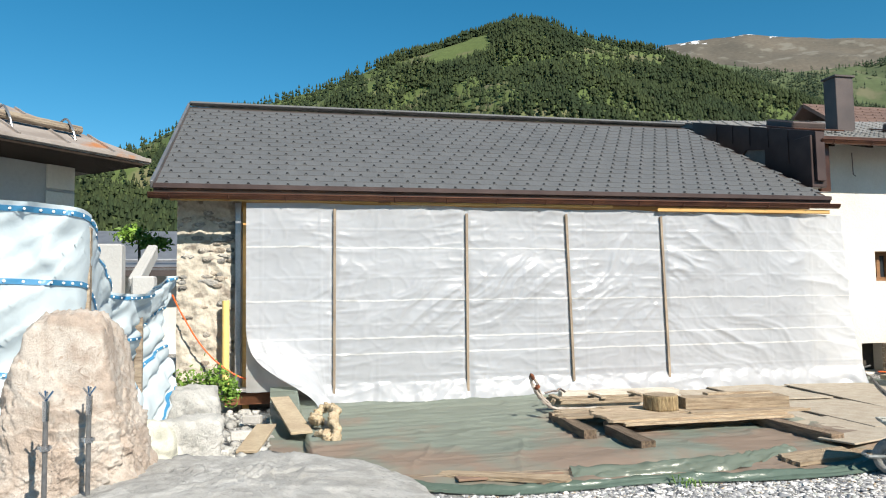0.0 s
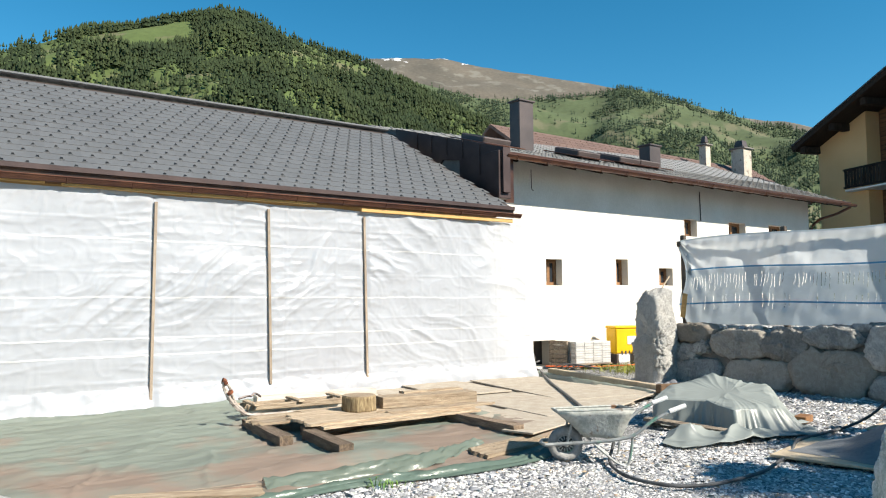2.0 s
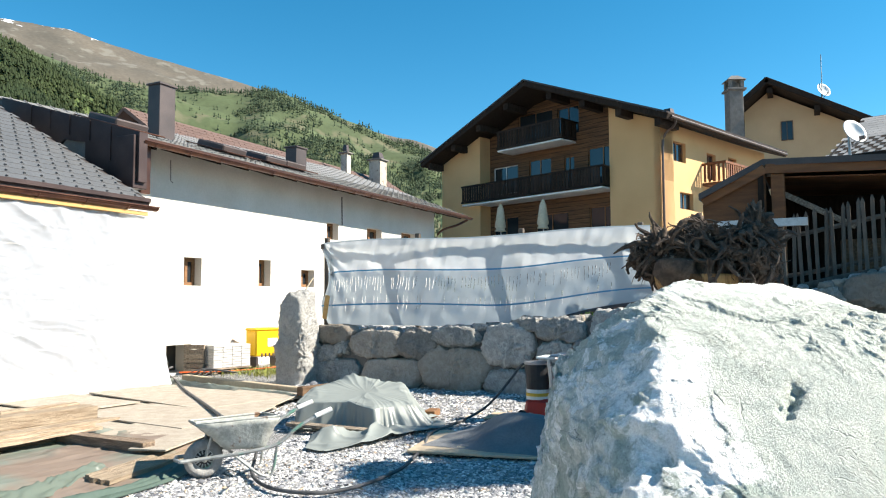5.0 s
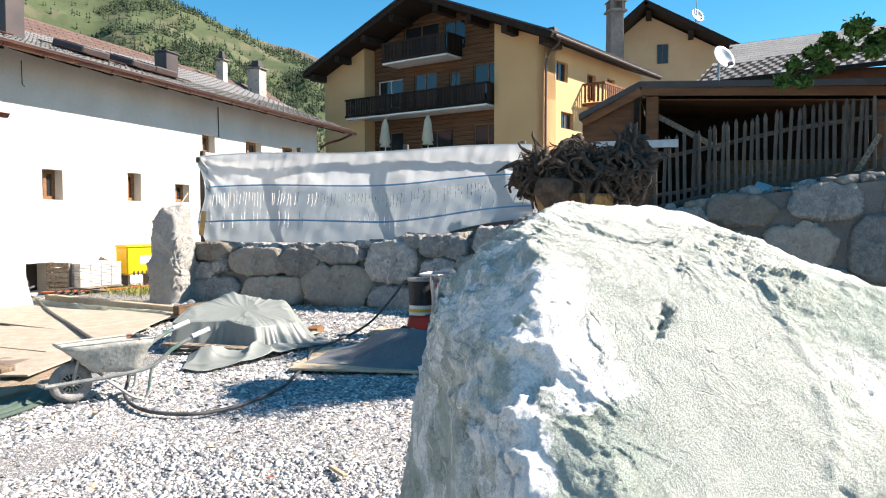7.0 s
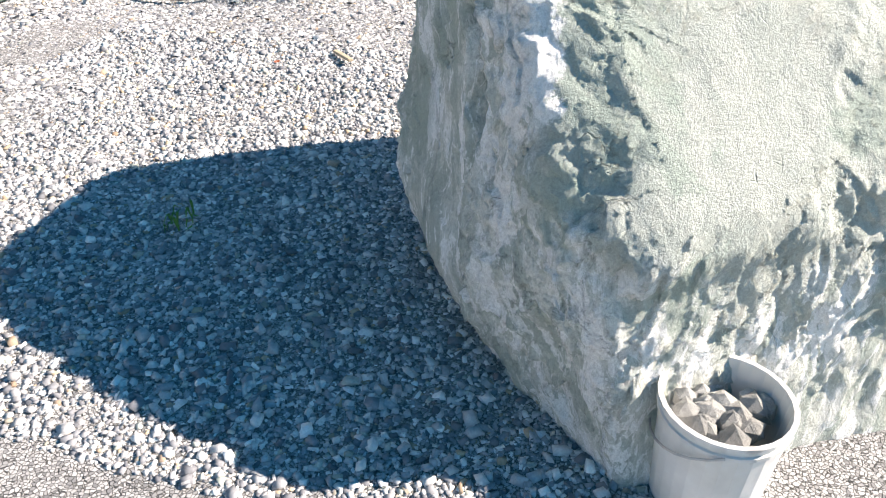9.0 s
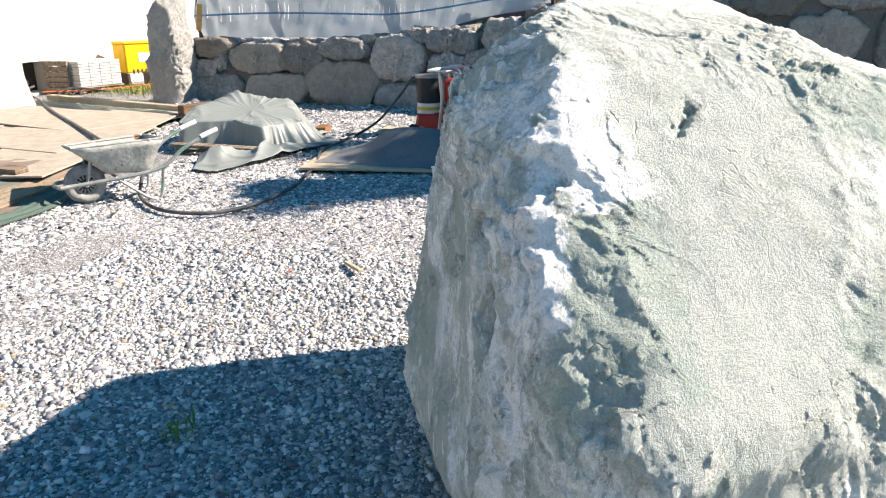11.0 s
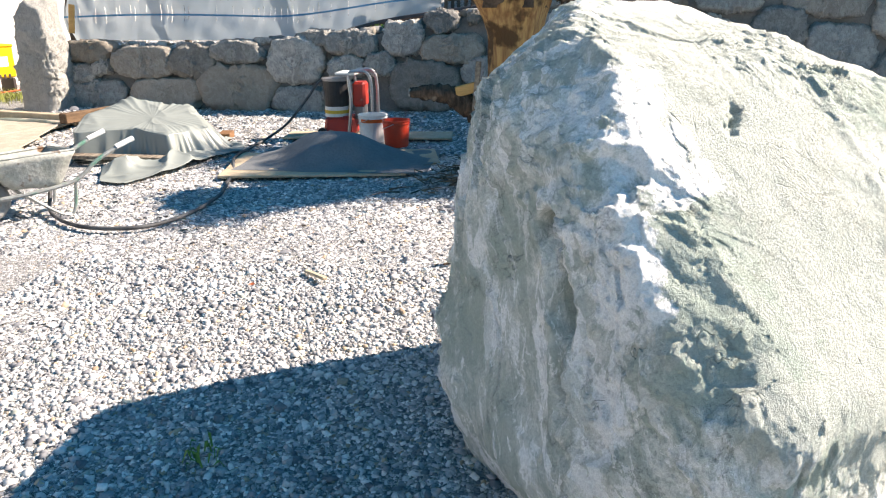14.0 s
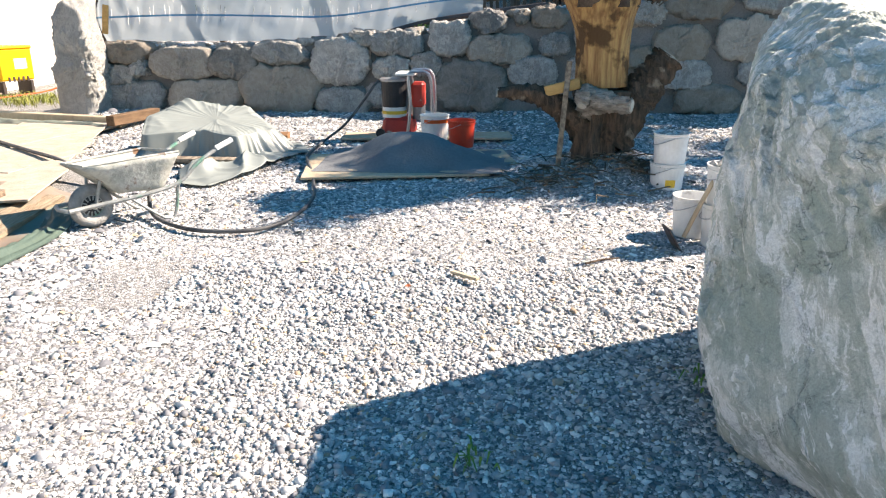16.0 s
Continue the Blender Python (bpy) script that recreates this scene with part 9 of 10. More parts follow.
def prop(x, y, zt):
    p = thing("steel_post", "slim dark steel post with a chrome clamp on top", "post", (x, y, 0), 0, "steel posts before the stone")
    part("rod", cyl(bmesh.new(), (0, 0, 0), (0, 0, zt - 0.14), 0.014, seg=10), M["post_grey"], p)
    part("sleeve", cyl(bmesh.new(), (0, 0, zt - 0.16), (0, 0, zt - 0.05), 0.017, 0.020, 10), M["chrome"], p, "chrome sleeve")
    part("ring_clamp", cyl(bmesh.new(), (0, 0, zt - 0.32), (0, 0, zt - 0.29), 0.026, seg=12), M["chrome"], p)
    bm = bmesh.new()
    for k in range(4):
        a = k * math.pi / 2 + 0.4
        tube(bm, [(0, 0, zt - 0.05), (0.035 * math.cos(a), 0.035 * math.sin(a), zt)], 0.006, 5)
    part("claw", bm, M["chrome"], p)
    bm = bmesh.new()
    box(bm, (0.07, 0.02, 0.02), (0, 0, zt - 0.30))
    part("wing_screw", bm, M["chrome"], p)


M["post_grey"] = mat("post_grey", (0.16, 0.16, 0.165), (0.22, 0.22, 0.22), 10, 0.4, 0.05, 40, metal=0.6)
M["chrome"] = mat("chrome", (0.75, 0.76, 0.78), (0.65, 0.66, 0.68), 10, 0.15, 0.0, 40, metal=1.0)
prop(-1.79, 3.42, 1.22)
prop(-1.63, 3.68, 1.21)

M["palestone"] = rock_mat("pale_slab_stone", (0.44, 0.435, 0.415), (0.60, 0.595, 0.575), (0.28, 0.285, 0.275), 3.6, 0.5, bump=0.6)
# flat pale slab in front, rocks behind it
ob = hull_rock("flat_rock", [((0, -0.06, 1), 0.30), ((0.18, 0, 1), 0.36), ((-0.20, 0, 1), 0.42), ((1, 0.2, 0.1), 1.12), ((-1, 0, 0.2), 1.25), ((0, 1, 0.15), 0.62), ((0, -1, 0.2), 0.75), ((0, 0, -1), 0.45), ((0.7, 0.7, 0.1), 1.05),
                             ((-0.6, -0.7, 0.1), 1.1)], (-0.75, 3.85, 0.33), M["palestone"], None, 6, 16, (0.045, 1.8, 0.032, 7), 31, craggy=True)
tagged(ob, "large flat pale grey rock slab beside the deck", "rock")
for i, (at, size, mt, lab, seed) in enumerate((((-1.46, 8.0, 0.28), (0.26, 0.28, 0.46), "greystone", "pale upright boulder beside a green bush", 46), ((-1.88, 7.05, 0.15), (0.34, 0.30, 0.40), "lichen", "pale rock with yellowish lichen", 42),
                                               ((-1.42, 7.20, 0.14), (0.32, 0.24, 0.36), "greystone", "cracked grey rock block", 43), ((-2.05, 7.3, 0.1), (0.3, 0.3, 0.3), "lichen", "rounded pale rock under the tarp", 44))):
    if mt == "lichen" and "lichen" not in M:
        M["lichen"] = rock_mat("lichen_stone", (0.38, 0.38, 0.33), (0.50, 0.50, 0.43), (0.24, 0.26, 0.17), 3.0, 0.5)
    o = rock("rock", at, size, M[mt], None, 5, seed, rough=(0.05, 2.6, 0.03, 9), sharp=22, craggy=True)
    tagged(o, lab, "rock", "rocks at the tarp fence")

# broken stones between rocks and barn
rnd = random.Random(17)
rub = new("rubble_heap")
tagged(rub, "spread of broken pale stones before the barn corner", "rubble")
for i in range(340):
    x, y = rnd.uniform(-1.3, -0.25), rnd.uniform(7.2, 10.9)
    if x > -0.6 and y < 8.6:
        continue
    s = rnd.uniform(0.02, 0.085)
    o = rock("broken_stone", (x, y, ground_z(x, y) + s * 0.4), (s, s * rnd.uniform(0.6, 1), s * rnd.uniform(0.4, 0.7)), M["greystone"], rub, 1, 500 + i)
    o.matrix_basis = pose(x, y, ground_z(x, y) + s * 0.4, rnd.uniform(-20, 20), rnd.uniform(-20, 20), rnd.uniform(0, 360))
for x, y, rz in ((-0.95, 8.2, 5), (-0.85, 9.4, -20)):
    o = link("concrete_block", box(bmesh.new(), (0.24, 0.12, 0.10), (0, 0, 0.05), bevel=0.006), M["paver"])
    o.matrix_basis = pose(x, y, 0.08, 0, 0, rz)
    tagged(o, "small pale concrete block among the rubble", "block")
for (x0, y0, z0), (x1, y1, z1), w, lab in (((-0.49, 9.66, 0.37), (-0.25, 7.95, 0.16), 0.26, "weathered plank sloping over the green tarp"), ((-0.66, 8.4, 0.20), (-0.86, 7.4, 0.08), 0.24, "pale plank lying on the tarp edge")):
    a, b = Vector((x0, y0, z0)), Vector((x1, y1, z1))
    e = b - a
    o = link("plank", box(bmesh.new(), (e.length, w, 0.035), (0, 0, 0), bevel=0.005), M["wood_pale"])
    o.matrix_basis = Matrix.Translation((a + b) / 2) @ e.to_track_quat("X", "Z").to_matrix().to_4x4()
    tagged(o, lab, "plank", "planks at the tarp edge")


# roll of natural wool insulation
def wool():
    w = thing("wool_roll", "crumpled roll of cream insulation wool on the tarp", "wool roll")
    for k, pts in enumerate((((-0.08, 8.55, 0.24), (0.08, 8.60, 0.36), (0.18, 8.35, 0.34), (0.12, 8.05, 0.28), (0.14, 7.75, 0.20), (0.10, 7.45, 0.13)), ((-0.08, 8.5, 0.22), (-0.10, 8.2, 0.28), (0.0, 8.1, 0.25)),
                             ((-0.05, 7.75, 0.14), (0.0, 7.6, 0.18), (0.06, 7.5, 0.12)))):
        bm = bmesh.new()
        p = curve_pts(pts, 10)
        tube(bm, p, [0.050 + 0.014 * math.sin(i * 1.9) for i in range(len(p))], 14, 0.35, k)
        part("wool", bm, M["wool"], w, "", True)


M["wool"] = mat("wool", (0.44, 0.34, 0.22), (0.54, 0.45, 0.32), 14, 1.0, 1.0, 60, fine_amt=0.4)
wool()

# bush
M["bush_leaf"] = mat("bush_leaf", (0.10, 0.20, 0.03), (0.17, 0.29, 0.05), 4, 0.6, 0.0, 20, vary=0.4, island=True)


def leaf_cloud(name, blobs, count, size, material, parent, seed):
    """Many small leaves filling uneven blobs (centre, radii)."""
    r = np.random.RandomState(seed)
    vs, fs = [], []
    for k in range(count):
        c, rad = blobs[r.randint(len(blobs))]
        d = r.normal(size=3)
        d /= np.linalg.norm(d)
        p = np.array(c) + d * np.array(rad) * abs(r.normal(0.62, 0.30))
        a, b = r.normal(size=3), r.normal(size=3)
        a /= np.linalg.norm(a)
        b -= a * (a @ b)
        b /= np.linalg.norm(b)
        s = size * r.uniform(0.6, 1.3)
        i = len(vs)
        vs += [tuple(p - a * s), tuple(p + b * s * 0.45), tuple(p + a * s), tuple(p - b * s * 0.45)]
        fs += [(i, i + 1, i + 2, i + 3)]
    return pydata(name, vs, fs, material, parent)


bush = thing("bush", "fresh green leafy bush beside the old wall", "bush")
leaf_cloud("leaves", [((-1.65, 9.2, 0.62), (0.30, 0.3, 0.30)), ((-1.35, 9.1, 0.70), (0.22, 0.25, 0.22)), ((-1.85, 9.3, 0.45), (0.2, 0.25, 0.35)), ((-1.15, 9.2, 0.55), (0.16, 0.2, 0.2))], 1500, 0.035, M["bush_leaf"], bush, 3)
bm = bmesh.new()
for k in range(7):
    a = k * 0.9
    tube(bm, [(-1.55, 9.2, 0.02), (-1.55 + 0.15 * math.cos(a), 9.2 + 0.15 * math.sin(a), 0.35), (-1.55 + 0.28 * math.cos(a), 9.2 + 0.25 * math.sin(a), 0.7)], [0.012, 0.009, 0.004], 5)
part("stems", bm, M["bark"], bush)

# things at the barn's left corner
o = link("yellow_pipe", cyl(bmesh.new(), (-1.30, 11.02, 0.35), (-1.30, 11.02, 1.75), 0.055, seg=16), M["pipe_yellow"] if "pipe_yellow" in M else mat("pipe_yellow", (0.78, 0.60, 0.22), (0.72, 0.54, 0.20), 4, 0.4, 0.03))
tagged(o, "cream yellow plastic pipe standing at the old wall", "pipe")
o = link("orange_cable", tube(bmesh.new(), curve_pts([(-2.1, 11.05, 1.85), (-1.95, 11.0, 1.55), (-1.65, 10.98, 1.05), (-1.30, 10.93, 0.70), (-0.95, 10.9, 0.52), (-0.5, 10.95, 0.46), (0.1, 11.0, 0.42)], 8), 0.013, 7), M["orange_label"])
tagged(o, "orange power cable hanging along the old wall", "cable")
sill = thing("door_sill", "timber sill and stone slab at the barn's corner", "sill")
part("slab", box(bmesh.new(), (1.1, 0.55, 0.05), (-0.78, 11.1, 0.36), bevel=0.008), M["paver"], sill)
part("sill_beam", box(bmesh.new(), (1.05, 0.16, 0.18), (-0.78, 11.0, 0.22), bevel=0.01), M["wood_red"], sill)
o = link("grey_post", box(bmesh.new(), (0.09, 0.12, 2.9), (-1.12, 11.1, 1.85), bevel=0.006), M["greymetal"])
tagged(o, "grey upright plank at the barn's corner", "post")


M["grey_render"] = mat("grey_render", (0.42, 0.42, 0.41), (0.36, 0.36, 0.355), 1.2, 0.95, 0.3, 25, fine_amt=0.1)


# concrete parapet behind the tarp
def parapet():
    p = thing("parapet", "pale concrete parapet with stepped posts", "parapet", kind="structure")
    part("wall_panel", box(bmesh.new(), (3.4, 0.2, 2.1), (-4.2, 8.75, 1.05), bevel=0.02), M["grey_render"], p)
    part("post", box(bmesh.new(), (0.34, 0.26, 2.45), (-2.55, 8.72, 1.22), bevel=0.02), M["grey_render"], p)
    part("coping", box(bmesh.new(), (0.14, 1.5, 0.2), (-2.25, 9.4, 2.2), (20, 0, 0), bevel=0.02), M["grey_render"], p)
    part("post", box(bmesh.new(), (0.26, 0.26, 2.05), (-2.12, 8.62, 1.02), bevel=0.02), M["grey_render"], p)


parapet()


# ---- neighbour house with the eaves in view ----
M["old_roof"] = mat("old_metal_roof", (0.22, 0.19, 0.17), (0.30, 0.27, 0.25), 1.2, 0.6, 0.15, 20, stretch=(1, 4, 1), spots=((0.36, 0.15, 0.06), 1.3, 0.56))


def left_house():
    """Local x runs along the eaves away to the roof's corner at the origin, y back into the house."""
    h = thing("neighbour_house", "grey rendered house with a rust-streaked metal roof", "house", (-2.22, 9.56, 0), 47.2)
    WY, X1 = 0.90, -0.50
    holes = [(-2.55, -1.72, 2.45, 3.62)]
    wall_with_holes("wall", -12, X1, 0, 3.95, WY, WY + 0.35, holes, M["grey_render"], h)
    window_set(h, *holes[0], WY, M["wood_new"], 0.12, 2)
    part("side_wall", box(bmesh.new(), (0.35, 6, 3.95), (X1 - 0.18, WY + 3.36, 1.975)), M["grey_render"], h)
    for z, dz in ((2.55, 0.44), (3.02, 0.40), (3.45, 0.38)):
        part("quoin", box(bmesh.new(), (0.40, 0.03, dz), (X1 - 0.21, WY - 0.012, z), bevel=0.01), M["plaster"], h, "white painted corner block")
    part("cornice", box(bmesh.new(), (11, 0.14, 0.12), (X1 - 5.45, WY - 0.07, 3.72), bevel=0.02), M["grey_render"], h)
    part("window_surround", box(bmesh.new(), (0.14, 0.03, 1.42), (-1.63, WY - 0.012, 3.04), bevel=0.006), M["plaster"], h)
    roof = new("roof")
    roof.parent = h
    sl = math.tan(radians(27.4))

    def slab(name, quad, material, label=""):
        bm = bmesh.new()
        lo = [bm.verts.new((x, y, z - 0.07)) for x, y, z in quad]
        up = [bm.verts.new(q) for q in quad]
        bm.faces.new(up)
        bm.faces.new(lo[::-1])
        k = len(quad)
        for i in range(k):
            bm.faces.new((lo[i], lo[(i + 1) % k], up[(i + 1) % k], up[i]))
        bmesh.ops.recalc_face_normals(bm, faces=bm.faces)
        return part(name, bm, material, roof, label)
    zr = lambda y: 3.68 + sl * y
    front = slab("roof_slope", [(0, 0, zr(0)), (-12, 0, zr(0)), (-12, 4.4, zr(4.4)), (-4.33, 4.4, zr(4.4))], M["old_roof"], "weathered sheet roof with rust streaks")
    slab("hip_slope", [(0, 0, zr(0)), (-4.33, 4.4, zr(4.4)), (0, 8.8, zr(0))], M["old_roof"])
    for k in range(14):
        x = -0.55 - 0.62 * k
        y1 = min(4.4, -x * 4.4 / 4.33)
        part("standing_seam", box(bmesh.new(), (0.025, y1 / math.cos(radians(27.4)), 0.03), (x, y1 / 2, zr(y1 / 2) + 0.014), (27.4, 0, 0)), M["old_roof"], front)
    part("fascia", box(bmesh.new(), (12.0, 0.03, 0.055), (-6.0, -0.02, 3.655), bevel=0.006), M["old_roof"], roof, "flaking white fascia board")
    part("snow_log", cyl(bmesh.new(), (-12, 0.42, zr(0.42) + 0.09), (-0.75, 0.42, zr(0.42) + 0.09), 0.075, 0.055, 12), M["wood_grey"], roof, "round timber snow guard")
    for x in (-5.2, -3.9, -2.7, -1.75, -0.95):
        part("guard_hook", tube(bmesh.new(), curve_pts([(x, 0.22, zr(0.22)), (x, 0.29, zr(0.3) + 0.12), (x, 0.42, zr(0.42) + 0.20), (x, 0.55, zr(0.55) + 0.1)], 4), 0.014, 6), M["steel"], roof)
    part("soffit", box(bmesh.new(), (11.9, 1.1, 0.03), (-6.05, 0.55, 3.585), bevel=0.004), M["wood_dark"], roof)


left_house()
far = thing("grey_house", "distant house with a grey metal roof between the walls", "house")
part("wall", box(bmesh.new(), (5.0, 6, 3.0), (-5.2, 29.5, 1.5)), M["plaster"], far)
part("roof", box(bmesh.new(), (6.2, 5.0, 0.12), (-5.4, 27.6, 3.75), (20, 0, 0)), M["greymetal"], far)
part("snow_rail", cyl(bmesh.new(), (-8, 25.6, 3.25), (-2.6, 25.6, 3.25), 0.05, seg=6), M["steel"], far)
part("fascia", box(bmesh.new(), (6.2, 0.1, 0.3), (-5.4, 25.3, 2.85)), M["darkmetal"], far)
bush2 = thing("small_tree", "small leafy treetop behind the parapet", "tree")
leaf_cloud("crown", [((-2.9, 12.3, 2.9), (0.35, 0.3, 0.18)), ((-2.55, 12.3, 2.75), (0.3, 0.3, 0.16))], 700, 0.05, M["bush_leaf"], bush2, 8)
part("trunk", tube(bmesh.new(), [(-2.8, 12.3, 0), (-2.75, 12.3, 1.4), (-2.8, 12.3, 2.8)], [0.05, 0.04, 0.02], 7), M["bark"], bush2)
# ---- up on the terrace: open shed, houses, dishes, tree ----
def shed():
    s = thing("open_shed", "brown timber carport with a shallow dark roof", "shed")
    # roof plane: fascia line falls gently away from the gable corner
    roof = new("roof")
    roof.parent = s
    bm = bmesh.new()
    quad = [(17.6, 0.55, 4.72), (17.2, -9.5, 4.25), (23.5, -9.5, 4.6), (23.5, 0.55, 5.0)]
    lo = [bm.verts.new((x, y, z - 0.12)) for x, y, z in quad]
    up = [bm.verts.new((x, y, z + 0.02)) for x, y, z in quad]
    bm.faces.new(up)
    bm.faces.new(lo[::-1])
    for i in range(4):
        bm.faces.new((lo[i], lo[(i + 1) % 4], up[(i + 1) % 4], up[i]))
    bmesh.ops.recalc_face_normals(bm, faces=bm.faces)
    part("roof_sheet", bm, M["darkmetal"], roof)
    bm = bmesh.new()
    quad = [(17.6, 0.55, 4.72), (23.5, 0.55, 5.0), (23.5, 2.1, 4.3), (17.4, 1.9, 4.0)]
    lo = [bm.verts.new((x, y, z - 0.12)) for x, y, z in quad]
    up = [bm.verts.new((x, y, z + 0.02)) for x, y, z in quad]
    bm.faces.new(up)
    bm.faces.new(lo[::-1])
    for i in range(4):
        bm.faces.new((lo[i], lo[(i + 1) % 4], up[(i + 1) % 4], up[i]))
    bmesh.ops.recalc_face_normals(bm, faces=bm.faces)
    part("roof_sheet", bm, M["darkmetal"], roof)
    for (y0, z0), (y1, z1) in (((0.5, 4.52), (-9.5, 4.06)), ((0.5, 4.52), (1.85, 3.85))):
        e = math.hypot(y1 - y0, z1 - z0)
        part("barge_board", box(bmesh.new(), (0.06, e, 0.22), (17.62, (y0 + y1) / 2, (z0 + z1) / 2), (math.degrees(math.atan2(z1 - z0, y1 - y0)) if y1 > y0 else math.degrees(math.atan2(z0 - z1, y0 - y1)), 0, 0), bevel=0.01), M["wood_shed"], roof, "orange-brown timber barge board")
    for k in range(9):
        part("ceiling_board", box(bmesh.new(), (0.45, 10.0, 0.03), (18.1 + 0.6 * k, -4.5, 4.13 + 0.03 * k), (2.6, 0, 0)), M["wood_shed"], roof)
    bm = bmesh.new()
    tri = [(17.72, 0.5, 4.45), (17.72, 1.85, 3.80), (17.72, 1.85, 2.2), (17.72, 0.5, 2.2)]
    fr = [bm.verts.new(q) for q in tri]
    bk = [bm.verts.new((q[0] + 0.06, q[1], q[2])) for q in tri]
    bm.faces.new(fr)
    bm.faces.new(bk[::-1])
    for i in range(4):
        bm.faces.new((fr[i], fr[(i + 1) % 4], bk[(i + 1) % 4], bk[i]))
    bmesh.ops.recalc_face_normals(bm, faces=bm.faces)
    part("gable_infill", bm, M["wood_shed"], s, "brown board infill under the roof slope")
    for y, z in ((0.25, 4.4), (-4.5, 4.1), (-9.0, 3.9)):
        part("post", box(bmesh.new(), (0.28, 0.28, z - 1.6), (17.8, y, (z + 1.6) / 2), bevel=0.02), M["wood_shed"], s)
    part("strut", box(bmesh.new(), (0.10, 1.6, 0.12), (17.8, -0.55, 3.55), (30, 0, 0), bevel=0.01), M["wood_grey"], s)
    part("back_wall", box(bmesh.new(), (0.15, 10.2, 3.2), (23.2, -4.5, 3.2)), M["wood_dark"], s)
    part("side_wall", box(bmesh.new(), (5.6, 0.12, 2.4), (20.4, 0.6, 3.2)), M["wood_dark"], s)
    part("low_wall", box(bmesh.new(), (0.2, 8.0, 1.0), (19.5, -5.0, 2.5), bevel=0.02), M["wood_beam"], s)


M["wood_shed"] = mat("shed_timber", (0.22, 0.095, 0.04), (0.15, 0.065, 0.03), 3, 0.7, 0.25, 30, stretch=(1, 0.4, 3), vary=0.2)
shed()


def second_house():
    h = thing("tall_house", "second ochre house with a steep gable above the shed", "house")
    x = 61.0
    bm = bmesh.new()
    quad = [(x, 3.65, 2.0), (x, -6.0, 2.0), (x, -6.0, 13.1), (x, 1.93, 17.5), (x, 3.65, 16.1)]
    a = [bm.verts.new(q) for q in quad]
    b = [bm.verts.new((q[0] + 11, q[1], q[2])) for q in quad]
    bm.faces.new(a)
    bm.faces.new(b[::-1])
    for i in range(5):
        bm.faces.new((a[i], a[(i + 1) % 5], b[(i + 1) % 5], b[i]))
    bmesh.ops.recalc_face_normals(bm, faces=bm.faces)
    part("wall", bm, M["ochre_pale"], h)
    w = window_set(h, 0, 0.85, 0, 1.5, 0, M["wood_beam"], -0.04, 2)
    w.matrix_basis = pose(x, 1.1, 13.6, 0, 0, -90)
    part("window_surround", box(bmesh.new(), (0.04, 1.2, 1.75), (x + 0.005, 0.70, 14.35)), M["wood_beam"], w)
    for y0, z0, y1, z1 in ((1.93, 17.95, -7.4, 12.7), (1.93, 17.95, 4.4, 15.85)):
        e = math.hypot(y1 - y0, z1 - z0)
        part("roof_slope", box(bmesh.new(), (14, e + 0.2, 0.42), (66.0, (y0 + y1) / 2, (z0 + z1) / 2), (math.degrees(math.atan2(z1 - z0, y1 - y0)), 0, 0), bevel=0.02), M["wood_dark"], h)
    for y, z in ((1.75, 17.2), (-1.4, 15.5), (-4.6, 13.6)):
        part("purlin", box(bmesh.new(), (1.8, 0.4, 0.42), (60.2, y, z), bevel=0.02), M["wood_dark"], h)
    c = part("chimney", box(bmesh.new(), (1.12, 1.12, 13.6), (58, 4.15, 10.3), (0, 0, 25), bevel=0.03, taper=0.92), M["mortar"], h, "tall grey chimney with a hood")
    part("chimney_hood", box(bmesh.new(), (1.38, 1.38, 0.16), (58, 4.12, 17.12), (0, 0, 25), bevel=0.02), M["mortar"], c)
    for k in range(4):
        p = pose(58, 4.12, 17.5, 0, 0, 25) @ Vector((0.42 * (1 if k in (0, 1) else -1), 0.42 * (1 if k in (1, 2) else -1), 0))
        part("chimney_leg", box(bmesh.new(), (0.26, 0.26, 0.7), p, (0, 0, 25)), M["mortar"], c)
    part("chimney_leg", box(bmesh.new(), (0.3, 0.3, 0.7), (58, 4.12, 17.5), (0, 0, 25)), M["mortar"], c)
    part("chimney_cap", box(bmesh.new(), (1.4, 1.4, 0.4), (58, 4.12, 18.02), (0, 0, 25), taper=0.35), M["mortar"], c)


M["ochre_pale"] = mat("pale_ochre", (0.54, 0.40, 0.25), (0.48, 0.355, 0.22), 0.5, 0.95, 0.2, 20, fine_amt=0.08)
second_house()


M["shingle_pale"] = mat("weathered_shingle", (0.25, 0.25, 0.245), (0.31, 0.305, 0.30), 1.5, 0.85, 0.2, 40, vary=0.12)


def roof_house():
    h = thing("shingle_house", "timber house with a pale grey shingle roof behind the shed", "house")
    part("wall", box(bmesh.new(), (6, 14, 3.2), (27.5, -8.2, 4.4)), M["wood_red"], h)
    bm = bmesh.new()
    roof = new("roof")
    roof.parent = h
    o, a, u = Vector((24.0, -0.9, 5.75)), Vector((0.0, -1.0, 0.07)), Vector((0.86, -0.28, 0.42)).normalized()
    w, l = 14.0, 4.6
    quad = [o, o + a * w, o + a * w + u * l, o + u * l]
    lo = [bm.verts.new(q - Vector((0, 0, 0.16))) for q in quad]
    up = [bm.verts.new(q - Vector((0, 0, 0.02))) for q in quad]
    bm.faces.new(up)
    bm.faces.new(lo[::-1])
    for i in range(4):
        bm.faces.new((lo[i], lo[(i + 1) % 4], up[(i + 1) % 4], up[i]))
    bmesh.ops.recalc_face_normals(bm, faces=bm.faces)
    part("roof_deck", bm, M["wood_dark"], roof)
    shingle_slope(roof, o + a * w, -a, u, w, l, 0.32, 0.30, M["shingle_pale"], knob=False, name="shingle")


roof_house()


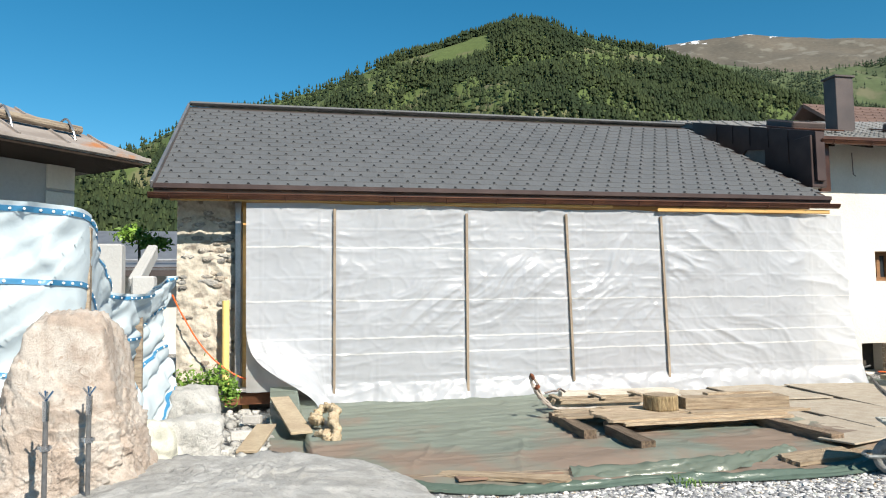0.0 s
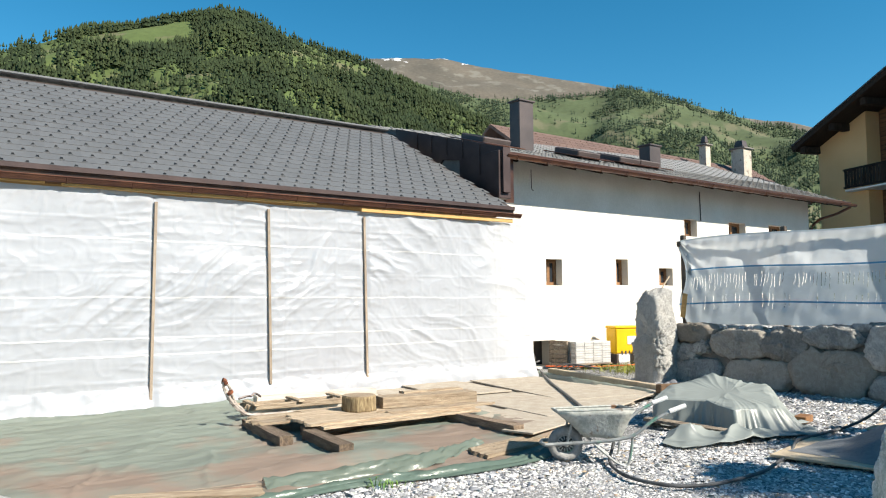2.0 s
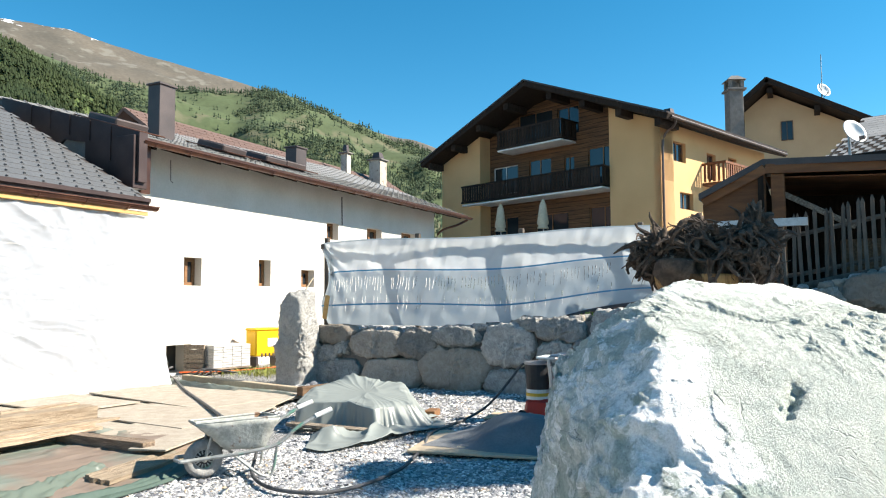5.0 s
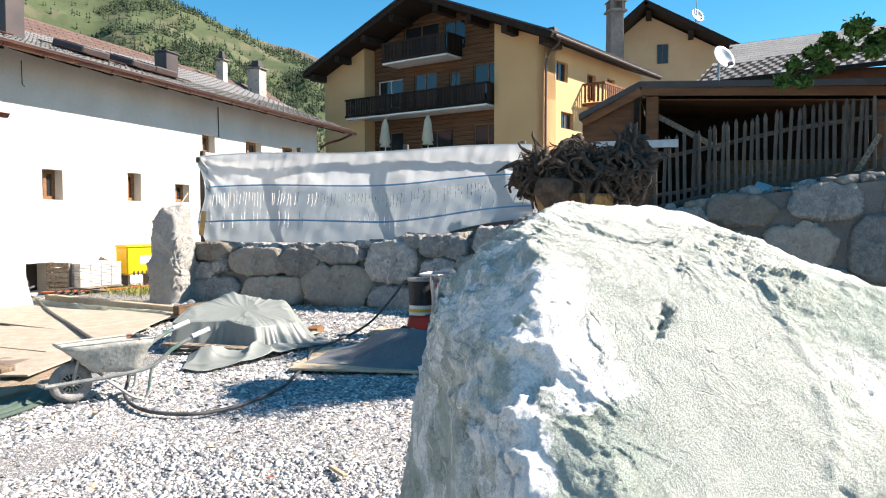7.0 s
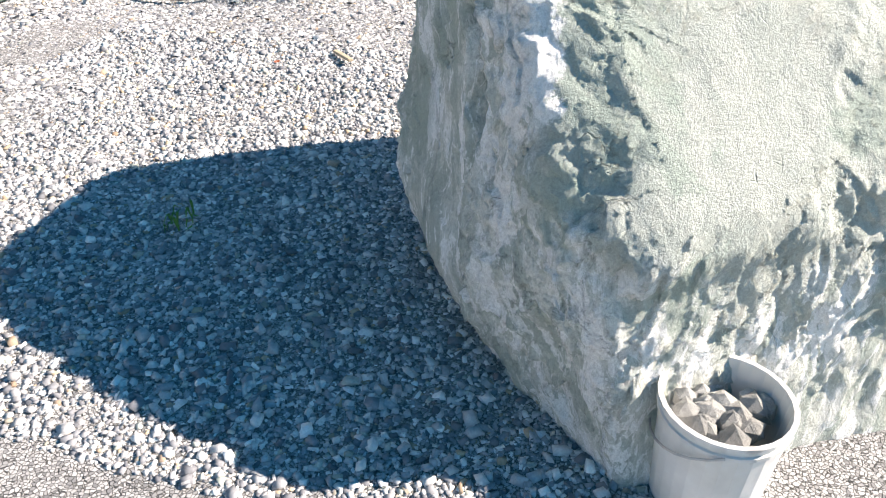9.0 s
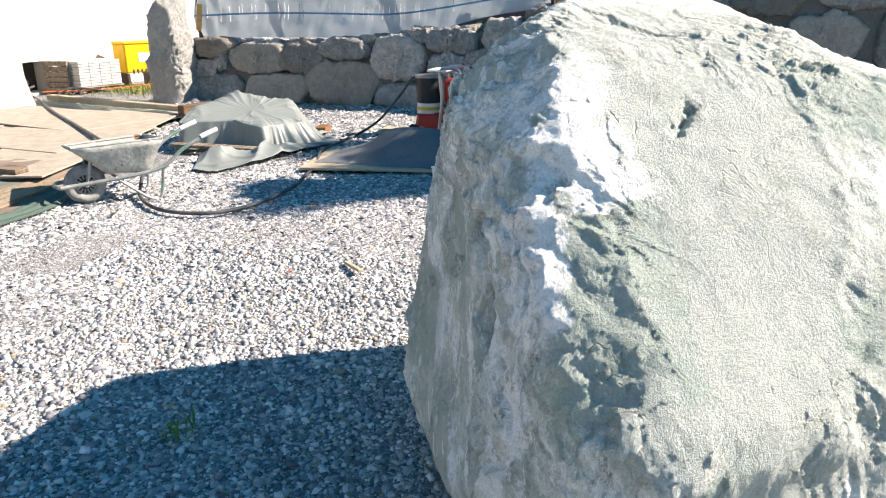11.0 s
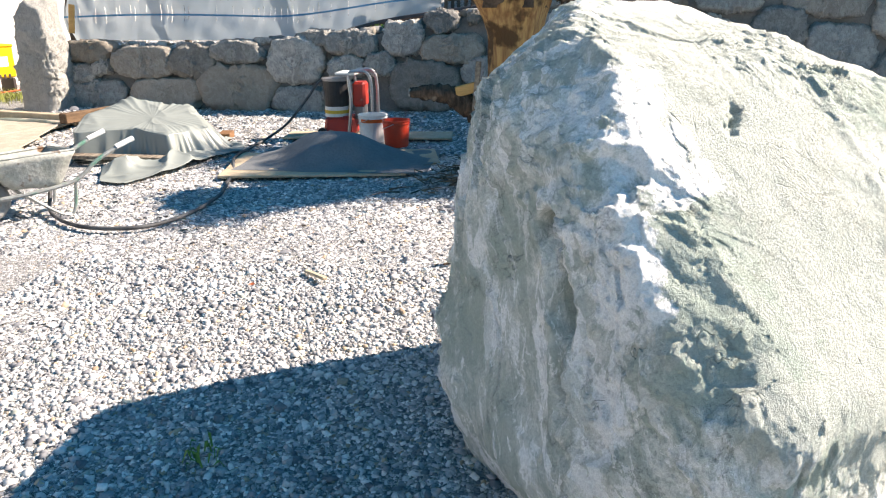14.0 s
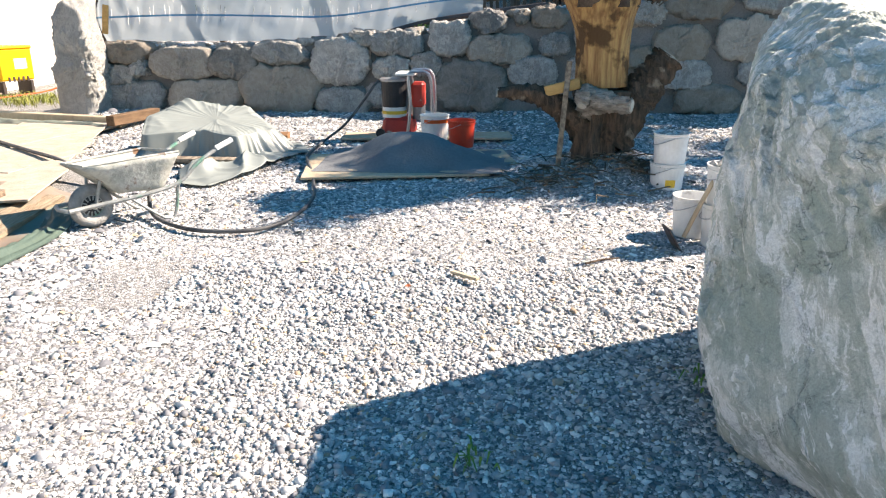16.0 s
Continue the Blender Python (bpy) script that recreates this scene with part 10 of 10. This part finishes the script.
def dish(at, r, rz, pole, label):
    d = thing("satellite_dish", label, "dish", at, rz)
    bm = bmesh.new()
    n, m = 28, 6
    prev = None
    for k in range(m + 1):
        q = r * k / m
        ring = [bm.verts.new((-0.35 * (q / r) ** 2 * r + 0.3 * 0, q * math.cos(2 * math.pi * i / n), q * 1.08 * math.sin(2 * math.pi * i / n))) for i in range(n)] if k else [bm.verts.new((0, 0, 0))]
        if prev:
            for i in range(n):
                if len(prev) == 1:
                    bm.faces.new((prev[0], ring[i], ring[(i + 1) % n]))
                else:
                    bm.faces.new((prev[i], ring[i], ring[(i + 1) % n], prev[(i + 1) % n]))
        prev = ring
    o = part("reflector", bm, M["white_paint"], d, "pale grey bowl", True)
    s = o.modifiers.new("thick", "SOLIDIFY")
    s.thickness = 0.02
    o.matrix_basis = pose(0, 0, 0, 0, 25, 0)
    part("arm", tube(bmesh.new(), [(0, 0, -r), (-r * 1.0, 0, -r * 0.55)], 0.02, 6), M["steel"], d)
    part("receiver", box(bmesh.new(), (0.14, 0.08, 0.08), (-r * 1.02, 0, -r * 0.5), bevel=0.015), M["darkmetal"], d)
    part("pole", cyl(bmesh.new(), (0.08, 0, -pole), (0.08, 0, 0.1), 0.03, seg=8), M["steel"], d)


dish((18.6, -1.28, 5.32), 0.29, 40, 0.75, "round satellite dish on the shed roof")
dish((62.0, -1.82, 17.33), 0.56, 40, 1.6, "small satellite dish on the gable roof")
o = link("aerial", tube(bmesh.new(), [(62.0, -1.82, 15.7), (62.0, -1.82, 20.2)], 0.035, 6), M["steel"])
tagged(o, "thin aerial pole on the gable roof", "aerial")

# ---- leafy tree on the terrace ----
M["tree_leaf"] = mat("tree_leaf", (0.055, 0.115, 0.022), (0.085, 0.16, 0.03), 1.5, 0.6, 0.0, 12, vary=0.45, island=True)


def tree():
    t = thing("tree", "leafy deciduous tree overhanging the picket fence", "tree")
    bx, by, bz = 12.9, -5.2, 2.4
    bm = bmesh.new()
    tube(bm, curve_pts([(bx, by, bz - 0.4), (bx + 0.05, by + 0.05, bz + 1.2), (bx - 0.05, by, bz + 2.6), (bx, by + 0.1, bz + 4.2)], 6), [0.22 - 0.006 * k for k in range(19)], 12, 0.08, 4)
    part("trunk", bm, M["bark"], t, "", True)
    rnd = random.Random(31)
    blobs = []
    for k in range(17):
        a = k * 2.4
        el = rnd.uniform(0.05, 1.1)
        ln = rnd.uniform(1.3, 2.5)
        p0 = Vector((bx, by, bz + rnd.uniform(1.5, 3.6)))
        d = Vector((math.cos(a) * math.cos(el), math.sin(a) * math.cos(el), math.sin(el)))
        p1 = p0 + d * ln * 0.6 + Vector((0, 0, 0.1))
        p2 = p0 + d * ln + Vector((0, 0, -0.05))
        b2 = bmesh.new()
        tube(b2, curve_pts([p0, p1, p2], 5), [0.07 - 0.0055 * i for i in range(11)], 7, 0.1, k)
        part("limb", b2, M["bark"], t)
        blobs.append((tuple(p2), (0.55, 0.55, 0.42)))
        blobs.append((tuple(p1 + Vector((rnd.uniform(-0.3, 0.3), rnd.uniform(-0.3, 0.3), 0.3))), (0.5, 0.5, 0.4)))
    # one branch reaching over the fence, then unseen ones added to carry the crown over the yard
    for k, pts in enumerate((((bx, by, bz + 2.0), (12.6, -3.9, 4.2), (12.45, -2.9, 4.15), (12.4, -2.2, 3.95), (12.4, -1.85, 3.72)),
                             ((bx, by, bz + 2.6), (12.0, -5.4, 6.2), (10.9, -5.6, 6.9), (9.9, -5.8, 7.1)),
                             ((bx, by, bz + 2.2), (11.9, -4.9, 5.6), (11.0, -4.7, 6.1), (10.3, -4.6, 6.2)),
                             ((bx, by, bz + 3.2), (12.3, -4.4, 6.4), (11.8, -3.9, 7.0)))):
        p = curve_pts(pts, 6)
        part("limb", tube(bmesh.new(), p, [0.075 - 0.06 * i / len(p) for i in range(len(p))], 7, 0.1, 40 + k), M["bark"], t)
    for c, r, cnt in (((12.5, -3.55, 4.45), 0.42, 5), ((12.5, -3.45, 5.0), 0.5, 4), ((12.45, -3.1, 4.25), 0.22, 3), ((12.6, -4.2, 4.3), 0.5, 5), ((10.6, -5.4, 6.7), 0.9, 9), ((9.7, -5.7, 7.0), 0.8, 8), ((10.6, -4.7, 6.1), 0.5, 3), ((11.8, -4.3, 6.6), 0.9, 9), ((11.4, -6.2, 6.0), 0.9, 8)):
        for k in range(cnt):
            d = Vector((rnd.gauss(0, 1), rnd.gauss(0, 1), rnd.gauss(0, 0.7))) * r * 0.6
            blobs.append((tuple(Vector(c) + d), (r * 0.55, r * 0.55, r * 0.4)))
    # broad crown top, out of view, added to shade the stump and the wall
    for k in range(46):
        a, q = rnd.uniform(0, 6.28), 2.25 * math.sqrt(rnd.random())
        blobs.append(((11.65 + q * math.cos(a), -7.0 + 0.9 * q * math.sin(a), 6.6 + rnd.uniform(-0.7, 0.9)), (0.55, 0.55, 0.35)))
    for y, z, r in ((-1.83, 3.72, 0.13), (-1.98, 3.95, 0.12), (-2.12, 3.70, 0.12), (-2.25, 4.12, 0.15), (-2.45, 4.30, 0.13), (-2.40, 3.90, 0.13), (-2.65, 4.15, 0.18), (-2.85, 4.45, 0.2)):
        blobs.append(((12.4, y, z), (r, r, r * 0.8)))
    # unseen leaves are left out wherever their shadow would fall on the pump
    def shades(q):
        x, y = q[0] - SUN_DIR.x / SUN_DIR.z * q[2], q[1] - SUN_DIR.y / SUN_DIR.z * q[2]
        return x > 8.55 and 2.0 < y < 6.5
    blobs = [q for q in blobs if not shades(q[0]) or q[0][1] > -3.0]
    leaf_cloud("crown", blobs, 46000, 0.06, M["tree_leaf"], t, 9)


tree()
# ---- roof shingles, last ----
shingle_slope(BARN_ROOF, (BARN_X0 + 0.03, EAVE_Y, EAVE_Z), (1, 0, 0), (0, math.cos(BARN_SLOPE), math.sin(BARN_SLOPE)), BARN_X1 - BARN_X0 - 0.06, 5.48, 0.30, 0.29, M["shingle"], name="shingle")
shingle_slope(FARM_ROOF, (10.1, 11.47, 4.88), (1, 0, 0), (0, math.cos(FARM_SLOPE), math.sin(FARM_SLOPE)), 15.5, 6.6, 0.36, 0.32, M["shingle_grey"], name="shingle")


def twist_roof(roof):
    """The old roof is not true: its pitch grows towards the far gable."""
    def lift(x, y):
        return 0.036 * (x - 12.0) * (y - 11.45) / 6.35
    for ob in roof.children:
        kind = ob.name.split(".")[0]
        if kind == "shingle":
            m = ob.matrix_basis.copy()
            m.translation.z += lift(m.translation.x, m.translation.y)
            ob.matrix_basis = m
        elif kind in ("shingle_field", "roof_deck"):
            if kind == "roof_deck":
                bm = bmesh.new()
                bm.from_mesh(ob.data)
                bmesh.ops.subdivide_edges(bm, edges=bm.edges[:], cuts=14, use_grid_fill=True)
                bm.to_mesh(ob.data)
                bm.free()
            for v in ob.data.vertices:
                v.co.z += lift(v.co.x, v.co.y)
        elif kind == "roof_window":
            c = ob.data.vertices[0].co
            ob.location.z += lift(c.x, c.y) + 0.07


twist_roof(FARM_ROOF)
